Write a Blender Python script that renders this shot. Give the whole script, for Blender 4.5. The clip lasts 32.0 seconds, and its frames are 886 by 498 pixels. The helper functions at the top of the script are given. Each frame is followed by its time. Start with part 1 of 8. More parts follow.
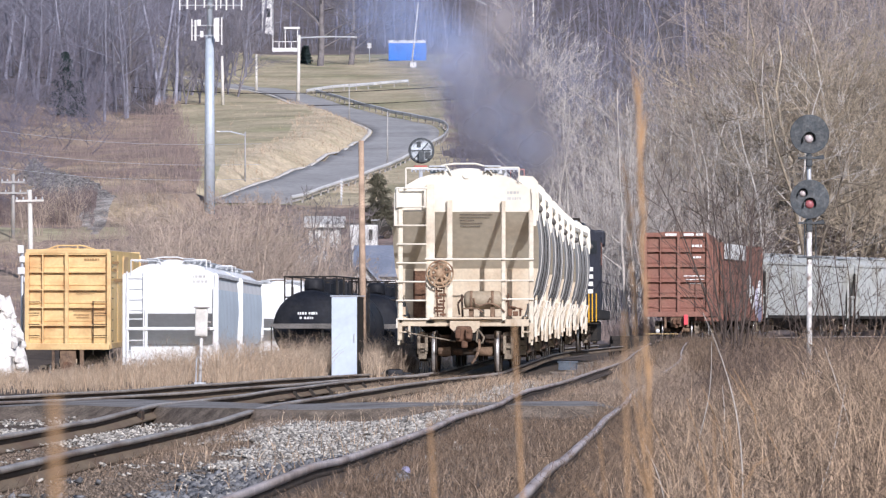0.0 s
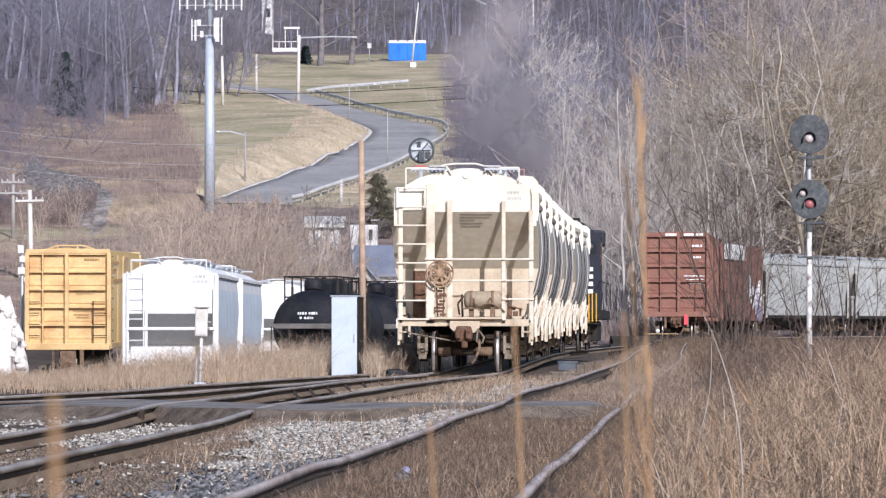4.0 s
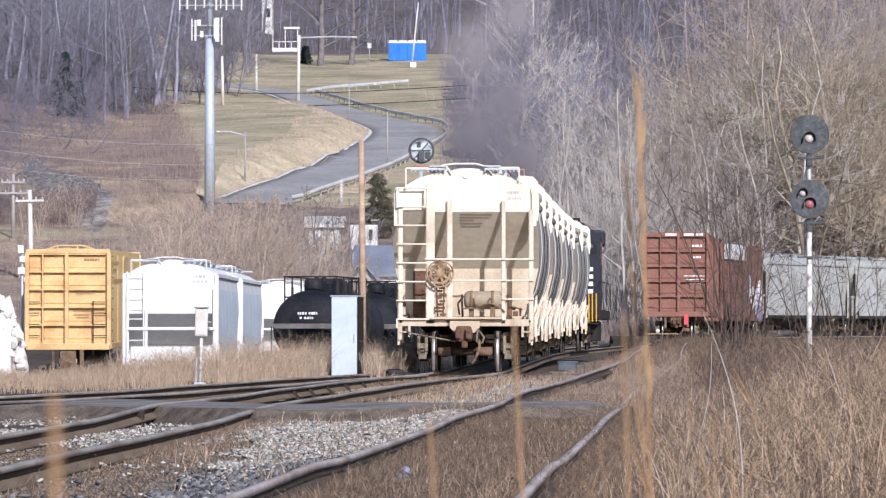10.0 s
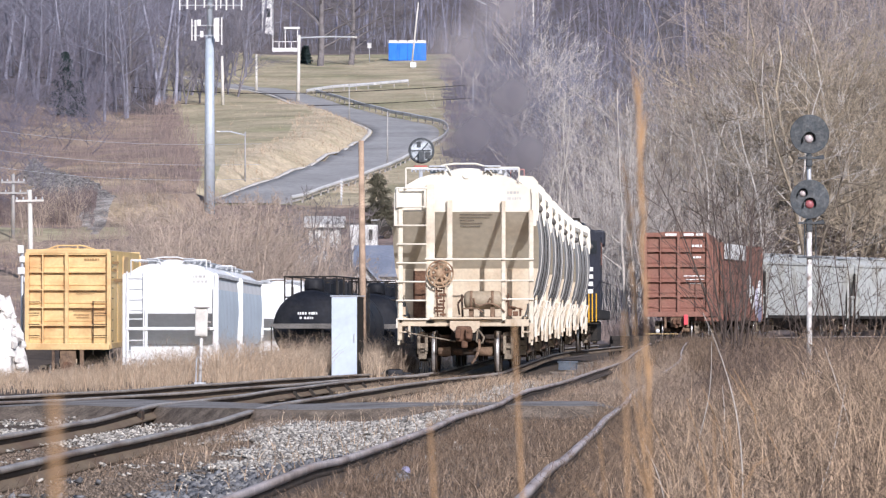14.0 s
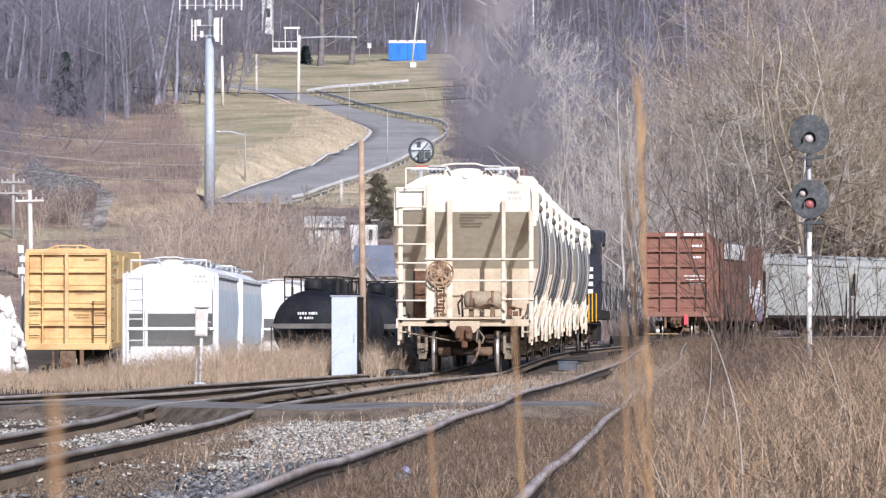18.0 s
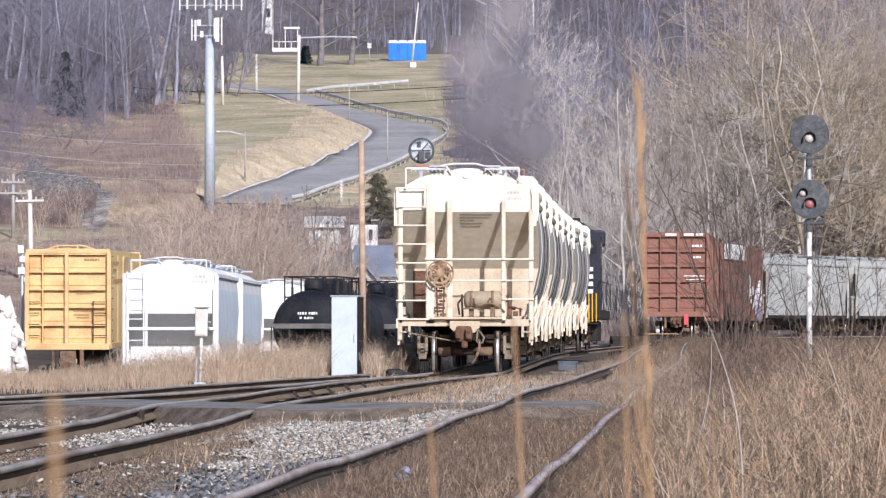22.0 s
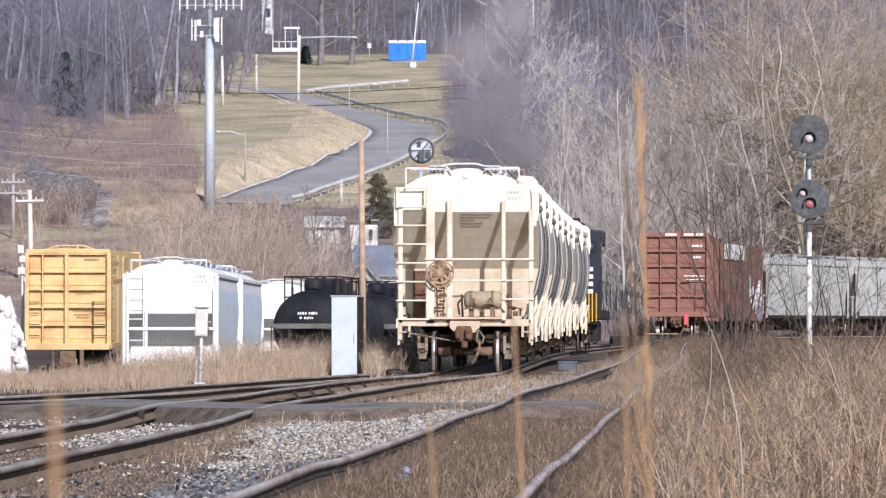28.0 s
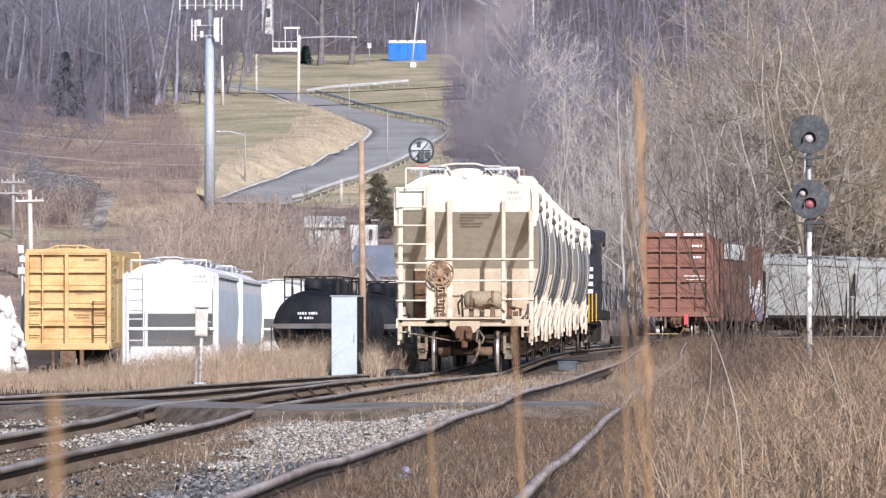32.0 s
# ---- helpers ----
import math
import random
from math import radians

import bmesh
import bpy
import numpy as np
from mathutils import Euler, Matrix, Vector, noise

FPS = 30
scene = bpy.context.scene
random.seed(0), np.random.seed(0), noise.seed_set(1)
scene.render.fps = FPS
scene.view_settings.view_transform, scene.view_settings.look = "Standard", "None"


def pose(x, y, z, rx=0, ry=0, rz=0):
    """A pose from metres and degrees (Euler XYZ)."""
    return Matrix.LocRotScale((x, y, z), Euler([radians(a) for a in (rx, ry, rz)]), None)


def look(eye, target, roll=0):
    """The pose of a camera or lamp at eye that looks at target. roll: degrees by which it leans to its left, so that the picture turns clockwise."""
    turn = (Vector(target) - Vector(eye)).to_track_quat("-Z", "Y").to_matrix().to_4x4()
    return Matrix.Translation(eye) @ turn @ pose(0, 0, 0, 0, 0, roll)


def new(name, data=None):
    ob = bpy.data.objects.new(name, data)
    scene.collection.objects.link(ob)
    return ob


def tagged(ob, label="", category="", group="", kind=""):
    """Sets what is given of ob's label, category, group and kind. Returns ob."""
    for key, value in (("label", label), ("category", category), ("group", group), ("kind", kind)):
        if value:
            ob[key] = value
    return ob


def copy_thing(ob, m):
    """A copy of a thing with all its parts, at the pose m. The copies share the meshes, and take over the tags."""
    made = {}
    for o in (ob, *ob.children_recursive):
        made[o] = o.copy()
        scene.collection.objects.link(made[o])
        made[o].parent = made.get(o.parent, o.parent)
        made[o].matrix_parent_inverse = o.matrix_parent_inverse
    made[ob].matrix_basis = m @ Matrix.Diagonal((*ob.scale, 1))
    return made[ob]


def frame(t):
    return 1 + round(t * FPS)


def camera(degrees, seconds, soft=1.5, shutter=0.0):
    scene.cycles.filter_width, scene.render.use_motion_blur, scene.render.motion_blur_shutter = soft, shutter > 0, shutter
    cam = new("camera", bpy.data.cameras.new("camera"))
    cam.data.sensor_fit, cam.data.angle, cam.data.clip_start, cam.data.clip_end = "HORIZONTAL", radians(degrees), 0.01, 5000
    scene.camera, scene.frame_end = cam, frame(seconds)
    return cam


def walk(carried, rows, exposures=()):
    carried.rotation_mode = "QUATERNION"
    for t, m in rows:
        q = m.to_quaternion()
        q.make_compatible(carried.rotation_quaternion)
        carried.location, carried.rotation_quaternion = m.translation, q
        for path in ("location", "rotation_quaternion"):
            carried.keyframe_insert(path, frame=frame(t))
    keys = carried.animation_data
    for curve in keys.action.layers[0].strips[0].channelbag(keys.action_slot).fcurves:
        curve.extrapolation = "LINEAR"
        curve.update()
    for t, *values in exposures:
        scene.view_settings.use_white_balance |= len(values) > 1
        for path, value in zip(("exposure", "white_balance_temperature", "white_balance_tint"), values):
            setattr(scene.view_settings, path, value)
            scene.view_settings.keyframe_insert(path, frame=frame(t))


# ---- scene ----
FOV = 9.337
cam = camera(FOV, 32.0, soft=1.25)
EYE = (0.0, 0.0, 0.95)
AIM = look(EYE, (0.0, 100.0, 2.45))
walk(cam, [(0, AIM), (32, AIM)], [(0, 0.02, 5890, 17), (9, 0.03, 5900, 17), (14, 0.07, 5950, 17), (22, 0.10, 6000, 17), (28, 0.07, 6030, 17), (32, 0.08, 6060, 17)])
cam.data.dof.use_dof = True
cam.data.dof.focus_distance = 95.0
cam.data.dof.aperture_fstop = 24.0

# ---- light ----
SUN_FROM_RIGHT, SUN_HEIGHT = 19.0, 29.0
world = bpy.data.worlds.new("world")
scene.world = world
world.use_nodes = True
wn = world.node_tree
sky = wn.nodes.new("ShaderNodeTexSky")
sky.sky_type, sky.sun_disc = "NISHITA", False
sky.sun_elevation, sky.sun_rotation = radians(SUN_HEIGHT), radians(180 - SUN_FROM_RIGHT)
wn.links.new(sky.outputs[0], wn.nodes["Background"].inputs[0])
wn.nodes["Background"].inputs[1].default_value = 0.10
sun = new("sun", bpy.data.lights.new("sun", "SUN"))
sun.data.energy, sun.data.angle, sun.data.color = 4.5, radians(0.53), (1.0, 0.95, 0.88)
az, el = radians(SUN_FROM_RIGHT), radians(SUN_HEIGHT)
sun.matrix_world = look((math.sin(az) * math.cos(el) * 300, -math.cos(az) * math.cos(el) * 300, math.sin(el) * 300), (0, 0, 0))

# ---- materials ----
def mat(name, color, rough=0.7, metal=0.0, var=0.25, size=1.0, bump=0.1, stain=None, stain_amount=0.35, stain_size=None,
        fine=None, island=0.0, each=0.0, glow=0.0, spec=0.3):
    """Base colour varied at two scales, a stain colour in soft patches, and a fine relief."""
    m = bpy.data.materials.new(name)
    m.use_nodes = True
    nt = m.node_tree
    n, l = nt.nodes, nt.links
    b = n["Principled BSDF"]
    b.inputs["Roughness"].default_value, b.inputs["Metallic"].default_value = rough, metal
    b.inputs["Specular IOR Level"].default_value = spec
    co = n.new("ShaderNodeTexCoord")

    def noise_of(scale, detail=5.0):
        t = n.new("ShaderNodeTexNoise")
        t.inputs["Scale"].default_value, t.inputs["Detail"].default_value = scale, detail
        l.new(co.outputs["Object"], t.inputs["Vector"])
        return t.outputs["Fac"]

    def ramp(fac, a, b2, lo, hi):
        r = n.new("ShaderNodeMapRange")
        r.inputs[1].default_value, r.inputs[2].default_value = a, b2
        r.inputs[3].default_value, r.inputs[4].default_value = lo, hi
        l.new(fac, r.inputs[0])
        return r.outputs[0]

    def mix(kind, fac, a, c):
        x = n.new("ShaderNodeMix")
        x.data_type, x.blend_type = "RGBA", kind
        for socket, value in ((x.inputs[0], fac), (x.inputs[6], a), (x.inputs[7], c)):
            if hasattr(value, "is_output"):
                l.new(value, socket)
            elif isinstance(value, tuple):
                socket.default_value = (*value, 1) if len(value) == 3 else value
            else:
                socket.default_value = value
        return x.outputs[2]

    coarse = noise_of(0.6 / size)
    grain = noise_of((fine or 6.0) / size, 6.0)
    lo, hi = 1 - var, 1 + var
    shade = n.new("ShaderNodeMath")
    shade.operation = "MULTIPLY"
    l.new(ramp(coarse, 0.3, 0.7, lo, hi), shade.inputs[0])
    l.new(ramp(grain, 0.3, 0.7, lo, hi), shade.inputs[1])
    out = shade.outputs[0]
    for amount, node, socket in ((island, "ShaderNodeNewGeometry", "Random Per Island"), (each, "ShaderNodeObjectInfo", "Random")):
        if amount:
            k = n.new("ShaderNodeMath")
            k.operation = "MULTIPLY"
            l.new(out, k.inputs[0])
            l.new(ramp(n.new(node).outputs[socket], 0, 1, 1 - amount, 1 + amount), k.inputs[1])
            out = k.outputs[0]
    base = tuple(color)
    if stain:
        base = mix("MIX", ramp(noise_of(1.0 / (stain_size or size), 8.0), 0.45, 0.68, 0.0, stain_amount), tuple(color), tuple(stain))
    tint = n.new("ShaderNodeCombineColor")
    for i in range(3):
        l.new(out, tint.inputs[i])
    l.new(mix("MULTIPLY", 1.0, base, tint.outputs[0]), b.inputs["Base Color"])
    if bump:
        bp = n.new("ShaderNodeBump")
        bp.inputs["Strength"].default_value, bp.inputs["Distance"].default_value = bump, 0.02 * size
        l.new(grain, bp.inputs["Height"])
        l.new(bp.outputs[0], b.inputs["Normal"])
    if glow:
        b.inputs["Emission Color"].default_value = (*color, 1)
        b.inputs["Emission Strength"].default_value = glow
    return m


M = {}
M["drygrass"] = mat("dry_grass_ground", (0.10, 0.075, 0.055), 0.95, var=0.35, size=0.6, stain=(0.07, 0.05, 0.037), stain_amount=0.8, stain_size=2.0, bump=0.6)
M["trackdirt"] = mat("brown_track_dirt", (0.21, 0.158, 0.113), 0.95, var=0.35, size=0.3, stain=(0.11, 0.085, 0.065), stain_amount=0.7, stain_size=1.2, bump=0.8)
M["ballastbed"] = mat("ballast_bed", (0.19, 0.17, 0.15), 0.95, var=0.5, size=0.12, fine=4, stain=(0.14, 0.115, 0.09), stain_amount=0.7, stain_size=1.5, bump=1.0)
M["lawn"] = mat("winter_lawn", (0.45, 0.38, 0.255), 0.95, var=0.22, size=3, stain=(0.29, 0.275, 0.16), stain_amount=1.0, stain_size=12, bump=0.4)
M["brush"] = mat("brush_slope", (0.25, 0.185, 0.16), 0.95, var=0.3, size=3, stain=(0.42, 0.33, 0.22), stain_amount=0.95, stain_size=9, bump=0.6)
# Litter colour shifted slightly to blue for distance haze.
M["leaffloor"] = mat("leaf_litter", (0.145, 0.122, 0.118), 0.95, var=0.35, size=3, stain=(0.09, 0.07, 0.06), stain_amount=0.6, stain_size=10, bump=0.6)
M["asphalt"] = mat("asphalt", (0.155, 0.125, 0.10), 0.98, spec=0.1, var=0.45, size=0.15, stain=(0.17, 0.14, 0.11), stain_amount=0.8, stain_size=1.2, bump=0.7)
M["asphalttop"] = mat("grey_asphalt_top", (0.23, 0.215, 0.205), 0.95, spec=0.2, var=0.3, size=0.4, stain=(0.13, 0.115, 0.10), stain_amount=0.7, stain_size=1.5, bump=0.4)
M["hillroad"] = mat("hill_road_asphalt", (0.36, 0.352, 0.345), 0.9, var=0.16, size=3, stain=(0.28, 0.27, 0.26), stain_amount=0.5, stain_size=9, bump=0.2)
M["darkstone"] = mat("dark_ballast_stone", (0.15, 0.15, 0.155), 0.85, var=0.2, size=0.05, island=0.65, bump=0.2)
M["stone"] = mat("ballast_stone", (0.40, 0.375, 0.335), 0.9, var=0.2, size=0.05, island=0.65, stain=(0.25, 0.22, 0.19), stain_size=0.4, bump=0.2)
M["dirtstone"] = mat("brown_track_gravel", (0.18, 0.14, 0.107), 0.95, var=0.2, size=0.05, island=0.6, bump=0)
# Near black, to paint the shadow line below the rail head.
M["darkrail"] = mat("shadow_dark_rail_web", (0.075, 0.056, 0.044), 0.9, var=0.2, size=0.5, bump=0.1)
M["rail"] = mat("rail_steel", (0.20, 0.15, 0.098), 0.8, metal=0.05, var=0.10, size=0.4, stain=(0.12, 0.07, 0.05), stain_amount=0.6, stain_size=1.5)
M["railhead"] = mat("rail_head_worn", (0.37, 0.33, 0.295), 0.5, metal=0.0, var=0.25, size=0.3, stain=(0.20, 0.145, 0.11), stain_amount=0.9, stain_size=2.5)
M["palerail"] = mat("pale_rusted_rail_head", (0.49, 0.43, 0.41), 0.7, var=0.2, size=0.3, stain=(0.26, 0.19, 0.15), stain_amount=0.8, stain_size=1.5)
M["tie"] = mat("old_tie_wood", (0.11, 0.085, 0.065), 0.9, var=0.35, size=0.15, stain=(0.2, 0.17, 0.14), bump=0.6, each=0.3)
# Paler copy of the tie wood, for tie ends that look sunlit.
M["tietan"] = mat("sunlit_tan_tie_wood", (0.30, 0.235, 0.165), 0.9, var=0.3, size=0.15, stain=(0.16, 0.12, 0.085), bump=0.6, each=0.25)
M["creosote"] = mat("creosoted_timber", (0.032, 0.027, 0.024), 0.85, var=0.35, size=0.2, stain=(0.09, 0.07, 0.055), stain_amount=0.5, stain_size=0.5, bump=0.4)
M["cream"] = mat("cream_hopper_paint", (0.79, 0.745, 0.64), 0.5, var=0.06, size=0.8, stain=(0.50, 0.37, 0.24), stain_amount=0.30, stain_size=1.6, bump=0.05)
M["creamdust"] = mat("dusty_cream_paint", (0.74, 0.67, 0.54), 0.6, var=0.1, size=0.5, stain=(0.42, 0.28, 0.17), stain_amount=0.5, stain_size=0.7, bump=0.08)
M["creamrust"] = mat("rust_dusted_cream", (0.61, 0.515, 0.385), 0.7, var=0.1, size=0.4, stain=(0.36, 0.23, 0.13), stain_amount=0.45, stain_size=0.5, bump=0.15)
M["white"] = mat("white_hopper_paint", (0.82, 0.83, 0.83), 0.6, spec=0.25, var=0.05, size=1.0, stain=(0.60, 0.57, 0.52), stain_amount=0.2, stain_size=2.5, bump=0.04)
# Sides coloured pale blue for their skylit look; the ends stay white.
M["paleblue"] = mat("skylit_blue_side_paint", (0.70, 0.79, 0.86), 0.65, spec=0.2, var=0.06, size=0.8, stain=(0.60, 0.66, 0.70), stain_amount=0.3, stain_size=1.5, bump=0.04)
M["greypaint"] = mat("grey_hopper_paint", (0.60, 0.60, 0.585), 0.36, spec=0.5, var=0.13, size=0.8, stain=(0.28, 0.24, 0.20), stain_amount=0.65, stain_size=2.0, bump=0.05)
M["siding"] = mat("weathered_pale_green_grey_paint", (0.52, 0.535, 0.51), 0.5, spec=0.4, var=0.14, size=0.8, stain=(0.30, 0.285, 0.24), stain_amount=0.85, stain_size=1.3, bump=0.05)
# Dirty steel, darkened further to carry the shade under the cars.
M["truckdirt"] = mat("dirty_shade_dark_steel", (0.036, 0.028, 0.022), 0.85, metal=0.1, var=0.35, size=0.15, stain=(0.18, 0.10, 0.06), stain_amount=0.5, bump=0.3)
# Grey instead of cream, so the hopper sides look shaded.
M["sidegrey"] = mat("shade_grey_side_paint", (0.36, 0.35, 0.335), 0.6, var=0.07, size=1.0, stain=(0.25, 0.22, 0.19), stain_amount=0.4, stain_size=1.5, bump=0.05)
M["dullwood"] = mat("dark_twig_bark", (0.105, 0.08, 0.068), 0.9, var=0.25, size=0.5, bump=0.3)
M["dustysteel"] = mat("dusty_pale_steel", (0.26, 0.215, 0.16), 0.85, metal=0.1, var=0.4, size=0.15, stain=(0.06, 0.045, 0.035), stain_amount=0.9, stain_size=0.2, bump=0.3)
M["rust"] = mat("rusty_iron", (0.17, 0.095, 0.06), 0.85, metal=0.1, var=0.3, size=0.15, stain=(0.09, 0.05, 0.035), stain_amount=0.7, bump=0.3)
M["wheelrust"] = mat("rust_dusted_iron", (0.40, 0.28, 0.18), 0.85, var=0.2, size=0.2, stain=(0.16, 0.085, 0.05), stain_amount=0.9, stain_size=0.2, bump=0.2)
M["black"] = mat("black_underframe", (0.024, 0.022, 0.02), 0.8, var=0.35, size=0.3, stain=(0.07, 0.05, 0.035), stain_amount=0.4, bump=0.2)
M["tankblack"] = mat("black_tank_paint", (0.012, 0.014, 0.020), 0.62, spec=0.16, var=0.25, size=0.8, stain=(0.06, 0.055, 0.05), stain_amount=0.5, stain_size=1.5, bump=0.05)
M["wheelsteel"] = mat("bright_wheel_tread", (0.80, 0.78, 0.76), 0.36, metal=0.75, var=0.2, size=0.1, bump=0.05)
M["wheeliron"] = mat("dark_wheel_plate", (0.05, 0.042, 0.036), 0.7, metal=0.2, var=0.3, size=0.15, stain=(0.14, 0.09, 0.06), stain_amount=0.6, bump=0.1)
M["axledust"] = mat("tan_dusted_axle", (0.24, 0.16, 0.105), 0.85, var=0.3, size=0.2, stain=(0.05, 0.035, 0.028), stain_amount=0.9, stain_size=0.35, bump=0.1)
M["olivedust"] = mat("dusty_olive_grey_tank", (0.34, 0.28, 0.20), 0.6, var=0.12, size=0.4, stain=(0.20, 0.15, 0.10), stain_amount=0.6, stain_size=0.4, bump=0.05)
# Tone lowered and warmed for shade and bounced light, besides dust stains.
M["slopeshade"] = mat("shaded_dusty_slope_sheet", (0.63, 0.565, 0.45), 0.7, var=0.08, size=0.8, stain=(0.40, 0.29, 0.18), stain_amount=0.5, stain_size=1.2, bump=0.05)
M["pocket"] = mat("dark_eave_pocket", (0.15, 0.14, 0.13), 0.8, var=0.3, size=0.3, bump=0.1)
M["weldrib"] = mat("pale_side_weld", (0.50, 0.485, 0.455), 0.6, var=0.1, size=0.4, bump=0.05)
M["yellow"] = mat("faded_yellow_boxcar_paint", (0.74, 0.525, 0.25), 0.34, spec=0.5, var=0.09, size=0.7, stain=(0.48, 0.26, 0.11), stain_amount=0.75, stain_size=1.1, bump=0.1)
# Brighter than the end paint, so the flank looks sunlit.
M["litflank"] = mat("sunlit_yellow_boxcar_side", (0.92, 0.66, 0.25), 0.3, spec=0.5, var=0.06, size=0.7, stain=(0.62, 0.36, 0.13), stain_amount=0.5, stain_size=1.6, bump=0.05)
M["boxbrown"] = mat("oxide_brown_boxcar_paint", (0.27, 0.128, 0.096), 0.75, var=0.16, size=0.6, stain=(0.20, 0.115, 0.085), stain_amount=0.7, stain_size=1.0, bump=0.1)
M["locoblue"] = mat("dark_blue_loco_paint", (0.020, 0.023, 0.036), 0.5, var=0.15, size=0.6, bump=0.05)
M["locoyellow"] = mat("loco_yellow_paint", (0.85, 0.48, 0.03), 0.5, var=0.1, size=0.5, stain=(0.4, 0.22, 0.05), bump=0.05)
M["galv"] = mat("galvanised_steel", (0.55, 0.57, 0.60), 0.5, metal=0.35, var=0.1, size=0.8, bump=0.05)
M["lamppost"] = mat("dull_grey_lamp_post", (0.36, 0.35, 0.34), 0.6, metal=0.1, var=0.15, size=0.6, bump=0.05)
M["poleblue"] = mat("pale_blue_galvanised_mast", (0.50, 0.56, 0.63), 0.5, metal=0.2, var=0.08, size=2, bump=0.02)
M["wood"] = mat("weathered_pole_wood", (0.46, 0.33, 0.235), 0.9, var=0.25, size=0.25, stain=(0.2, 0.13, 0.09), stain_size=0.6, bump=0.4)
M["palewood"] = mat("bleached_pole_wood", (0.66, 0.63, 0.58), 0.9, var=0.15, size=0.5, bump=0.3)
M["signalblack"] = mat("signal_target_black", (0.06, 0.068, 0.075), 0.6, var=0.3, size=0.25, stain=(0.15, 0.15, 0.15), stain_amount=0.5, stain_size=0.12, bump=0.1)
M["signalback"] = mat("weathered_pale_plate", (0.50, 0.54, 0.58), 0.6, var=0.3, size=0.3, stain=(0.08, 0.08, 0.09), stain_amount=1.0, stain_size=0.22, bump=0.1)
M["lens"] = mat("signal_lens_clear", (0.55, 0.48, 0.48), 0.12, var=0.1, size=0.1, bump=0, spec=0.8)
M["lensred"] = mat("signal_lens_red", (0.36, 0.12, 0.13), 0.15, var=0.1, size=0.1, bump=0, spec=0.8, glow=0.08)
M["silver"] = mat("aluminium_mast_paint", (0.76, 0.74, 0.72), 0.55, metal=0.1, var=0.12, size=0.3, stain=(0.20, 0.15, 0.12), stain_amount=1.0, stain_size=0.13, bump=0.1)
M["cabinet"] = mat("pale_blue_cabinet_paint", (0.60, 0.68, 0.79), 0.5, var=0.05, size=0.6, stain=(0.5, 0.55, 0.6), bump=0.03)
M["boxgrey"] = mat("off_white_box_paint", (0.66, 0.645, 0.61), 0.6, var=0.08, size=0.3, stain=(0.45, 0.40, 0.33), stain_amount=0.5, stain_size=0.3, bump=0.05)
# Blue in this bark stands in for haze over the hill.
M["barkgrey"] = mat("haze_tinted_grey_bark", (0.24, 0.24, 0.292), 0.95, var=0.25, size=0.5, each=0.35, bump=0.4)
M["barkbrown"] = mat("brown_twig_bark", (0.35, 0.295, 0.26), 0.95, var=0.25, size=0.5, each=0.4, bump=0.3)
M["barkshrub"] = mat("orange_brown_shrub_bark", (0.43, 0.345, 0.28), 0.95, var=0.2, size=0.6, each=0.2, bump=0.2)
M["railpost"] = mat("grey_guardrail_post", (0.33, 0.31, 0.29), 0.9, var=0.2, bump=0.2)
M["guardbeam"] = mat("pale_guardrail_beam", (0.62, 0.62, 0.62), 0.55, var=0.12, size=2, bump=0.05)
M["greytwig"] = mat("dark_grey_twig_bark", (0.21, 0.185, 0.18), 0.95, var=0.25, size=0.6, each=0.3, bump=0.2)
# Crown twigs blued for haze too.
M["crowntwig"] = mat("haze_tinted_crown_twigs", (0.20, 0.188, 0.212), 0.95, var=0.25, size=0.8, each=0.2, bump=0.1)
M["brushbrown"] = mat("reddish_brush_twigs", (0.285, 0.222, 0.20), 0.95, var=0.2, size=1, island=0.3, bump=0)
M["brushdark"] = mat("dark_brush_twigs", (0.20, 0.155, 0.15), 0.95, var=0.2, size=1, island=0.4, bump=0)
M["barkbig"] = mat("dark_furrowed_bark", (0.19, 0.175, 0.18), 0.95, var=0.3, size=0.5, bump=0.5)
M["barkpale"] = mat("pale_sycamore_bark", (0.50, 0.46, 0.42), 0.9, var=0.2, size=0.5, each=0.15, bump=0.3)
M["barkfan"] = mat("pale_grey_twig_bark", (0.52, 0.475, 0.44), 0.95, var=0.2, size=0.5, each=0.3, bump=0.2)
M["barkwillow"] = mat("yellowish_twig_bark", (0.355, 0.295, 0.22), 0.9, var=0.3, size=0.5, each=0.5, bump=0.3)
# Purple and blue of these two barks paint the distance haze.
M["barkhaze"] = mat("haze_purple_twigs", (0.18, 0.168, 0.208), 0.95, var=0.25, size=0.8, bump=0)
M["barkdusk"] = mat("haze_blue_grey_bark", (0.185, 0.182, 0.23), 0.95, var=0.25, size=0.8, island=0.3, bump=0)
M["duskgreen"] = mat("brownish_evergreen", (0.15, 0.14, 0.10), 0.9, var=0.3, size=1, island=0.4, bump=0)
M["violet"] = mat("violet_plastic", (0.27, 0.26, 0.37), 0.4, var=0.1, bump=0)
M["needles"] = mat("evergreen_needles", (0.035, 0.056, 0.058), 0.9, var=0.3, size=1, island=0.4, bump=0)
M["strawpale"] = mat("pale_weed_straw", (0.47, 0.365, 0.265), 0.9, var=0.1, size=1.0, island=0.45, bump=0)
M["straw"] = mat("dry_weed_straw", (0.45, 0.328, 0.224), 0.9, var=0.1, size=1.0, island=0.45, bump=0)
M["stalk"] = mat("tall_tan_reed", (0.38, 0.24, 0.13), 0.85, var=0.15, size=0.3, island=0.2, bump=0.1)
M["weedtan"] = mat("dull_tan_weed_stems", (0.33, 0.25, 0.185), 0.9, var=0.1, size=1.0, island=0.5, bump=0)
M["weedbrown"] = mat("brown_weed_stems", (0.175, 0.125, 0.088), 0.9, var=0.1, size=1.0, island=0.65, bump=0)
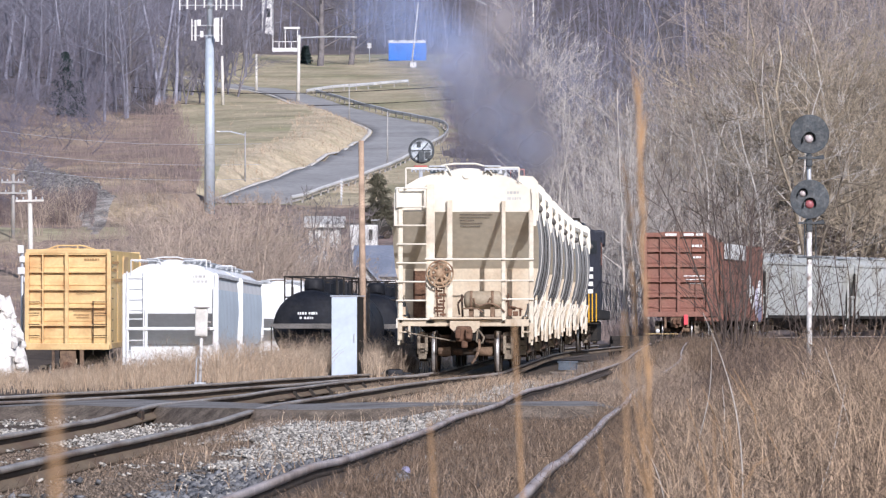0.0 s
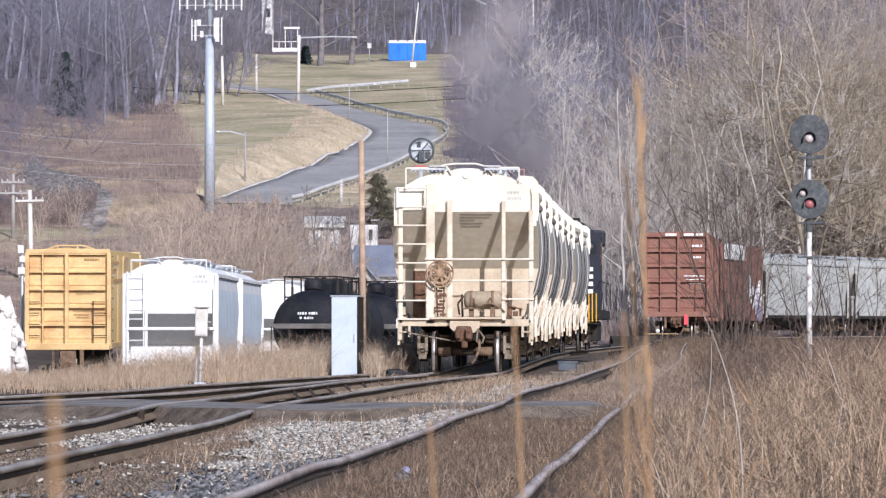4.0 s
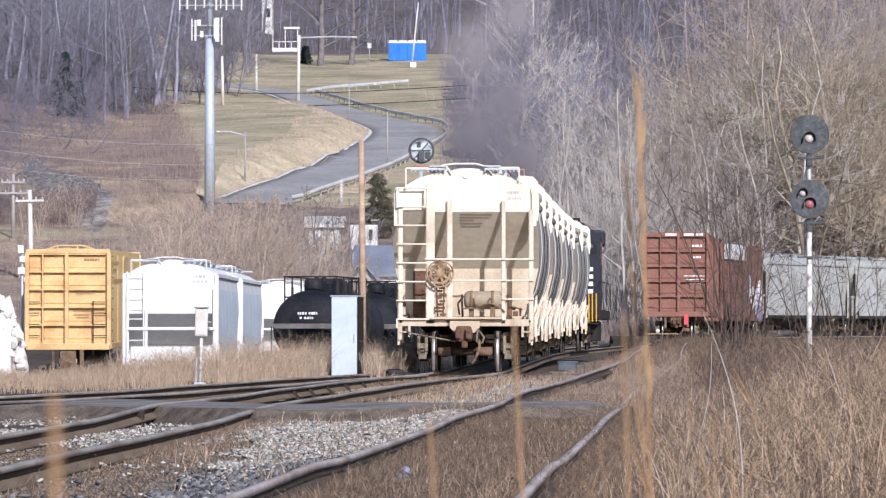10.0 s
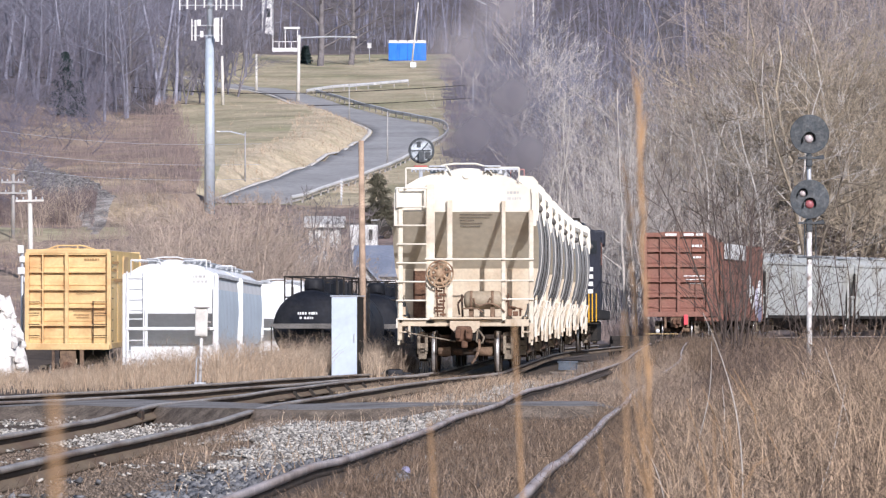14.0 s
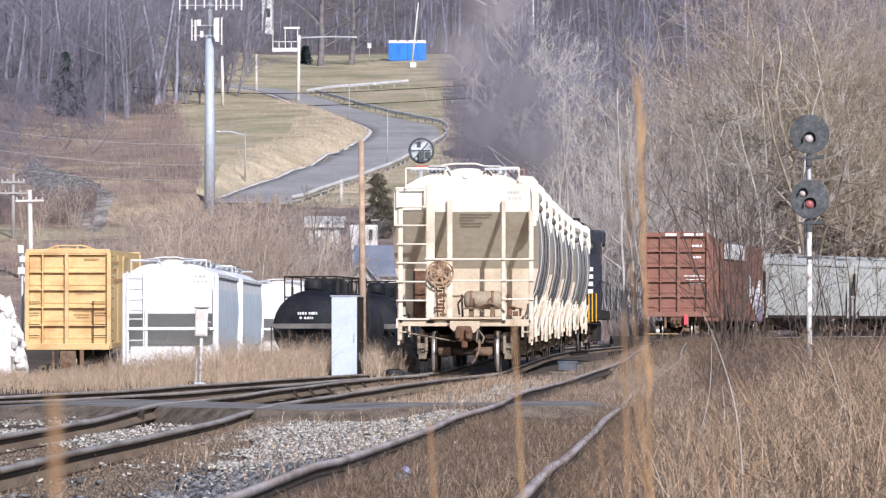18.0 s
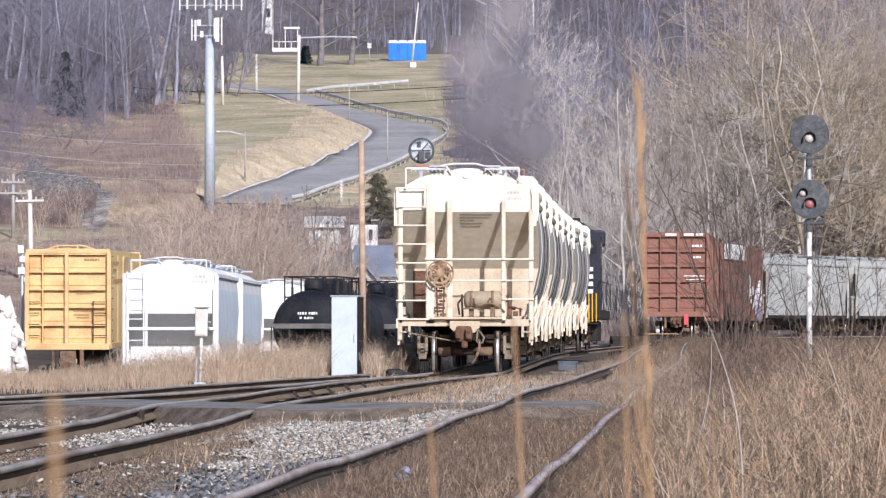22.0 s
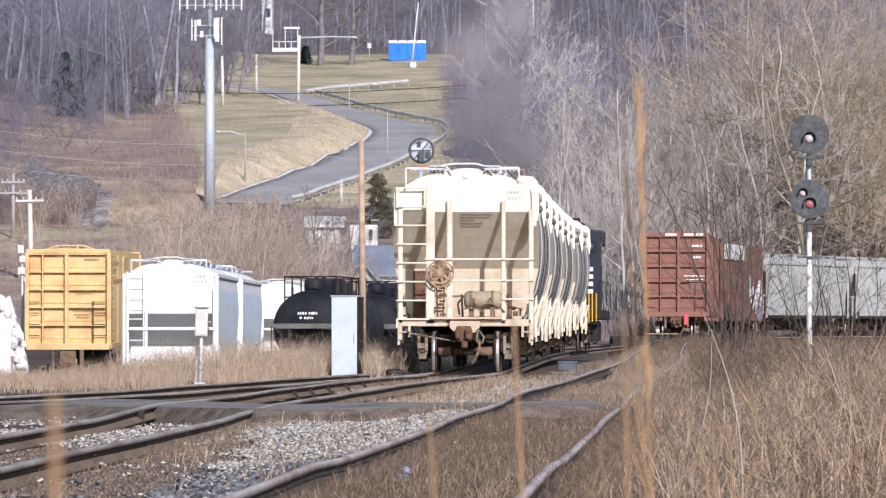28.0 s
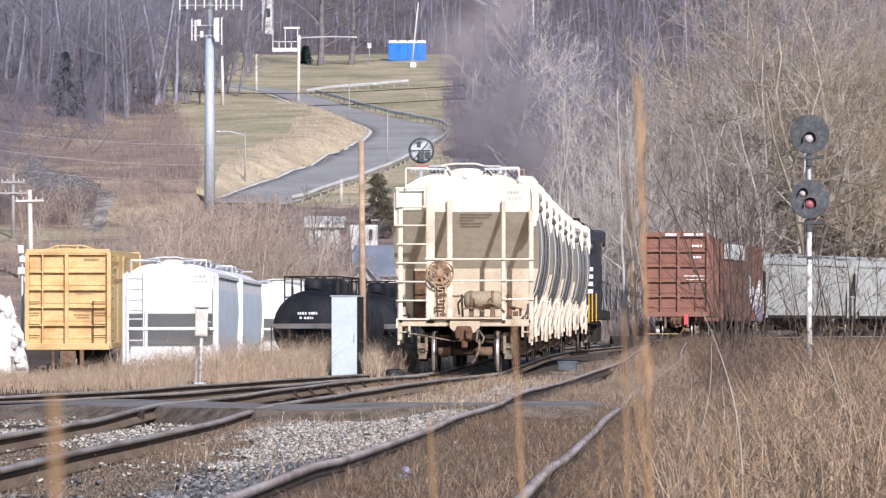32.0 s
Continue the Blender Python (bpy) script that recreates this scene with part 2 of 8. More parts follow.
M["weedgrey"] = mat("grey_weed_stems", (0.175, 0.125, 0.095), 0.9, var=0.1, size=1.0, island=0.75, bump=0)
M["housewhite"] = mat("white_siding", (0.72, 0.71, 0.69), 0.7, var=0.05, size=2, bump=0.05)
M["roofgrey"] = mat("grey_shingle_roof", (0.23, 0.22, 0.225), 0.9, var=0.15, size=1, bump=0.2)
M["roofblue"] = mat("blue_grey_metal_roof", (0.20, 0.225, 0.285), 0.6, var=0.12, size=1, stain=(0.33, 0.34, 0.38), stain_amount=0.4, stain_size=2, bump=0.1)
M["blue"] = mat("bright_blue_tarp", (0.03, 0.20, 0.75), 0.5, var=0.08, size=2, bump=0.05)
M["glass"] = mat("dark_window_glass", (0.03, 0.035, 0.04), 0.08, var=0.1, size=1, bump=0, spec=0.6)
M["print"] = mat("black_stencil_paint", (0.12, 0.105, 0.085), 0.7, var=0.1, bump=0)
M["printbrown"] = mat("faded_brown_stencil_paint", (0.36, 0.22, 0.10), 0.7, var=0.1, bump=0)
M["printwhite"] = mat("white_stencil_paint", (0.8, 0.8, 0.78), 0.7, var=0.05, bump=0)
M["fadedred"] = mat("faded_pink_red_paint", (0.50, 0.25, 0.22), 0.7, var=0.2, size=0.3, bump=0)
M["markerred"] = mat("bright_red_marker_paint", (0.80, 0.10, 0.12), 0.5, var=0.1, bump=0)
M["redpaint"] = mat("red_paint", (0.45, 0.13, 0.11), 0.6, var=0.1, bump=0)
M["bluegrey"] = mat("blue_grey_concrete", (0.13, 0.155, 0.19), 0.85, var=0.3, size=0.3, stain=(0.12, 0.12, 0.13), stain_amount=0.6, stain_size=0.3, bump=0.2)
M["palerock"] = mat("pale_limestone", (0.74, 0.71, 0.67), 0.9, var=0.12, size=0.5, stain=(0.5, 0.45, 0.4), bump=0.5)
M["greygravel"] = mat("grey_gravel_bank", (0.33, 0.305, 0.28), 0.95, var=0.5, size=0.8, stain=(0.16, 0.13, 0.11), stain_amount=0.7, stain_size=3, bump=0.8)
M["yardgravel"] = mat("tan_grey_yard_gravel", (0.29, 0.245, 0.20), 0.95, var=0.5, size=0.35, stain=(0.20, 0.145, 0.10), stain_amount=0.8, stain_size=1.2, bump=0.8)
M["soil"] = mat("sandy_cut_bank", (0.56, 0.465, 0.325), 0.95, var=0.22, size=2, stain=(0.44, 0.375, 0.245), stain_amount=0.8, stain_size=4, bump=0.5)
M["rubblestone"] = mat("grey_rubble_stone", (0.185, 0.172, 0.165), 0.9, var=0.25, size=0.6, island=0.5, bump=0.2)
M["graffiti"] = mat("violet_white_graffiti", (0.65, 0.62, 0.72), 0.6, var=0.25, size=0.3, bump=0)

# ---- mesh helpers ----
def box(bm, x0, x1, y0, y1, z0, z1, bevel=0.0):
    vs = [bm.verts.new((x, y, z)) for z in (z0, z1) for y in (y0, y1) for x in (x0, x1)]
    fs = [bm.faces.new([vs[i] for i in q]) for q in ((0, 2, 3, 1), (4, 5, 7, 6), (0, 1, 5, 4), (2, 6, 7, 3), (0, 4, 6, 2), (1, 3, 7, 5))]
    if bevel:
        bmesh.ops.bevel(bm, geom=list({e for f in fs for e in f.edges}), offset=bevel, segments=2, affect="EDGES", profile=0.6)
    return bm


def tube(bm, p0, p1, r0, r1=None, seg=8, caps=True):
    p0, p1 = Vector(p0), Vector(p1)
    r1 = r0 if r1 is None else r1
    w = (p1 - p0).normalized()
    u = w.orthogonal().normalized()
    v = w.cross(u)
    rings = []
    for p, r in ((p0, r0), (p1, r1)):
        rings.append([bm.verts.new(p + (u * math.cos(2 * math.pi * i / seg) + v * math.sin(2 * math.pi * i / seg)) * r) for i in range(seg)])
    for i in range(seg):
        f = bm.faces.new((rings[0][i], rings[0][(i + 1) % seg], rings[1][(i + 1) % seg], rings[1][i]))
        f.smooth = seg > 6
    if caps:
        bm.faces.new(rings[0][::-1])
        bm.faces.new(rings[1])
    return bm


def lathe(bm, profile, axis="y", at=(0, 0, 0), seg=20):
    """profile: (along, radius) pairs, turned round the axis."""
    rings = []
    for a, r in profile:
        ring = []
        for i in range(seg):
            c, s = math.cos(2 * math.pi * i / seg) * r, math.sin(2 * math.pi * i / seg) * r
            p = {"x": (a, c, s), "y": (c, a, s), "z": (c, s, a)}[axis]
            ring.append(bm.verts.new((p[0] + at[0], p[1] + at[1], p[2] + at[2])))
        rings.append(ring)
    for a, b in zip(rings, rings[1:]):
        for i in range(seg):
            f = bm.faces.new((a[i], a[(i + 1) % seg], b[(i + 1) % seg], b[i]))
            f.smooth = True
    bm.faces.new(rings[0][::-1])
    bm.faces.new(rings[-1])
    bmesh.ops.recalc_face_normals(bm, faces=bm.faces)
    return bm


def prism(bm, section, y0, y1, axis="y"):
    """Extrudes a closed section, given as (a, b) pairs, along an axis."""
    def p(a, b, t):
        return {"y": (a, t, b), "x": (t, a, b), "z": (a, b, t)}[axis]
    lo = [bm.verts.new(p(a, b, y0)) for a, b in section]
    hi = [bm.verts.new(p(a, b, y1)) for a, b in section]
    k = len(section)
    for i in range(k):
        bm.faces.new((lo[i], lo[(i + 1) % k], hi[(i + 1) % k], hi[i]))
    bm.faces.new(lo[::-1])
    bm.faces.new(hi)
    bmesh.ops.recalc_face_normals(bm, faces=bm.faces)
    return bm


def mesh_of(name, bm, material):
    me = bpy.data.meshes.new(name)
    bm.to_mesh(me)
    bm.free()
    for m in (material if isinstance(material, (list, tuple)) else [material]):
        me.materials.append(m)
    return me


def part(name, bm, material, parent=None, label="", m=None):
    me = bm if isinstance(bm, bpy.types.Mesh) else mesh_of(name, bm, material)
    ob = new(name, me)
    if parent:
        ob.parent = parent
    if m is not None:
        ob.matrix_basis = m
    return tagged(ob, label)


def thing(name, label, category, m=None, group="", kind=""):
    ob = new(name)
    ob.empty_display_size = 0.3
    if m is not None:
        ob.matrix_basis = m
    return tagged(ob, label, category, group, kind)


def fast_mesh(name, verts, faces, material, smooth=False, zones=None):
    """A mesh from numpy arrays: verts (n, 3), faces (m, 3 or 4)."""
    me = bpy.data.meshes.new(name)
    k = faces.shape[1]
    me.vertices.add(len(verts))
    me.vertices.foreach_set("co", verts.astype(np.float32).ravel())
    me.loops.add(faces.size)
    me.loops.foreach_set("vertex_index", faces.astype(np.int32).ravel())
    me.polygons.add(len(faces))
    me.polygons.foreach_set("loop_start", np.arange(0, faces.size, k, dtype=np.int32))
    if smooth:
        me.polygons.foreach_set("use_smooth", np.ones(len(faces), dtype=bool))
    for m in (material if isinstance(material, (list, tuple)) else [material]):
        me.materials.append(m)
    if zones is not None:
        me.polygons.foreach_set("material_index", zones.astype(np.int32))
    me.update(calc_edges=True)
    me.validate()
    return me


def sticks(p0, p1, r0, r1, seg=3, tip=None):
    """Thin tapered tubes between two arrays of points, as triangles; those marked in tip end in a point."""
    w = p1 - p0
    w = w / np.maximum(np.linalg.norm(w, axis=1, keepdims=True), 1e-9)
    ref = np.where(np.abs(w[:, 2:3]) > 0.9, np.array([[1.0, 0, 0]]), np.array([[0, 0, 1.0]]))
    u = np.cross(w, ref)
    u /= np.maximum(np.linalg.norm(u, axis=1, keepdims=True), 1e-9)
    v = np.cross(w, u)
    tip = np.zeros(len(p0), bool) if tip is None else tip
    out_v, out_f, off = [], [], 0
    for k in (False, True):
        m = tip == k
        n = int(m.sum())
        if not n:
            continue
        rings = []
        for p, r in ((p0[m], r0[m]),) if k else ((p0[m], r0[m]), (p1[m], r1[m])):
            for i in range(seg):
                a = 2 * math.pi * i / seg
                rings.append(p + (u[m] * math.cos(a) + v[m] * math.sin(a)) * r[:, None])
        if k:
            rings.append(p1[m])
        c = len(rings)
        base = off + np.arange(n)[:, None] * c
        for i in range(seg):
            j = (i + 1) % seg
            tris = [(i, j, seg)] if k else [(i, j, seg + j), (i, seg + j, seg + i)]
            out_f += [base + np.array([t]) for t in tris]
        out_v.append(np.stack(rings, 1).reshape(-1, 3))
        off += n * c
    return np.concatenate(out_v), np.concatenate(out_f)


def step(a, b, x):
    t = np.clip((x - a) / (b - a), 0, 1)
    return t * t * (3 - 2 * t)


# ---- lie of the land ----
TRACK_H = [(18, -5.05, -0.1), (30, -4.6, -0.1), (42, -4.17, -0.1), (50, -3.86, -0.1), (58, -3.55, -0.1), (70, -3.1, -0.08), (82, -2.5, -0.05), (96, -1.6, -0.02), (108, -0.65, 0), (121, 0.42, 0),
           (139, 1.14, 0.03), (157, 1.86, 0.08), (175, 2.62, 0.14), (193, 3.67, 0.2), (210, 5.2, 0.25), (240, 7.6, 0.3)]
TRACK_C = [(58, -9.0, -0.05), (75.5, -6.95, -0.05), (81, -5.9, -0.04), (93, -4.15, -0.02), (106.7, -2.4, 0), (118.5, -0.98, 0), (124, -0.35, 0)]
TRACK_A = [(y, -1.66 + 0.0455 * y + 0.000028 * y * y, 0.1) for y in range(16, 135, 8)] + [
           (150, 5.8, 0.15), (180, 7.15, 0.25), (225, 9.3, 0.4), (267, 11.5, 0.5), (284, 12.95, 0.5), (300.2, 16.15, 0.55), (316, 22.0, 0.6), (331, 29.8, 0.6), (345, 39, 0.6)]


def along(track, y):
    t = np.array(track)
    return np.interp(y, t[:, 0], t[:, 1])


def hash_noise(x, y, s):
    return (np.sin(x * 1.7 / s + 3 * np.sin(y * 0.9 / s)) + np.sin(y * 1.3 / s + 2 * np.sin(x * 1.1 / s + 1.3)) + np.sin((x + y) * 2.3 / s + 0.7)) / 3


HILL_ROAD = [(-40, 688), (-33, 681), (-26.9, 672), (-24, 664), (-19.4, 656), (-15.1, 633), (-10.3, 600), (-6.3, 578), (-4.1, 564), (-3.9, 548), (-5.2, 527), (-8.5, 495), (-11.9, 469), (-14.7, 450), (-16.6, 441)]


def smooth_line(points, n=8):
    pts = np.array(points, float)
    out = []
    for i in range(len(pts) - 1):
        p0, p1, p2, p3 = pts[max(i - 1, 0)], pts[i], pts[i + 1], pts[min(i + 2, len(pts) - 1)]
        for k in range(n):
            t = k / n
            out.append(0.5 * ((2 * p1) + (p2 - p0) * t + (2 * p0 - 5 * p1 + 4 * p2 - p3) * t * t + (3 * p1 - p0 - 3 * p2 + p3) * t ** 3))
    out.append(pts[-1])
    return np.array(out)


ROAD_LINE = smooth_line(HILL_ROAD)


def road_side(x, y):
    """Distance to the hill road."""
    d = np.full(np.shape(x), 1e9)
    for px, py in ROAD_LINE[::2]:
        d = np.minimum(d, (x - px) ** 2 + ((y - py) * 0.8) ** 2)
    return np.sqrt(d)


def land(x, y):
    """Height of the ground."""
    x, y = np.asarray(x, float), np.asarray(y, float)
    split = -2.6 + 0.045 * (y - 30)
    z = -0.29 + 0.16 * step(0, 1.4, x - split) * (1 - step(95, 115, y)) + 0.07 * step(95, 118, y)
    z = z + 0.11 * step(50, 60, y) * (1 - step(66, 72, y)) * step(-2.9, -1.7, x) * (1 - step(0.0, 0.7, x))
    left = along(TRACK_H, y) - x
    z = z - 1.25 * step(126, 165, y) * step(3.2, 7.5, left)
    z = z + 0.52 * step(150, 262, y) * step(0.5, 3.5, x - along(TRACK_H, y))
    z = z + 0.25 * step(4.5, 8, x) * (1 - step(60, 110, y))
    line = 12.0 + 0.0868 * (y - 450)
    z = z * (1 - step(300, 400, y))
    hill = np.logaddexp(0, line / 1.5) * 1.5
    hill = hill * (1 - step(6, 12, x) * (1 - step(318, 352, y)))
    hill = hill + 0.02 * np.clip(y - 900, 0, 900)
    hill = hill * (1 - step(1300, 3600, y) * 0.35)
    hill = hill + step(10, 60, x) * np.clip(y - 330, 0, 500) * 0.03 + step(-24, -60, x) * np.clip(y - 430, 0, 400) * 0.02
    rough = hash_noise(x, y, 1.3) * 0.03 + hash_noise(x + 40, y, 5.0) * 0.05
    calm = 1 - 0.85 * step(-34, -28, x) * (1 - step(2, 8, x)) * (1 - step(800, 900, y))
    far = step(330, 480, y) * calm * (hash_noise(x, y, 9.0) * 0.35 + hash_noise(y, x, 23.0) * 0.5)
    z = z - 0.14 * np.exp(-((x - along(TRACK_C, np.minimum(y, 124)) - 1.45) / 0.32) ** 2) * step(84, 88, y) * (1 - step(108, 114, y))
    on_track = np.minimum(np.minimum(np.abs(x - along(TRACK_H, y)), np.abs(x - along(TRACK_A, y))), np.abs(x - along(TRACK_C, np.minimum(y, 124))))
    inside = step(2, 10, np.interp(x, [-40, -19.4, -15.1, -10.3, -6.3, -4.1], [690, 656, 633, 600, 578, 562]) - y)
    inside = inside * step(-2, 6, y - np.interp(x, [-22, -16.6, -14.7, -11.9, -8.5, -5.2, -3.9], [415, 441, 450, 469, 495, 527, 548])) * (x < -3.9)
    bank_rise = np.zeros(np.shape(x))
    up = inside > 0.001
    if np.any(up):
        rs = road_side(x[up], y[up]) if np.shape(x) else road_side(x, y)
        bank_rise[up] = (1.5 * step(3.6, 7.5, rs) * (1 - 0.8 * step(12, 32, rs))) * (inside * (1 - step(585, 618, y)))[up]
    return z + hill + rough * step(0.9, 2.2, on_track) + far + bank_rise


def spread(lo, hi, stepsize, ends, growth=1.5):
    core = list(np.arange(lo, hi + 1e-6, stepsize))
    a, d = lo, stepsize
    while a > ends[0]:
        d *= growth
        a -= d
        core.insert(0, a)
    b, d = core[-1], stepsize
    while b < ends[1]:
        d *= growth
        b += d
        core.append(b)
    return np.array(core)


def zone(x, y):
    """0 weeds, 1 ballast, 2 lawn, 3 brush, 4 woodland floor, 5 grey gravel bank."""
    n = hash_noise(x, y, 2.0)
    near_h, near_a = np.abs(x - along(TRACK_H, y)), np.abs(x - along(TRACK_A, y))
    near_c = np.where(y < 126, np.abs(x - along(TRACK_C, y)), 99)
    z = np.zeros(np.shape(x), int)
    bal = ((near_h < 1.9 + 0.5 * n) & (y < 125)) | ((near_c < 1.6 + 0.3 * n) & (y < 125)) | ((x > along(TRACK_H, y) - 1) & (x < along(TRACK_A, y) - 0.6 + 0.3 * n) & (y < 66))
    z[bal] = 6
    z[(x > -2.05 + 0.3 * hash_noise(x, y, 1.0)) & (x < along(TRACK_A, y) - 0.65) & (y < 66) & (y > 24)] = 1
    z[(x > along(TRACK_A, y) - 2.6 + 0.5 * n) & (x < along(TRACK_A, y) - 0.75) & (y > 80) & (y < 128)] = 8
    z[(x > along(TRACK_H, y) + 1.5) & (x < along(TRACK_A, y) + 1.3 + 0.4 * n) & (y >= 116) & (y < 200)] = 8
    z[(x > along(TRACK_A, y) - 0.75) & (x < along(TRACK_A, y) + 1.2 + 0.3 * n) & (y > 78) & (y < 118)] = 8
    n = hash_noise(x, y * 0.2, 5.0)
    z[(y > 330)] = 3
    z[(y > 780) | ((x > 1.5 + 4 * n) & (y > 300))] = 4
    z[(y > 560) & (x < -25 - 3 * n + (640 - y) * 0.06) & (y > 575)] = 4
    up = (y > 440) & (y < 778) & (x > -23.3 - (y - 500) * 0.067 + 1.5 * n) & (x < 0.8 + 2.0 * hash_noise(x, y, 5.0))
    z[up] = 2
    z[(y > 399 + 2 * n) & (y < 413 + 3 * n) & (x < -0.058 * y)] = 2
    z[(np.abs(y - 462 + (x + 34.5) * 5.2) < 13 + 4 * n) & (x > -36.5) & (x < -25.5)] = 5
    inner = y < np.interp(x, [-15.1, -10.3, -6.3, -4.1], [633, 600, 578, 562])
    z[inner & (y > 455) & (x > -19) & (x < -5.0) & (road_side(x, y) < 10.0 + 2.0 * hash_noise(x, y * 0.3, 6.0))] = 7
    return z


gx, gy = spread(-45, 45, 0.6, (-3500, 3500)), np.concatenate([np.arange(-60, 20, 10.0), np.arange(20, 130, 0.9), np.arange(130, 360, 2.5), np.arange(360, 440, 1.6), np.arange(440, 660, 0.8), np.arange(660, 800, 1.6), spread(800, 1100, 15, (790, 4200), 1.3)])
gy = np.unique(gy)
GX, GY = np.meshgrid(gx, gy)
GZ = land(GX, GY)
nx, ny = len(gx), len(gy)
idx = np.arange(nx * ny).reshape(ny, nx)
quads = np.stack([idx[:-1, :-1], idx[:-1, 1:], idx[1:, 1:], idx[1:, :-1]], -1).reshape(-1, 4)
cx, cy = (GX[:-1, :-1] + GX[1:, 1:]) / 2, (GY[:-1, :-1] + GY[1:, 1:]) / 2
ground = new("ground", fast_mesh("ground", np.stack([GX, GY, GZ], -1).reshape(-1, 3), quads,
             [M["drygrass"], M["ballastbed"], M["lawn"], M["brush"], M["leaffloor"], M["greygravel"], M["trackdirt"], M["soil"], M["yardgravel"]], True, zone(cx, cy).ravel()))
tagged(ground, "dry winter ground of straw grass, gravel and leaf litter", "ground", kind="structure")


def ribbon(name, line, width, lift, material, label, category, thick=0.12, parent=None, offset=0.0):
    """A road-like strip draped over the land."""
    d = np.gradient(line, axis=0)
    d /= np.linalg.norm(d, axis=1, keepdims=True)
    nrm = np.stack([d[:, 1], -d[:, 0]], 1)
    rows = []
    for k in range(7):
        p = line + nrm * (offset + width * (k / 6 - 0.5))
        rows.append(np.column_stack([p, land(p[:, 0], p[:, 1]) + lift]))
    under = [np.column_stack([r[:, :2], r[:, 2] - thick - lift]) for r in (rows[0], rows[-1])]
    rows = [under[0]] + rows + [under[1]]
    v = np.stack(rows, 1)
    n, k = v.shape[:2]
    i = np.arange(n * k).reshape(n, k)
    q = np.stack([i[:-1, :-1], i[:-1, 1:], i[1:, 1:], i[1:, :-1]], -1).reshape(-1, 4)
    ob = new(name, fast_mesh(name, v.reshape(-1, 3), q[:, ::-1], material))
    if parent:
        ob.parent = parent
        return tagged(ob, label)
    return tagged(ob, label, category, kind="structure")


ROAD_WIDTH = np.interp(ROAD_LINE[:, 1], [570, 612, 640, 690], [6.8, 4.9, 4.2, 4.2])
ribbon("road", ROAD_LINE, ROAD_WIDTH[:, None], 0.12, M["hillroad"], "grey asphalt road winding up the grassy hill", "road", 0.5, offset=(3.4 - ROAD_WIDTH / 2)[:, None])

# ---- railway tracks ----
RAIL_WEB = [(-0.007, -0.11), (0.007, -0.11), (0.007, -0.038), (-0.007, -0.038)]
RAIL_FOOT = [(-0.085, -0.18), (0.085, -0.18), (0.085, -0.155), (0.036, -0.118), (0.012, -0.10), (-0.012, -0.10), (-0.036, -0.118), (-0.085, -0.155)]
RAIL_HEAD = [(-0.042, -0.042), (0.042, -0.042), (0.043, -0.010), (0.036, 0.0), (-0.036, 0.0), (-0.043, -0.010)]


LIGHT_HEAD = [(a * 0.6, b) for a, b in RAIL_HEAD]
LIGHT_FOOT = [(a * 0.7, b) for a, b in RAIL_FOOT]


def sweep(name, line3, section, material, parent, label=""):
    d = np.gradient(line3[:, :2], axis=0)
    d /= np.linalg.norm(d, axis=1, keepdims=True)
    side = np.column_stack([d[:, 1], -d[:, 0], np.zeros(len(d))])
    v = np.stack([line3 + side * a + np.array([0, 0, b]) for a, b in section], 1)
    n, k = v.shape[:2]
    i = np.arange(n * k).reshape(n, k)
    j = np.roll(i, -1, axis=1)
    q = np.stack([i[:-1], j[:-1], j[1:], i[1:]], -1).reshape(-1, 4)
    me = fast_mesh(name, v.reshape(-1, 3), q, material)
    return part(name, me, None, parent, label)


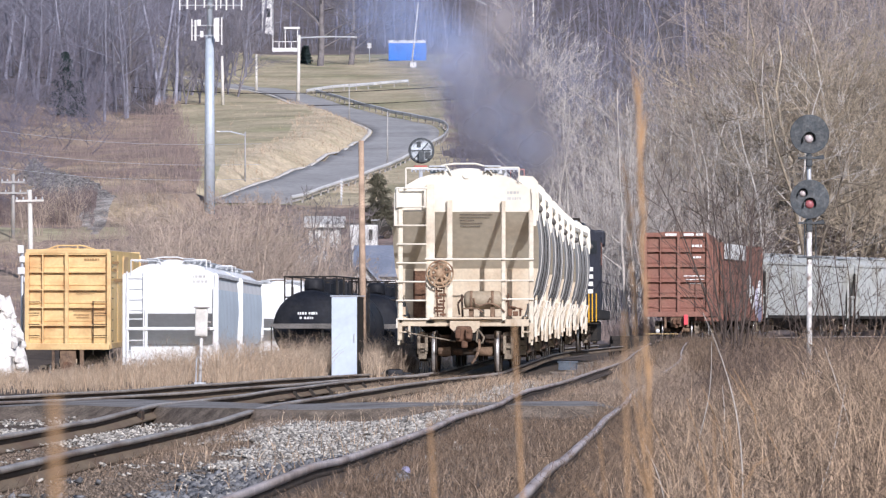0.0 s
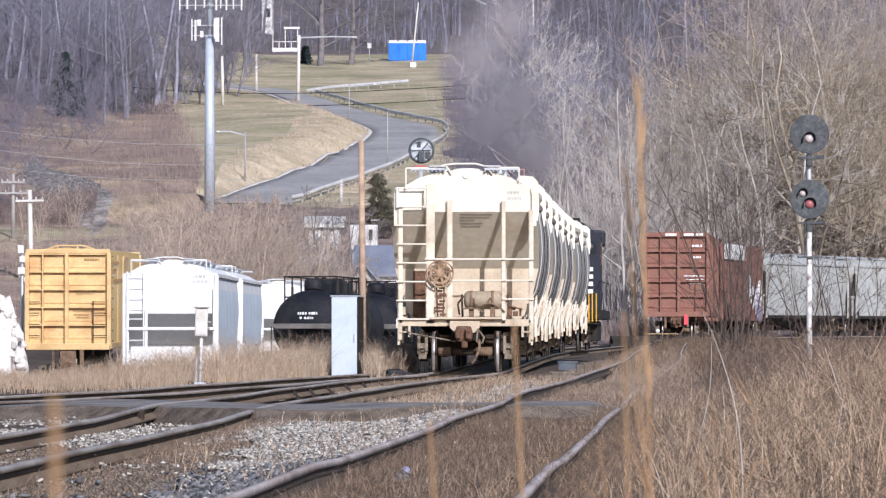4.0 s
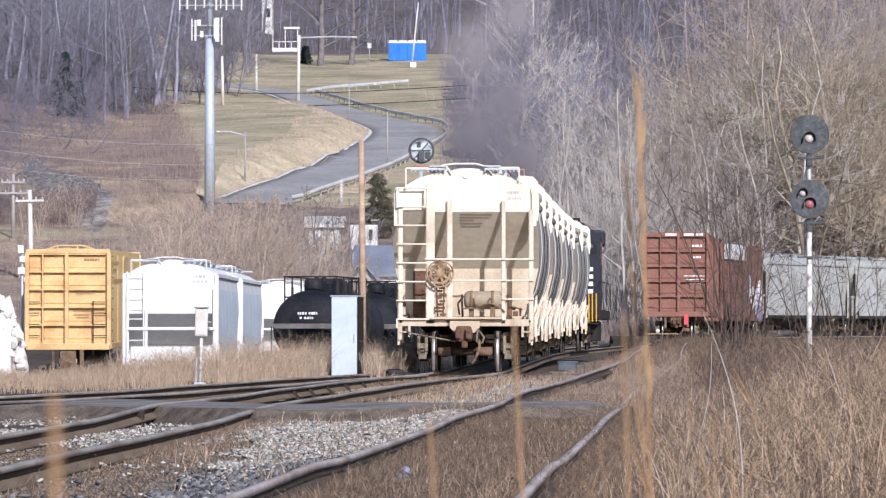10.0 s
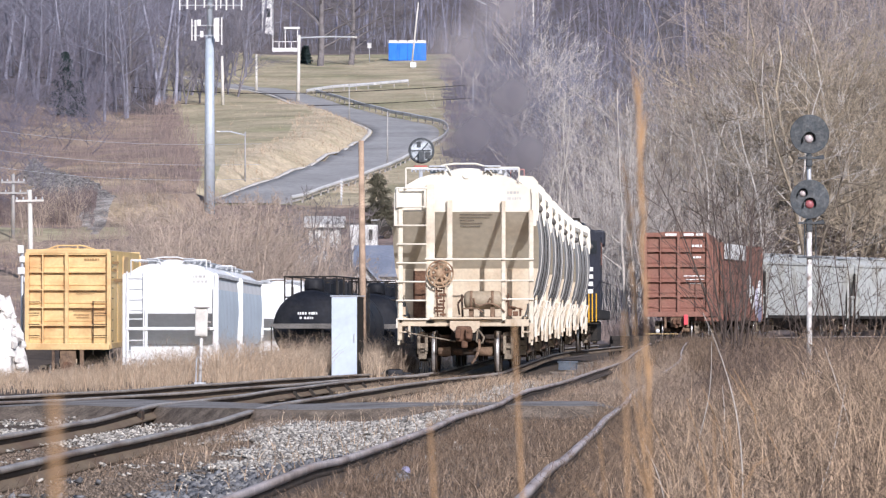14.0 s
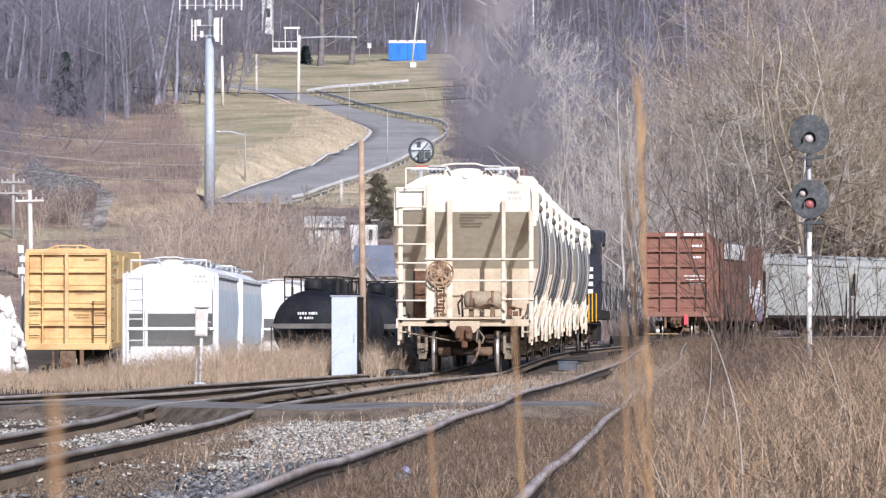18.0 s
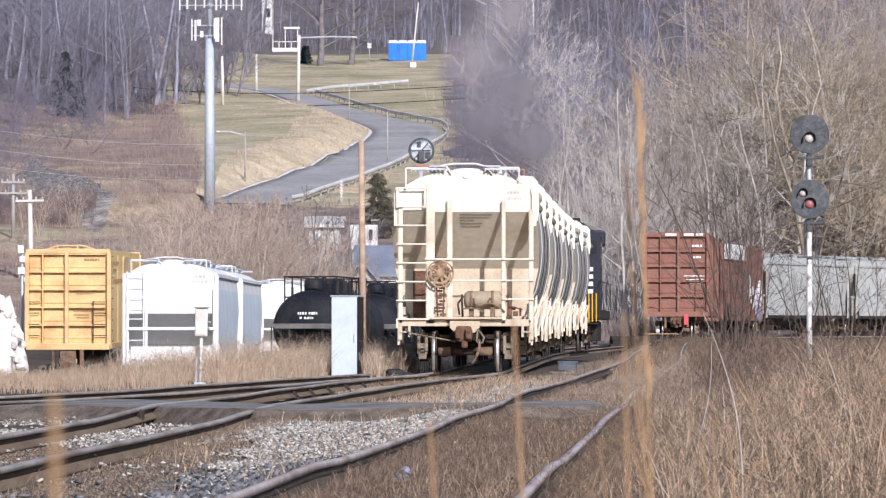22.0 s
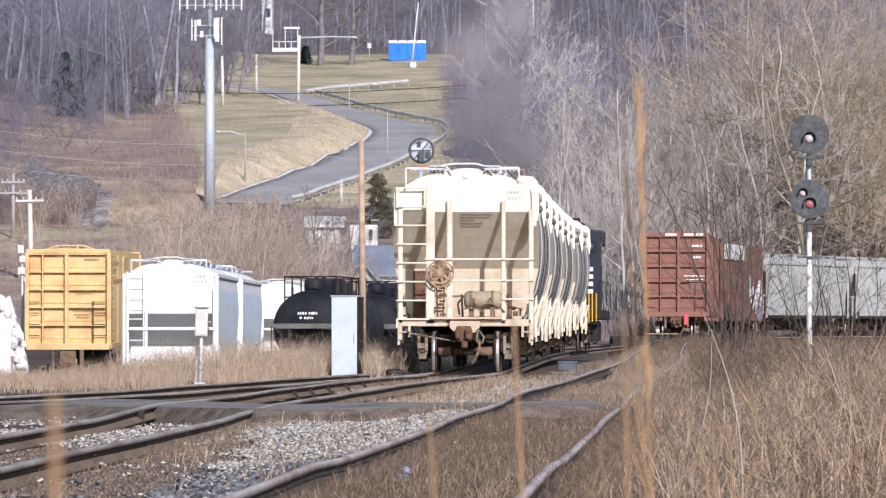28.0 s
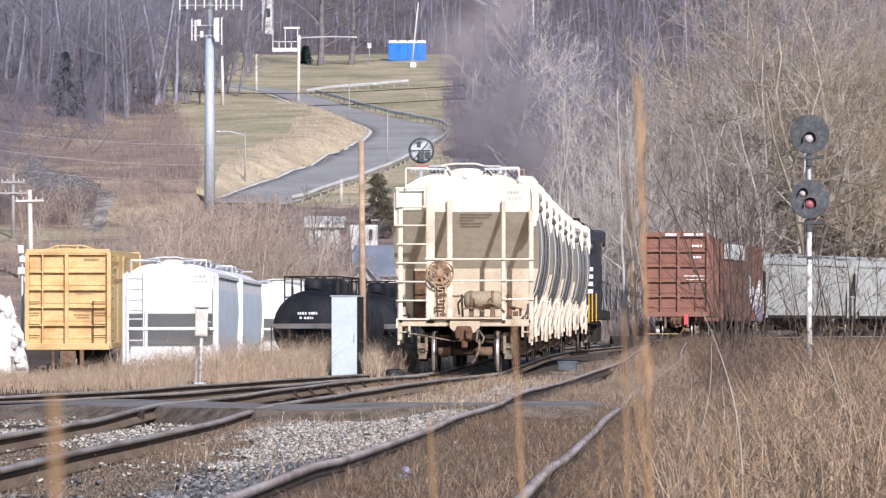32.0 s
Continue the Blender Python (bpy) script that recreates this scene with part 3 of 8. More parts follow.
def track(points, label, ties=(30, 125), group="", stops=(0, 0), bumpy=0.018, seed=0, head=None, worn=((0, 0), (999, 0)), tie_mat=None, tie_lift=0.0, web=None):
    line = smooth_line(points, 10)
    t = thing("railway_track", label, "railway track", group=group)
    t["kind"] = "structure"
    d = np.gradient(line[:, :2], axis=0)
    # the points are (distance, offset, height)
    xy = np.stack([line[:, 1], line[:, 0]], 1)
    d = np.gradient(xy, axis=0)
    d /= np.linalg.norm(d, axis=1, keepdims=True)
    side = np.stack([d[:, 1], -d[:, 0]], 1)
    for k, s in enumerate((-0.755, 0.755)):
        p = xy + side * s
        w = bumpy * (0.6 * np.sin(p[:, 1] * 0.5 + seed + k * 1.7) * np.sin(p[:, 1] * 0.13 + 2 * seed) + 0.4 * np.sin(p[:, 1] * 0.21 + k + seed)) * (1 - step(90, 130, p[:, 1]))
        # worn holds height offsets placed to fit the camera's view
        w = w + np.interp(p[:, 1], [q[0] for q in worn], [q[1] for q in worn])
        p3 = np.column_stack([p, line[:, 2] + w])
        keep = p3[:, 1] < (stops[k] or 1e9)
        fine = np.column_stack([np.interp(np.linspace(0, 1, 260), np.linspace(0, 1, keep.sum()), p3[keep][:, c]) for c in range(3)])
        # The web colour carries the shadow cast by the head.
        rail = sweep("rail", fine, RAIL_WEB, M["darkrail"], t, "rust-brown steel rail")
        sweep("rail_foot", fine, LIGHT_FOOT if web else RAIL_FOOT, web or M["rail"], rail, "dust-covered rail foot")
        sweep("rail_head", fine, LIGHT_HEAD if web else RAIL_HEAD, head or M["railhead"], rail, "worn shiny running surface")
    rnd = random.Random(seed)
    bm = bmesh.new()
    box(bm, -1.25, 1.25, -0.11, 0.11, -0.33, -0.165, 0.012)
    me = mesh_of("tie", bm, tie_mat or M["tie"])
    y = ties[0]
    while y < ties[1]:
        x = float(np.interp(y, line[:, 0], line[:, 1]))
        z = float(np.interp(y, line[:, 0], line[:, 2]))
        a = math.degrees(math.atan2(float(np.interp(y + 1, line[:, 0], line[:, 1])) - x, 1))
        part("tie", me, None, t, m=pose(x + rnd.uniform(-.05, .05), y, z - 0.05 + tie_lift + rnd.uniform(-0.02, 0.01), 0, 0, -a + rnd.uniform(-2, 2)))
        y += 0.56 + rnd.uniform(-0.04, 0.06)
    return t


track(TRACK_H, "rusty track with worn wooden ties, leading under the hopper cars", (40, 122), "tracks", bumpy=0.010, seed=1, worn=((64, 0), (68.5, 0.03), (72, 0.06), (76, 0.035), (84, 0)))
track(TRACK_A, "weed-grown siding with bent rusty rails", (27, 90), "tracks", bumpy=0.006, seed=2, head=M["palerail"], web=M["darkrail"], worn=((27, -0.012), (33, 0.006), (34.6, 0.006), (36.8, -0.02), (46, -0.025), (49, -0.022), (53.5, -0.002), (62, -0.02), (66, -0.02), (69, 0.02), (77, 0.03), (84, 0.0), (94, -0.022), (120, -0.01)))
track(TRACK_C, "curved yard track joining the main track", (74, 118), "tracks", stops=(123, 118), bumpy=0.02, seed=4, tie_mat=M["tietan"], tie_lift=0.05)

# dark blocks against the outer rail near the points, added for dark gaps
for y in (92.6, 95.6, 98.8, 102.2, 105.6, 109.0):
    x = float(along(TRACK_H, y)) - 0.755
    br = thing("rail_brace", "dark block added for a dark gap beside the rail", "rail brace", pose(x, y, float(np.interp(y, [82, 96, 108], [-0.05, -0.02, 0.0])), 0, 0, -4), "rail braces")
    bm = bmesh.new()
    prism(bm, [(0.02, -0.06), (0.05, -0.06), (0.13, -0.16), (0.13, -0.19), (0.02, -0.19)], -0.05, 0.05)
    part("brace", bm, M["black"], br)
    bm = bmesh.new()
    box(bm, -0.12, 0.2, -0.09, 0.09, -0.205, -0.185, 0.004)
    part("plate", bm, M["truckdirt"], br)

# ---- asphalt level crossing ----
bm = bmesh.new()
xs = np.linspace(-13, 3.2, 39)
rows = []
for j, v in enumerate((0.0, 0.14, 0.35, 0.65, 0.86, 1.0)):
    row = []
    for x in xs:
        y = float(np.interp(x, [-13, -5, -2.2, 3.2], [72.5, 72.5, 66.8, 66.2])) + v * (8.6 - 0.95 * max(0.0, x + 3) + 0.3 * math.sin(x * 1.7)) + 0.15 * math.sin(x * 3 + j)
        z = float(np.interp(x, [-13, -6.2, -5, -2, 0.2, 2.0, 2.5, 3.2], [-0.15, -0.11, -0.06, -0.045, 0.015, 0.03, -0.1, -0.3])) - (0.34 if v in (0, 1) else 0) + 0.012 * math.sin(x * 2.1 + j)
        row.append(bm.verts.new((x, y, z)))
    rows.append(row)
for a, b in zip(rows, rows[1:]):
    for i in range(len(xs) - 1):
        f = bm.faces.new((a[i], a[i + 1], b[i + 1], b[i]))
        # edge slopes take the darker brown, the flat top the grey
        f.material_index = 0 if a is rows[0] or b is rows[-1] else 1
part("road_crossing", bm, [M["asphalt"], M["asphalttop"]])
tagged(bpy.data.objects["road_crossing"], "dark patched asphalt level crossing over the tracks", "road", kind="structure")


# ---- railway cars: near end at y = 0, rail top at z = 0, running along +y ----
def truck(parent, y, dark=None):
    """A two-axle bogie round the place y."""
    dark = dark or M["black"]
    bm = bmesh.new()
    for s in (-1, 1):
        prism(bm, [(-1.25, 0.42), (-1.25, 0.62), (-0.55, 0.78), (0.55, 0.78), (1.25, 0.62), (1.25, 0.42), (0.75, 0.40), (0.45, 0.24), (-0.45, 0.24), (-0.75, 0.40)], s * 1.0 - 0.07, s * 1.0 + 0.07, "x")
        for q in (-0.86, 0.86):
            box(bm, s * 1.0 - 0.13, s * 1.0 + 0.13, q - 0.17, q + 0.17, 0.34, 0.62, 0.03)
        for q in (-0.25, -0.08, 0.08, 0.25):
            tube(bm, (s * 1.02, q, 0.3), (s * 1.02, q, 0.7), 0.06, seg=8)
    for v in bm.verts:
        v.co.y += y
    box(bm, -1.05, 1.05, y - 0.2, y + 0.2, 0.5, 0.85, 0.03)
    tr = part("truck", bm, M["truckdirt"], parent, "dirty rust-brown bogie frame")
    for s in (-1, 1):
        for e in (-1, 1):
            bm = bmesh.new()
            yy = y + e * 1.29
            for x0, x1, z0, z1 in ((-0.12, -0.05, 0.42, 0.90), (0.05, 0.12, 0.42, 0.90), (-0.05, 0.05, 0.82, 0.92), (-0.05, 0.05, 0.54, 0.66), (-0.09, 0.09, 0.30, 0.42)):
                box(bm, s * 0.97 + x0, s * 0.97 + x1, yy - 0.04, yy + 0.04, z0, z1, 0.012)
            box(bm, s * 0.97 - 0.08, s * 0.97 + 0.05, yy - 0.07 * e - 0.05, yy - 0.07 * e + 0.05, 0.40, 0.52, 0.012)
            part("bearing_cap", bm, M["dustysteel"], tr, "dusty pale pierced frame end")
    for q in (-0.86, 0.86):
        for s in (-1, 1):
            bm = bmesh.new()
            o = 0.685 * s
            lathe(bm, [(o - 0.03 * s, 0.10), (o - 0.03 * s, 0.40), (o - 0.042 * s, 0.470), (o - 0.012 * s, 0.482), (o + 0.004 * s, 0.464)], "x", (0, y + q, 0.467), 32)
            lathe(bm, [(o + 0.075 * s, 0.455), (o + 0.088 * s, 0.45), (o + 0.09 * s, 0.38), (o + 0.05 * s, 0.30), (o + 0.09 * s, 0.10)], "x", (0, y + q, 0.467), 32)
            wheel = part("wheel", bm, M["wheeliron"], tr, "dark iron wheel plate with flange")
            bm = bmesh.new()
            lathe(bm, [(o + 0.004 * s, 0.40), (o + 0.004 * s, 0.463), (o + 0.03 * s, 0.461), (o + 0.075 * s, 0.455), (o + 0.075 * s, 0.40)], "x", (0, y + q, 0.467), 40)
            part("tread", bm, M["wheelsteel"], wheel, "bright worn steel tread")
        bm = bmesh.new()
        tube(bm, (-0.98, y + q, 0.467), (0.98, y + q, 0.467), 0.085, seg=12)
        part("axle", bm, M["truckdirt"], tr)
        # two tan pieces; the dark middle stands for the coupler's shadow
        bm = bmesh.new()
        e = -0.44 if q < 0 else 0.44
        for x0, x1 in ((-0.62, -0.34), (0.24, 0.62)):
            tube(bm, (x0, y + q + e * 0.6, 0.47), (x1, y + q + e * 0.6, 0.47), 0.10, 0.115, 12)
        part("brake_beam", bm, M["axledust"], tr, "tan-dusted brake beam")
    return tr


def coupler(parent, y, d):
    """Knuckle coupler with its guard arm, striker plate and hanging air hose."""
    def slab(bm, x0, x1, a, b, z0, z1, bev):
        box(bm, x0, x1, min(y + a * d, y + b * d), max(y + a * d, y + b * d), z0, z1, bev)
    bm = bmesh.new()
    slab(bm, -0.1, 0.1, 0.0, 0.6, 0.76, 0.95, 0.02)
    slab(bm, -0.19, 0.17, -0.18, 0.02, 0.69, 1.05, 0.07)
    slab(bm, 0.03, 0.19, -0.34, -0.16, 0.74, 1.0, 0.06)
    slab(bm, -0.2, -0.07, -0.30, -0.16, 0.76, 0.98, 0.05)
    slab(bm, -0.06, 0.08, -0.24, -0.1, 0.56, 0.72, 0.03)
    for z in (0.80, 0.94):
        tube(bm, (0.11, y - 0.34 * d, z), (0.11, y - 0.37 * d, z), 0.035, seg=8)
    cp = part("coupler", bm, M["rust"], parent, "rust-brown knuckle coupler")
    bm = bmesh.new()
    slab(bm, -0.34, 0.34, 0.12, 0.2, 1.0, 1.16, 0.02)
    prism(bm, [(-0.34, 1.02), (0.34, 1.02), (0.22, 0.9), (-0.22, 0.9)], min(y + 0.12 * d, y + 0.2 * d), max(y + 0.12 * d, y + 0.2 * d))
    part("striker", bm, M["creamrust"], cp, "pale dusty striker plate")
    bm = bmesh.new()
    for a, b in (((0.30, 0.98), (0.44, 0.80)), ((0.44, 0.80), (0.40, 0.66)), ((0.30, 0.98), (0.27, 0.70)), ((0.27, 0.70), (0.40, 0.66))):
        tube(bm, (a[0], y, a[1]), (b[0], y, b[1]), 0.022, seg=6)
    part("angle_cock", bm, M["dustysteel"], cp, "pale dusty pipe bracket")
    bm = bmesh.new()
    pts = [(0.33, y + 0.02 * d, 0.74), (0.34, y - 0.1 * d, 0.60), (0.31, y - 0.15 * d, 0.46), (0.25, y - 0.17 * d, 0.32), (0.17, y - 0.17 * d, 0.2)]
    for a, b in zip(pts, pts[1:]):
        tube(bm, a, b, 0.032, seg=8)
    part("air_hose", bm, M["axledust"], parent, "dusty brown air hose")


HOPPER_SIDE = [(0.0, 4.57), (0.55, 4.53), (1.05, 4.38), (1.50, 4.12), (1.585, 3.62), (1.65, 3.2), (1.665, 2.75), (1.63, 2.35), (1.53, 1.9), (1.37, 1.5), (1.28, 1.2)]
STRAIGHT_SIDE = [(0.0, 4.57), (0.55, 4.53), (1.05, 4.38), (1.50, 4.12), (1.55, 3.62), (1.57, 3.2), (1.575, 2.75), (1.575, 2.35), (1.57, 1.9), (1.56, 1.5), (1.55, 1.2)]


def ladder(parent, x0, x1, z0, z1, y, material, n, name="ladder", axis="x"):
    bm = bmesh.new()
    r = 0.017
    def P(a, z):
        return (a, y, z) if axis == "x" else (y, a, z)
    for a in (x0, x1):
        tube(bm, P(a, z0), P(a, z1), 0.025, seg=6)
    for i in range(n):
        z = z0 + (z1 - z0) * (i + 0.5) / n
        tube(bm, P(x0, z), P(x1, z), r, seg=6)
    return part(name, bm, material, parent)


def hopper(label, m, paint, dusty, length=17.0, slope_top=3.62, slope_mid=2.35, inset=1.25, group="", sills=1.2, height=0.0, side=None, brake=True, seams=4, post=None, outline=HOPPER_SIDE):
    h = thing("covered_hopper_car", label, "hopper car", m, group)
    L = length
    ring = outline + [(-x, z) for x, z in outline[::-1] if x > 0]
    bm = bmesh.new()
    secs = []
    for y, zmin in ((0.15, slope_top), (0.15 + inset * 0.5, (slope_top + slope_mid) / 2), (0.15 + inset, slope_mid), (0.16 + inset, 1.2), (2.2, 1.2), (L / 2, 1.2),
                    (L - 2.2, 1.2), (L - 0.16 - inset, 1.2), (L - 0.15 - inset, slope_mid), (L - 0.15 - inset * .5, (slope_top + slope_mid) / 2), (L - 0.15, slope_top)):
        sec = []
        for x, z in ring:
            zz = max(z, zmin)
            if z < zmin:
                x = math.copysign(float(np.interp(-zmin, [-q[1] for q in outline], [q[0] for q in outline])), x)
            sec.append(bm.verts.new((x, y, zz + height * (zz > 3))))
        secs.append(sec)
    for a, b in zip(secs, secs[1:]):
        for i in range(len(ring)):
            f = bm.faces.new((a[i], a[(i + 1) % len(ring)], b[(i + 1) % len(ring)], b[i]))
    bm.faces.new(secs[0])
    bm.faces.new(secs[-1][::-1])
    bmesh.ops.dissolve_degenerate(bm, dist=0.0005, edges=bm.edges)
    bmesh.ops.recalc_face_normals(bm, faces=bm.faces)
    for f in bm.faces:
        # Side faces take the separate side colour, which carries shade or skylight.
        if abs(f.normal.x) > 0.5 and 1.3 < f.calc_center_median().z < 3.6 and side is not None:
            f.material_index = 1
        elif slope_mid > 2.3 and f.normal.y * (1 if f.calc_center_median().y > L / 2 else -1) > 0.9 and f.calc_center_median().z < slope_mid:
            f.material_index = 2
        elif f.normal.z < -0.3 and f.calc_center_median().z < slope_top and f.calc_center_median().z > slope_mid - 0.05:
            f.material_index = 3
    body = part("body", bm, [paint, side or paint, dusty, M["slopeshade"] if brake else paint], h)
    # rolled side joints, the middle two black to look like shadow gaps
    for i in range(1, seams + 1):
        y = 0.2 + (L - 0.4) * i / 5
        for s in (-1, 1):
            bm = bmesh.new()
            for (xa, za), (xb, zb) in zip(outline[3:], outline[4:]):
                box_line(bm, (s * (xa + .008), y, za), (s * (xb + .008), y, zb), 0.05, 0.012)
            part("side_seam", bm, (M["weldrib"] if i in (1, 4) else M["black"]) if side else paint, body)
    # eave rail, sills
    for s in (-1, 1):
        bm = bmesh.new()
        box(bm, s * 1.53 - 0.05, s * 1.53 + 0.05, 0.1, L - 0.1, 4.03 + height, 4.16 + height, 0.015)
        part("eave_rail", bm, paint, h)
        bm = bmesh.new()
        box(bm, s * 1.42 - 0.09, s * 1.42 + 0.09, 0.25, L - 0.25, 1.02, 1.26, 0.02)
        part("side_sill", bm, dusty, h)
    bm = bmesh.new()
    box(bm, -0.32, 0.32, 0.35, L - 0.35, 0.72, 1.12, 0.02)
    part("centre_sill", bm, M["black"], h)
    # outlets
    for i in range(4):
        y = L / 2 + (i - 1.5) * 2.9
        bm = bmesh.new()
        top = [(-1.3, y - 1.3, 1.2), (1.3, y - 1.3, 1.2), (1.3, y + 1.3, 1.2), (-1.3, y + 1.3, 1.2)]
        low = [(-0.5, y - 0.35, 0.36), (0.5, y - 0.35, 0.36), (0.5, y + 0.35, 0.36), (-0.5, y + 0.35, 0.36)]
        a, b = [bm.verts.new(p) for p in top], [bm.verts.new(p) for p in low]
        for k in range(4):
            bm.faces.new((a[k], a[(k + 1) % 4], b[(k + 1) % 4], b[k]))
        bm.faces.new(b)
        bm.faces.new(a[::-1])
        bmesh.ops.recalc_face_normals(bm, faces=bm.faces)
        # black rather than cream, for the shade beneath the car
        part("outlet_chute", bm, M["black"], h)
    # roof walk and hatches
    bm = bmesh.new()
    for s in (-1, 1):
        box(bm, s * 0.62 - 0.18, s * 0.62 + 0.18, 0.0, L, 4.63 + height, 4.66 + height)
        for i in range(5):
            box(bm, s * 0.62 - 0.2, s * 0.62 + 0.2, 0.9 + i * (L - 1.85) / 4, 0.94 + i * (L - 1.85) / 4, 4.5 + height, 4.63 + height)
    for s in (-1, 1):
        for y0 in (0.02, L - 0.32):
            for k in range(6):
                box(bm, min(s * 0.45, s * 1.2), max(s * 0.45, s * 1.2), y0 + 0.055 * k, y0 + 0.055 * k + 0.02, 4.56 + height, 4.60 + height)
            for k in range(9):
                x = s * (0.46 + 0.092 * k)
                box(bm, x - 0.012, x + 0.012, y0, y0 + 0.3, 4.52 + height, 4.565 + height)
    part("roof_walk", bm, M["galv"], h, "galvanised roof walkway")
    for i in range(8):
        bm = bmesh.new()
        y = 1.2 + i * (L - 2.4) / 7
        lathe(bm, [(4.48 + height, 0.32), (4.58 + height, 0.32), (4.61 + height, 0.30), (4.63 + height, 0.12)], "z", (0, y, 0), 16)
        part("roof_hatch", bm, paint, h)
    arch = [(-1.33, 4.60), (-0.72, 4.60), (-0.42, 4.68), (-0.2, 4.70), (0.25, 4.70), (0.5, 4.63), (0.72, 4.61), (1.22, 4.61)]
    bm = bmesh.new()
    for p, q in zip(arch, arch[1:]):
        tube(bm, (p[0], 0.06, p[1] + height), (q[0], 0.06, q[1] + height), 0.022, seg=6)
    bmesh.ops.remove_doubles(bm, verts=bm.verts, dist=0.012)
    rail = part("roof_handrail", bm, paint, h)
    for a, b in (((-1.33, 0.06, 4.10), (-1.33, 0.06, 4.60)), ((1.22, 0.06, 4.3), (1.22, 0.06, 4.61)), ((-0.42, 0.06, 4.66), (-0.3, 0.1, 4.46)), ((0.5, 0.06, 4.66), (0.62, 0.1, 4.46))):
        bm = bmesh.new()
        tube(bm, (a[0], a[1], a[2] + height), (b[0], b[1], b[2] + height), 0.019, seg=6)
        part("handrail_post", bm, paint, rail)
    bm = bmesh.new()
    for q in (0.0, 0.55):
        tube(bm, (1.02 + q * .55, 0.5, 4.3 + height), (1.02 + q * .55, 0.5, 4.58 + height), 0.012, seg=6)
    tube(bm, (1.02, 0.5, 4.58 + height), (1.32, 0.5, 4.58 + height), 0.012, seg=6)
    tube(bm, (1.32, 0.5, 4.58 + height), (1.32, 1.0, 4.58 + height), 0.012, seg=6)
    part("roof_grab_iron", bm, M["fadedred"] if brake else paint, h, "faded red roof grab iron" if brake else "")
    if brake:
        bm = bmesh.new()
        lathe(bm, [(0.12, 0.085), (0.145, 0.085), (0.2, 0.07)], "y", (0.03, 0.0, 4.45), 14)
        part("roof_vent", bm, paint, h)
    # end frames: posts, ladder, platform, brake gear
    for y, d in ((0.0, 1), (L, -1)):
        for x, w, zt in ((-1.455, 0.055, 3.74), (-0.78, 0.10, 4.24), (-0.345, 0.065, 3.88), (0.865, 0.05, 3.86), (1.49, 0.055, 3.66)) if brake else ((-1.46, 0.06, 3.66), (-0.82, 0.05, 3.0), (1.49, 0.06, 3.66)):
            bm = bmesh.new()
            yy = y + 0.05 * d
            box(bm, x * d - w, x * d + w, min(yy, yy + 0.035 * d), max(yy, yy + 0.035 * d), 1.1, zt, 0.006)
            box(bm, x * d - w, x * d - w + 0.02, min(yy, yy + 0.06 * d), max(yy, yy + 0.06 * d), 1.1, zt - 0.02, 0.004)
            part("end_post", bm, post or paint, h)
        bm = bmesh.new()
        yy = y + 0.05 * d
        box(bm, -1.5, 1.5, min(yy, yy + 0.35 * d), max(yy, yy + 0.35 * d), 1.04, 1.2, 0.02)
        part("end_sill", bm, dusty, h)
        bm = bmesh.new()
        yy = y - 0.08 * d
        box(bm, -0.78, 0.85, min(yy, yy + 0.7 * d), max(yy, yy + 0.7 * d), 1.2, 1.25, 0.01)
        part("end_platform", bm, dusty, h)
        if brake:
            for k in range(8):
                bm = bmesh.new()
                z = 1.2 + 0.422 * k
                tube(bm, (-1.53 * d, y, z), (-0.87 * d, y, z), 0.019, seg=6)
                for x in (-1.53, -0.87):
                    tube(bm, (x * d, y, z), (x * d, y + 0.06 * d, z), 0.019, seg=6)
                part("rung", bm, paint, h)
            for x, z0, z1 in ((-1.53, 3.7, 4.17), (-0.90, 3.7, 4.17), (-1.53, 1.0, 1.2)):
                bm = bmesh.new()
                tube(bm, (x * d, y + 0.01 * d, z0), (x * d, y + 0.01 * d, z1), 0.022, seg=6)
                part("ladder_rail", bm, paint, h)
        else:
            ladder(h, -1.46 * d, -0.9 * d, 1.0, 4.22 + height, y + 0.02 * d, paint, 9, "end_ladder")
        for z, xa, xb, r in ((2.55, -0.9, 1.56, 0.02), (2.07, -0.36, 1.56, 0.02), (1.65, 0.85, 1.56, 0.02)) if brake else ((2.28, -1.46, 1.5, 0.06),):
            bm = bmesh.new()
            tube(bm, (xa * d, y + 0.02 * d, z), (xb * d, y + 0.02 * d, z), r, seg=6)
            part("end_handrail", bm, paint, h)
        for a, b in ((-1.46, -1.25), (1.3, 1.5)):
            bm = bmesh.new()
            for x, w, z in ((a, 0.05, 0.74), (b, 0.028, 0.80)) if a < 0 else ((a, 0.028, 0.80), (b, 0.05, 0.74)):
                box(bm, x - w, x + w, min(y + 0.03 * d, y + 0.06 * d), max(y + 0.03 * d, y + 0.06 * d), z, 1.12, 0.006)
            box(bm, a, b, min(y, y + 0.1 * d), max(y, y + 0.1 * d), 0.9, 0.93, 0.005)
            part("sill_step", bm, dusty, h)
        coupler(h, y - 0.25 * d, d)
        bm = bmesh.new()
        pts = [(-1.34, y, 0.98), (-1.2, y - .06 * d, 0.88), (-0.75, y - .1 * d, 0.80), (-0.2, y - .14 * d, 0.70)]
        for p, q in zip(pts, pts[1:]):
            tube(bm, p, q, 0.017, seg=6)
        part("uncoupling_lever", bm, M["dustysteel"], h, "dusty bent uncoupling lever")
    if brake:
        brake_gear(h, dusty)
        shadow_rust_panel(h)
    # corner ladders on the sides
    for s in (-1, 1):
        for y in (0.12, L - 0.65):
            ladder(h, y, y + 0.45, 0.62, 1.5, s * 1.5, post or paint, 3, "side_ladder", "y")
        for y in (0.12, L - 0.2):
            bm = bmesh.new()
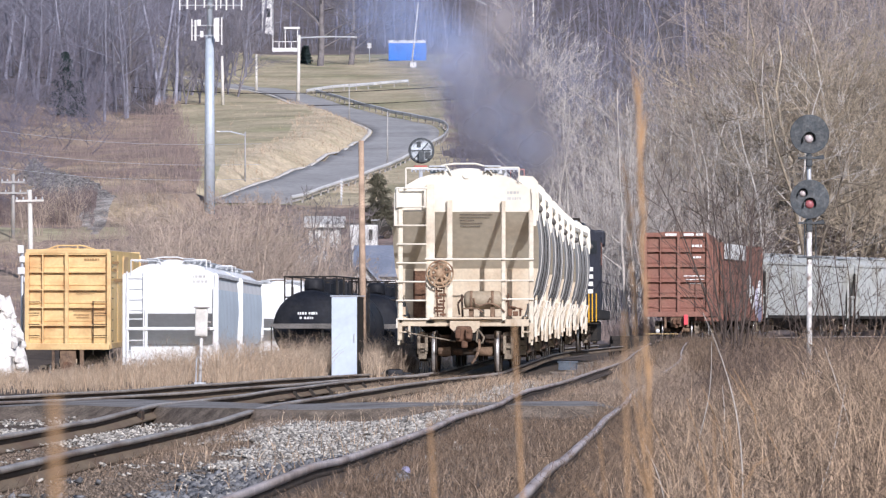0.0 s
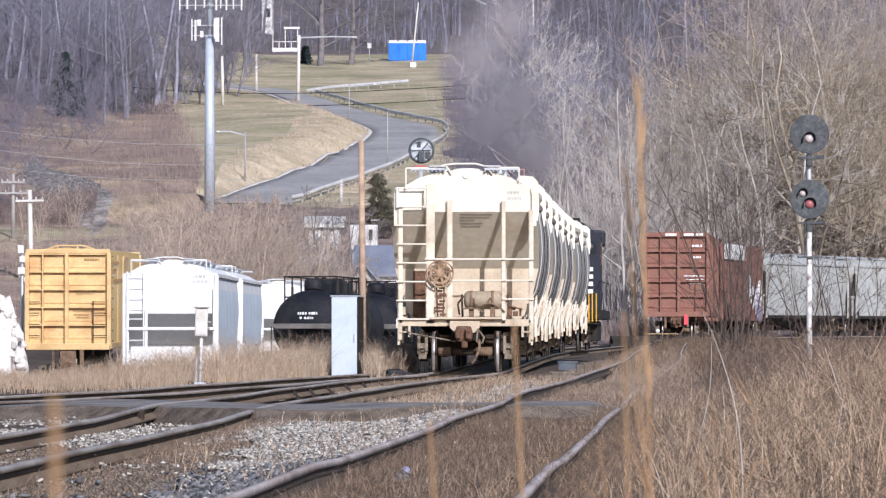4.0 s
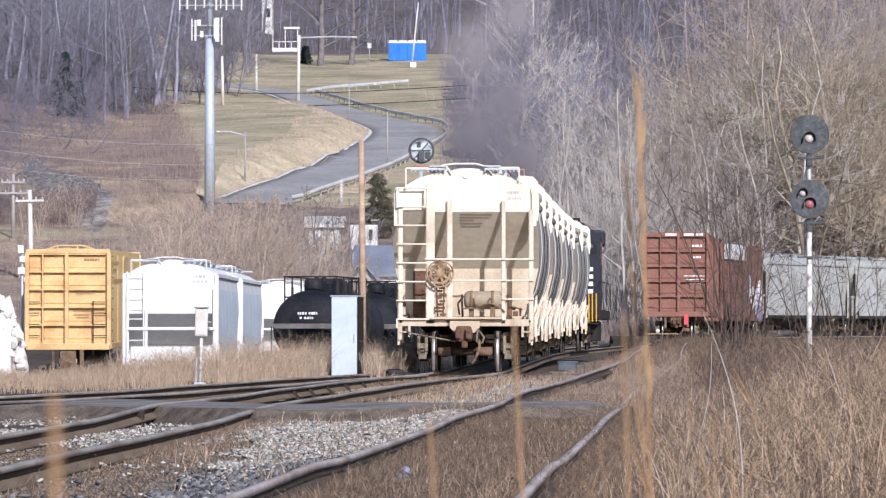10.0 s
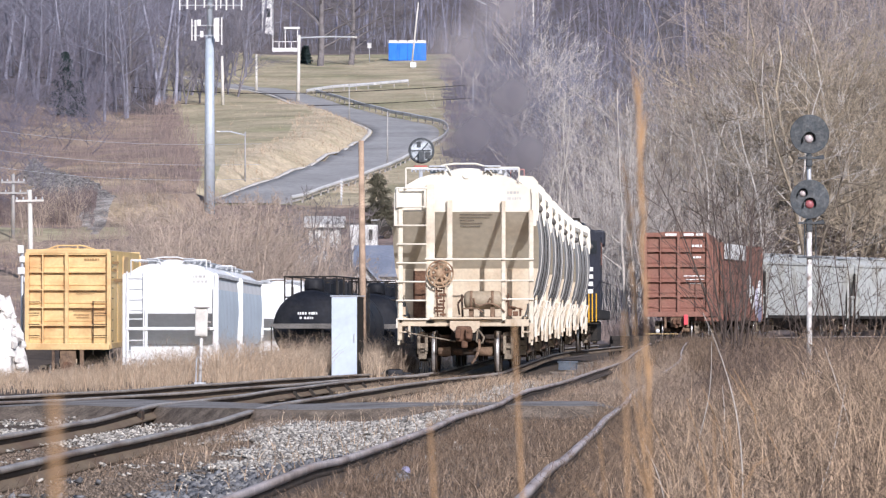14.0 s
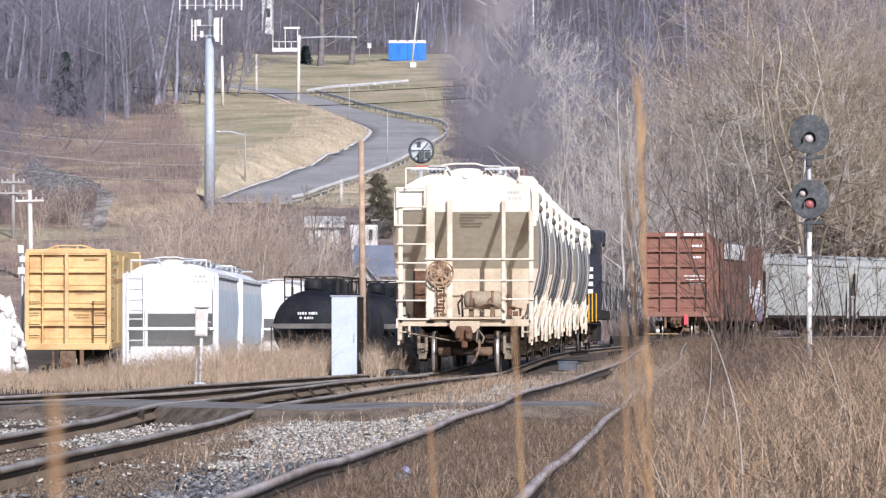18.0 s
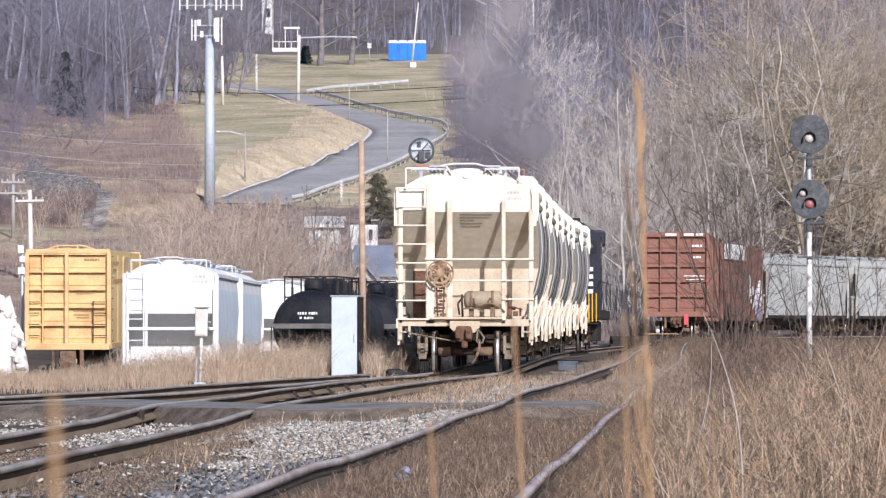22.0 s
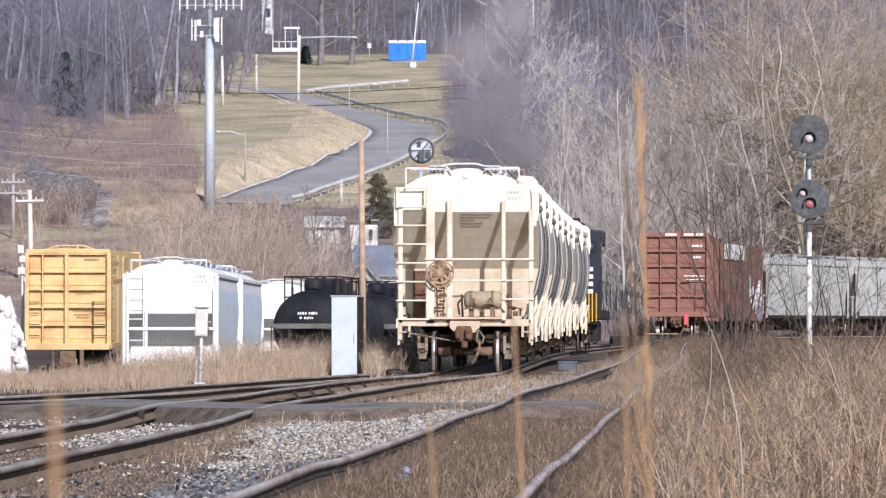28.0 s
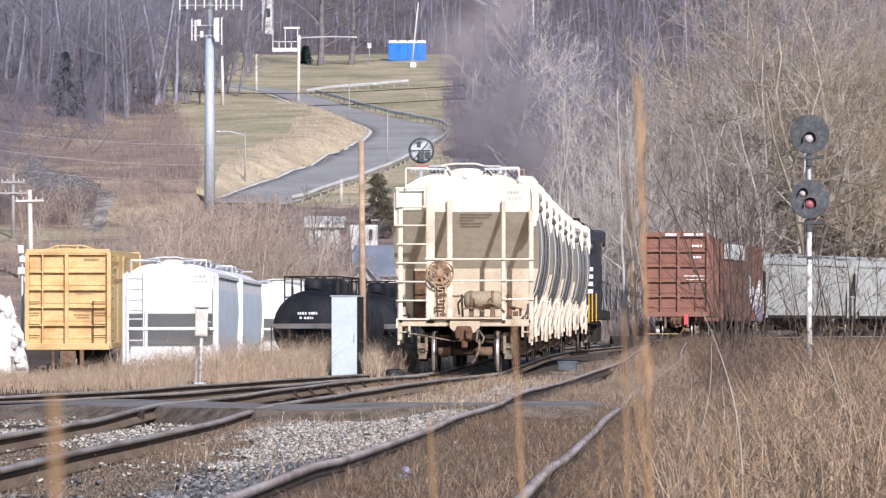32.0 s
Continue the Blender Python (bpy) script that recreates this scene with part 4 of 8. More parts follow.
            box(bm, s * 1.55 - 0.05, s * 1.55 + 0.06, y - 0.04, y + 0.12, 3.3, 4.05 + height, 0.012)
            part("corner_cap", bm, paint, h)
        for y in (0.3, L * 0.5, L - 0.25) if brake and s > 0 else ():
            bm = bmesh.new()
            prism(bm, [(s * 1.16, 4.34), (s * 1.22, 4.44), (s * 1.52, 4.42), (s * 1.64, 4.30), (s * 1.67, 3.75), (s * 1.64, 3.42), (s * 1.56, 3.42), (s * 1.5, 4.1)], y, y + 0.05)
            part("eave_fin", bm, paint, h, "white tapering eave bracket")
            bm = bmesh.new()
            lathe(bm, [(y + 0.3, 0.04), (y + 0.34, 0.085), (y + 0.9, 0.085), (y + 0.96, 0.04)], "y", (s * 1.655, 0, 3.70), 10)
            part("eave_pocket", bm, M["pocket"], h, "dark round fitting under the eave")
            bm = bmesh.new()
            box(bm, s * 1.45 - 0.06, s * 1.45 + 0.06, y - 0.04, y + 0.08, 0.8, 1.55, 0.012)
            part("corner_bracket", bm, post or paint, h)
        for i in range(9 if brake else 6):
            y = 0.9 + i * (L - 1.8) / (8 if brake else 5)
            bm = bmesh.new()
            z0, z1, o = 0.66 + 0.13 * (i * 7 % 3), 1.40 + 0.12 * (i * 5 % 4), 0.03 * (i * 3 % 4)
            box(bm, s * (1.44 + o) - 0.025, s * (1.44 + o) + 0.03, y - 0.05, y + 0.05, z0, z1, 0.01)
            box(bm, s * 1.43 - 0.03, s * 1.43 + 0.06, y - 0.16, y + 0.16, 1.3, 1.48, 0.01)
            if brake and i % 2:
                pts = [(s * 1.5, y - 0.3, 1.2), (s * 1.62, y - 0.3, 1.45), (s * 1.66, y - 0.1, 1.62), (s * 1.62, y + 0.2, 1.5), (s * 1.52, y + 0.2, 0.9)]
                for p, q in zip(pts, pts[1:]):
                    tube(bm, p, q, 0.024, seg=6)
            part("side_bracket", bm, dusty if brake and i % 3 == 0 else paint if brake else post or paint, h)
    if not brake:
        for s in (-1, 1):
            for y in (0.1, L - 0.18):
                bm = bmesh.new()
                box(bm, s * 1.565 - 0.05, s * 1.565 + 0.06, y - 0.03, y + 0.07, 1.05, 4.1, 0.012)
                part("corner_post", bm, paint, h)
    truck(h, 1.75)
    truck(h, L - 1.75)
    return h


def brake_gear(h, dusty):
    """Brake wheel, housing, reservoir and pipes on the near end."""
    bw = bmesh.new()
    c = Vector((-0.55, -0.12, 2.22))
    for r, th, dy in ((0.295, 0.020, 0.0), (0.215, 0.036, 0.02)):
        for i in range(28):
            a, b = 2 * math.pi * i / 28, 2 * math.pi * (i + 1) / 28
            tube(bw, c + Vector((math.cos(a) * r, dy, math.sin(a) * r)), c + Vector((math.cos(b) * r, dy, math.sin(b) * r)), th, seg=6, caps=False)
    for i in range(8):
        a = math.pi * (i + 0.3) / 4
        tube(bw, c + Vector((0, 0.03, 0)), c + Vector((math.cos(a) * .29, 0.0, math.sin(a) * .29)), 0.042, 0.022, seg=6)
    lathe(bw, [(-0.03, 0.03), (-0.01, 0.10), (0.03, 0.13), (0.06, 0.13), (0.14, 0.10)], "y", c, 20)
    part("brake_wheel", bw, M["wheelrust"], h, "rusty tan brake wheel")
    bm = bmesh.new()
    box(bm, -0.66, -0.42, 0.0, 0.2, 1.95, 2.35, 0.03)
    part("brake_housing", bm, M["creamrust"], h, "rust-streaked brake housing")
    bm = bmesh.new()
    rnd = random.Random(8)
    for k in range(9):
        z = 1.28 + 0.075 * k
        w = rnd.uniform(0.05, 0.12)
        x = -0.54 + rnd.uniform(-0.05, 0.05)
        box(bm, x - w, x + w, -0.02 + rnd.uniform(-0.03, 0.03), 0.14, z, z + 0.055, 0.012)
    tube(bm, (-0.64, -0.02, 1.98), (-0.61, 0.0, 1.26), 0.022, seg=6)
    tube(bm, (-0.46, -0.03, 1.98), (-0.49, 0.0, 1.26), 0.018, seg=6)
    part("brake_chain", bm, M["rust"], h, "rusty hand brake chain and bell crank")
    bm = bmesh.new()
    lathe(bm, [(-0.02, 0.05), (0.0, 0.15), (0.07, 0.205), (0.78, 0.205), (0.84, 0.15), (0.86, 0.05)], "x", (-0.01, 0.2, 1.63), 24)
    tank = part("air_reservoir", bm, M["olivedust"], h, "dusty olive-grey cylindrical air reservoir")
    bm = bmesh.new()
    for x in (0.14, 0.62):
        lathe(bm, [(x - 0.035, 0.19), (x - 0.03, 0.216), (x + 0.03, 0.216), (x + 0.035, 0.19)], "x", (0, 0.2, 1.63), 24)
        box(bm, x - 0.05, x + 0.05, 0.02, 0.42, 1.25, 1.47, 0.01)
    part("strap", bm, M["axledust"], tank, "rusty mounting strap")
    bm = bmesh.new()
    for pts in ([(0.20, -0.03, 1.68), (0.23, -0.05, 1.55), (0.34, -0.05, 1.50), (0.52, -0.05, 1.56), (0.66, -0.04, 1.54), (0.80, 0.0, 1.46), (0.9, 0.02, 1.36)],
                [(0.52, -0.04, 1.56), (0.56, -0.06, 1.66), (0.62, -0.04, 1.7)], [(-0.06, -0.02, 1.44), (0.3, -0.05, 1.44), (0.40, -0.05, 1.36)]):
        for a, b in zip(pts, pts[1:]):
            tube(bm, a, b, 0.02, seg=6)
    part("brake_pipe", bm, M["axledust"], h, "rusty bent brake pipe")
    bm = bmesh.new()
    for x0, x1, z0, z1, y0 in ((0.96, 1.06, 1.27, 1.44, 0.05), (1.08, 1.20, 1.27, 1.38, 0.0), (1.02, 1.14, 1.40, 1.48, 0.05), (1.22, 1.27, 1.27, 1.46, 0.08)):
        box(bm, x0, x1, y0, y0 + 0.15, z0, z1, 0.02)
    tube(bm, (0.98, 0.05, 1.78), (0.98, 0.05, 1.3), 0.022, seg=6)
    tube(bm, (0.93, 0.02, 1.58), (0.98, 0.02, 1.72), 0.018, seg=6)
    tube(bm, (1.0, 0.0, 1.5), (1.3, 0.0, 1.42), 0.018, seg=6)
    part("brake_valve", bm, M["rust"], h, "rusty brake valve")
    bm = bmesh.new()
    tube(bm, (-0.07, 0.05, 1.76), (-0.05, 0.08, 1.26), 0.025, seg=8)
    tube(bm, (-0.16, 0.05, 1.55), (-0.03, 0.05, 1.72), 0.022, seg=8)
    tube(bm, (-0.16, 0.05, 1.55), (-0.12, 0.05, 1.3), 0.022, seg=8)
    part("brake_rod", bm, M["truckdirt"], h)


def shadow_rust_panel(h):
    """Dark plate added behind the ladder for the post's shadow and rust."""
    bm = bmesh.new()
    box(bm, -1.22, -0.92, 1.36, 1.385, 1.25, 2.3, 0.006)
    box(bm, -1.0, -0.72, 1.34, 1.36, 1.25, 1.9, 0.006)
    part("rusty_plate", bm, M["rust"], h, "dark brown plate added for post shadow and rust")


def box_line(bm, a, b, w, t):
    """A flat strip from a to b, w wide along y."""
    a, b = Vector(a), Vector(b)
    n = Vector((b - a).cross(Vector((0, 1, 0)))).normalized() * t
    vs = [bm.verts.new(p + q + Vector((0, s * w / 2, 0))) for p in (a, b) for q in (-n, n) for s in (-1, 1)]
    for q in ((0, 1, 3, 2), (4, 6, 7, 5), (0, 4, 5, 1), (2, 3, 7, 6), (0, 2, 6, 4), (1, 5, 7, 3)):
        bm.faces.new([vs[i] for i in q])


def stencil(parent, x, z, y, rows, material, face="end"):
    """Unreadable stencilled rows: (dx, dz, width, height)."""
    bm = bmesh.new()
    rnd = random.Random(int(x * 100 + z * 1000))
    for dx, dz, w, h in rows:
        a = dx
        while a < dx + w - 0.02:
            b = min(a + rnd.uniform(0.4, 1.6) * h, dx + w)
            if face == "end":
                box(bm, x + a, x + b, y - 0.004, y, z + dz, z + dz + h)
            else:
                box(bm, y, y + 0.004, x + a, x + b, z + dz, z + dz + h)
            a = b + h * 0.35
    return tagged(part("stencil", bm, material, parent), kind="stuff")


def boxcar(label, m, paint, length=15.5, top=5.15, floor=1.05, cols=(-1.5, -0.95, -0.05, 1.45), door=None, group="", rows=5, rail=False, ribs=13, flank=None):
    b = thing("boxcar", label, "boxcar", m, group)
    L, W = length, 1.57
    bm = bmesh.new()
    prism(bm, [(-W, floor), (-W, top - 0.09), (-0.8, top - 0.03), (0, top), (0.8, top - 0.03), (W, top - 0.09), (W, floor)], 0.12, L - 0.12)
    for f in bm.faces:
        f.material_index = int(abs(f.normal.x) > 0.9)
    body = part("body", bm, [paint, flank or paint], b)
    for y, d in ((0.12, -1), (L - 0.12, 1)):
        hgt = (top - 0.26 - floor) / rows
        for i in range(rows):
            z0 = floor + 0.04 + i * hgt
            for x0, x1 in zip(cols, cols[1:]):
                bm = bmesh.new()
                fa, fb = y + 0.02 * d, y + 0.055 * d
                prism(bm, [(y, z0 + 0.02), (fa, z0 + 0.03), (fa, z0 + hgt * 0.20), (fb, z0 + hgt * 0.24), (fb, z0 + hgt * 0.34), (fa, z0 + hgt * 0.37), (fa, z0 + hgt * 0.9), (y, z0 + hgt * 0.92)], x0 + 0.06, x1 - 0.04, "x")
                part("end_panel", bm, paint, body)
                bm = bmesh.new()
                r0, r1 = min(y, y + 0.18 * d), max(y, y + 0.18 * d)
                box(bm, x0 + 0.03, x1 - 0.03, r0, r1, z0 + hgt * 0.95, z0 + hgt * 1.04, 0.012)
                part("end_rib", bm, paint, body)
        bm = bmesh.new()
        yy = (y - 0.20, y) if d < 0 else (y, y + 0.20)
        for x in (-W + 0.03, cols[1], cols[2], W - 0.03):
            w = 0.08 if abs(x) > 1.3 else 0.075 if x == cols[2] else 0.028
            box(bm, x - w, x + w, yy[0], yy[1], floor - 0.1, top - 0.16, 0.02)
        box(bm, -W, W, yy[0], yy[1], top - 0.20, top - 0.04, 0.02)
        part("end_frame", bm, paint, b)
        bm = bmesh.new()
        box(bm, -W, W, yy[0] - 0.05, yy[1] + 0.05, floor - 0.22, floor + 0.02, 0.02)
        part("end_sill", bm, paint if d < 0 else M["black"], b)
        coupler(b, y - 0.2 * (-d), -d)
    for i in range(1, ribs + 1):
        y = L * i / (ribs + 1)
        if abs(y - L / 2) < 1.6:
            continue
        for s in (-1, 1):
            bm = bmesh.new()
            box(bm, s * W - 0.02, s * W + 0.018, y - 0.05, y + 0.05, floor, top - 0.25, 0.006)
            part("side_rib", bm, paint, body)
    for s in (-1, 1):
        bm = bmesh.new()
        box(bm, s * (W + .0) - 0.03, s * (W + .0) + 0.03, L / 2 - 1.5, L / 2 + 1.5, floor + 0.05, top - 0.35, 0.02)
        dr = part("sliding_door", bm, paint, b)
        for k in range(5):
            z = floor + 0.4 + k * 0.7
            bm = bmesh.new()
            box(bm, s * (W + .03) - 0.02, s * (W + .03) + 0.02, L / 2 - 1.4, L / 2 + 1.4, z, z + 0.12, 0.01)
            part("door_bar", bm, paint, dr)
        bm = bmesh.new()
        box(bm, s * W - 0.06, s * W + 0.06, 0.2, L - 0.2, floor - 0.18, floor + 0.02, 0.01)
        part("side_sill", bm, paint, b)
    bm = bmesh.new()
    for i in range(12):
        y = 0.4 + (L - 0.8) * i / 11
        prism(bm, [(-W + .05, top - 0.11), (-0.8, top - 0.01), (0, top + 0.03), (0.8, top - 0.01), (W - .05, top - 0.11), (0, top - 0.03)], y - 0.06, y + 0.06)
    part("roof_ribs", bm, paint, b)
    bm = bmesh.new()
    box(bm, -0.35, 0.35, 0.3, L - 0.3, 0.7, floor, 0.02)
    part("centre_sill", bm, M["black"], b)
    iron = M["truckdirt"] if rail else paint
    for k in range(5):
        z = floor - 0.1 + 0.42 * k
        for x0, x1 in ((W - 0.62, W - 0.1), (-W + 0.04, -W + 0.5)):
            bm = bmesh.new()
            tube(bm, (x0, -0.06, z), (x1, -0.06, z), 0.016, seg=6)
            part("rung", bm, iron, b)
    bm = bmesh.new()
    tube(bm, (W - 0.62, -0.06, floor - 0.4), (W - 0.62, -0.06, floor + 1.62), 0.022, seg=6)
    part("ladder_rail", bm, iron, b)
    for k in range(9):
        z = floor + 0.1 + 0.4 * k
        bm = bmesh.new()
        tube(bm, (W + 0.07, 0.3, z), (W + 0.07, 0.78, z), 0.018, seg=6)
        part("side_rung", bm, iron, b)
    bm = bmesh.new()
    box(bm, -0.75, 0.75, -0.12, 0.2, floor - 0.16, floor - 0.06, 0.01)
    box(bm, -0.6, -0.5, -0.1, 0.1, 0.55, floor - 0.1, 0.01)
    box(bm, 0.45, 0.6, -0.1, 0.1, 0.62, floor - 0.1, 0.01)
    box(bm, -0.3, 0.3, -0.05, 0.25, 0.62, floor - 0.05, 0.03)
    part("draft_gear", bm, M["axledust"], b, "rusty tan draft gear under the end sill")
    if rail:
        bm = bmesh.new()
        pts = [(-1.0, 0.15, top - 0.12), (-0.4, 0.15, top + 0.1), (0.55, 0.15, top + 0.1), (1.3, 0.15, top - 0.15)]
        for p, q in zip(pts, pts[1:]):
            tube(bm, p, q, 0.03, seg=6)
        tube(bm, (-0.4, 0.15, top + 0.1), (-0.4, 0.15, top - 0.05), 0.03, seg=6)
        tube(bm, (0.35, 0.15, top + 0.1), (0.35, 0.15, top - 0.05), 0.03, seg=6)
        part("roof_handrail", bm, paint, b)
    truck(b, 1.9)
    truck(b, L - 1.9)
    return b


def tank_car(label, m, length=16.5, radius=1.5, centre=2.33, group="", dome=2.6):
    t = thing("tank_car", label, "tank car", m, group)
    L, R = length, radius
    bm = bmesh.new()
    prof = [(1.25 - 0.75 * math.sqrt(max(0.0, 1 - u * u)), R * u) for u in (0.02, 0.3, 0.5, 0.68, 0.82, 0.92, 0.98, 1.0)]
    full = prof + [(L - a, r) for a, r in prof[::-1]]
    lathe(bm, full, "y", (0, 0, centre), 40)
    part("tank", bm, M["tankblack"], t)
    for i in range(5):
        bm = bmesh.new()
        y = 1.8 + (L - 3.6) * i / 4
        lathe(bm, [(y - 0.05, R + 0.004), (y - 0.05, R + 0.02), (y + 0.05, R + 0.02), (y + 0.05, R + 0.004)], "y", (0, 0, centre), 40)
        part("band", bm, M["tankblack"], t)
    bm = bmesh.new()
    for s in (-1, 1):
        box(bm, s * 1.35 - 0.08, s * 1.35 + 0.08, 0.15, L - 0.15, 1.0, 1.22, 0.02)
    for y in (0.15, L - 0.3):
        box(bm, -1.5, 1.5, y, y + 0.15, 0.95, 1.25, 0.02)
    box(bm, -0.3, 0.3, 0.2, L - 0.2, 0.75, 1.1, 0.02)
    part("underframe", bm, M["black"], t)
    bm = bmesh.new()
    for x, r in ((-1.42, 0.03), (-1.05, 0.02), (-0.72, 0.05), (-0.1, 0.02), (0.62, 0.05), (1.05, 0.02), (1.42, 0.03)):
        tube(bm, (x, 0.12, 1.2), (x, 0.12, 2.4), r, seg=6)
    part("end_handrail", bm, M["black"], t)
    bm = bmesh.new()
    box(bm, -1.47, 1.47, 0.04, 0.2, 2.36, 2.50, 0.02)
    box(bm, -1.3, 1.3, 0.0, 0.06, 2.30, 2.37, 0.01)
    part("end_beam", bm, M["pocket"], t, "dark grime-coated end beam")
    zc = centre + R
    bm = bmesh.new()
    lathe(bm, [(zc - 0.2, 0.40), (zc + 0.38, 0.40), (zc + 0.46, 0.34), (zc + 0.5, 0.1)], "z", (0, dome, 0), 20)
    part("dome", bm, M["tankblack"], t)
    for k, (dx, y0, w, hh) in enumerate(((0.25, 1.6, 0.3, 0.3), (0.0, 2.9, 0.5, 0.46), (0.1, 4.6, 0.42, 0.42), (-0.1, 6.4, 0.5, 0.5), (0.1, 8.2, 0.35, 0.36), (0.0, 9.6, 0.45, 0.42))):
        bm = bmesh.new()
        y = dome + y0
        box(bm, dx - w, dx + w, y - 0.45, y + 0.45, zc - 0.12, zc + hh, 0.04)
        vb = part("valve_box", bm, M["tankblack"], t, "black steel valve housing")
        bm = bmesh.new()
        tube(bm, (dx - w * 0.5, y, zc + hh - 0.02), (dx - w * 0.5, y, zc + hh + 0.1), 0.09, seg=10)
        tube(bm, (dx + w * 0.45, y - 0.2, zc + hh - 0.02), (dx + w * 0.45, y - 0.2, zc + hh + 0.06), 0.07, seg=10)
        part("valve", bm, M["black"], vb)
    bm = bmesh.new()
    y0, y1 = dome - 1.2, dome + 9.5
    for x in (-1.05, 1.05):
        for y in (y0, y0 + 2.5, y0 + 5.5, y0 + 8, y1):
            tube(bm, (x, y, zc - 0.5), (x, y, zc + 0.56), 0.035, seg=6)
        tube(bm, (x, y0, zc + 0.55), (x, y1, zc + 0.55), 0.03, seg=6)
    for y in (y0, y1):
        tube(bm, (-1.05, y, zc + 0.55), (1.05, y, zc + 0.55), 0.03, seg=6)
    part("platform_rail", bm, M["black"], t)
    bm = bmesh.new()
    for s in (-1, 1):
        box(bm, s * 0.8 - 0.25, s * 0.8 + 0.25, y0, y1, zc - 0.3, zc - 0.24)
    part("platform", bm, M["black"], t)
    for s in (-1, 1):
        ladder(t, L / 2 - 0.25, L / 2 + 0.25, 1.0, zc + 0.2, s * (R + 0.08), M["black"], 9, "side_ladder", "y")
    stencil(t, -0.42, 2.86, 0.535, [(0.0, 0.0, 0.36, 0.10), (0.44, 0.0, 0.36, 0.10)], M["printwhite"])
    stencil(t, -0.42, 2.68, 0.505, [(0.08, 0.0, 0.12, 0.09), (0.26, 0.0, 0.36, 0.09)], M["printwhite"])
    for y in (2.0, L - 2.0):
        bm = bmesh.new()
        prism(bm, [(-1.1, 1.1), (1.1, 1.1), (1.35, 1.7), (0, 1.0 + centre - R + 0.1), (-1.35, 1.7)], y - 0.3, y + 0.3)
        part("saddle", bm, M["black"], t)
    coupler(t, -0.15, 1)
    truck(t, 1.8)
    truck(t, L - 1.8)
    return t


def locomotive(label, m):
    t = thing("locomotive", label, "locomotive", m)
    L = 17.5
    bm = bmesh.new()
    box(bm, -1.5, 1.5, 0.3, L - 0.3, 1.15, 1.5, 0.03)
    part("frame_deck", bm, M["black"], t)
    bm = bmesh.new()
    prism(bm, [(-1.0, 1.5), (-1.0, 4.35), (-0.75, 4.6), (0.75, 4.6), (1.0, 4.35), (1.0, 1.5)], 1.0, L - 5.2)
    part("long_hood", bm, M["locoblue"], t)
    bm = bmesh.new()
    prism(bm, [(-1.5, 1.5), (-1.5, 4.1), (-0.9, 4.6), (0.9, 4.6), (1.5, 4.1), (1.5, 1.5)], L - 5.1, L - 2.6)
    part("cab", bm, M["locoblue"], t)
    bm = bmesh.new()
    prism(bm, [(-0.9, 1.5), (-0.9, 3.0), (-0.5, 3.3), (0.5, 3.3), (0.9, 3.0), (0.9, 1.5)], L - 2.55, L - 0.9)
    part("short_hood", bm, M["locoblue"], t)
    for s in (-1, 1):
        for y in (L - 4.8, L - 3.8):
            bm = bmesh.new()
            box(bm, s * 1.505 - 0.01, s * 1.505 + 0.01, y, y + 0.8, 3.1, 3.9, 0.0)
            part("cab_window", bm, M["glass"], t)
        for i in range(6):
            bm = bmesh.new()
            box(bm, s * 1.01 - 0.02, s * 1.01 + 0.02, 1.5 + i * 1.7, 2.9 + i * 1.7, 2.4, 3.9, 0.01)
            part("hood_door", bm, M["locoblue"], t)
        bm = bmesh.new()
        for i in range(4):
            y = 0.5 + i * (L - 1.0) / 3
            tube(bm, (s * 1.52, y, 1.5), (s * 1.52, y, 2.5), 0.015, seg=6)
        tube(bm, (s * 1.52, 0.5, 2.5), (s * 1.52, L - 0.5, 2.5), 0.015, seg=6)
        part("side_handrail", bm, M["locoblue"], t)
    for i in range(4):
        bm = bmesh.new()
        box(bm, -1.30, -1.12, L - 0.6, L - 0.56, 2.06 + i * 0.26, 2.21 + i * 0.26)
        part("step_stripe", bm, M["printwhite"], t, "white safety stripe")
    for x in (-1.42, -1.28, -1.16, -1.02, 1.12, 1.45):
        bm = bmesh.new()
        tube(bm, (x, L - 0.3, 0.85 + 0.15 * abs(x)), (x, L - 0.3, 2.05), 0.022, seg=6)
        part("end_post", bm, M["locoyellow"], t, "yellow end railing post")
    for x in (-1.25, 1.25):
        bm = bmesh.new()
        for k in range(3):
            box(bm, x - 0.24, x + 0.24, L - 0.7, L - 0.35, 0.42 + 0.28 * k, 0.46 + 0.28 * k)
        part("end_step", bm, M["black"], t)
        bm = bmesh.new()
        box(bm, x - 0.13, x + 0.13, L - 2.59, L - 2.57, 3.5, 3.95, 0.005)
        part("front_window", bm, M["glass"], t, "dark cab window")
    bm = bmesh.new()
    box(bm, -1.35, 1.35, 1.3, 3.4, 3.95, 4.55, 0.08)
    part("radiator_wing", bm, M["locoblue"], t, "dark flared radiator housing")
    bm = bmesh.new()
    box(bm, -0.5, 0.5, 5.0, 6.2, 4.55, 4.95, 0.04)
    part("exhaust_stack", bm, M["black"], t)
    bm = bmesh.new()
    for y in (2.2, 5.4):
        lathe(bm, [(4.6, 0.6), (4.78, 0.6), (4.82, 0.5)], "z", (0, y - 0.6, 0), 18)
    part("radiator_fan", bm, M["black"], t)
    bm = bmesh.new()
    box(bm, -1.3, 1.3, 5.8, L - 6.0, 0.35, 1.1, 0.1)
    part("fuel_tank", bm, M["black"], t)
    truck(t, 3.0)
    truck(t, L - 3.2)
    coupler(t, 0.1, 1)
    return t


def heading(a, b):
    return -math.degrees(math.atan2(b[0] - a[0], b[1] - a[1]))


cream_label = "cream-white covered hopper car with rusty brake wheel, standing on the track"
YS = [122.0, 139.3, 156.6, 173.9]
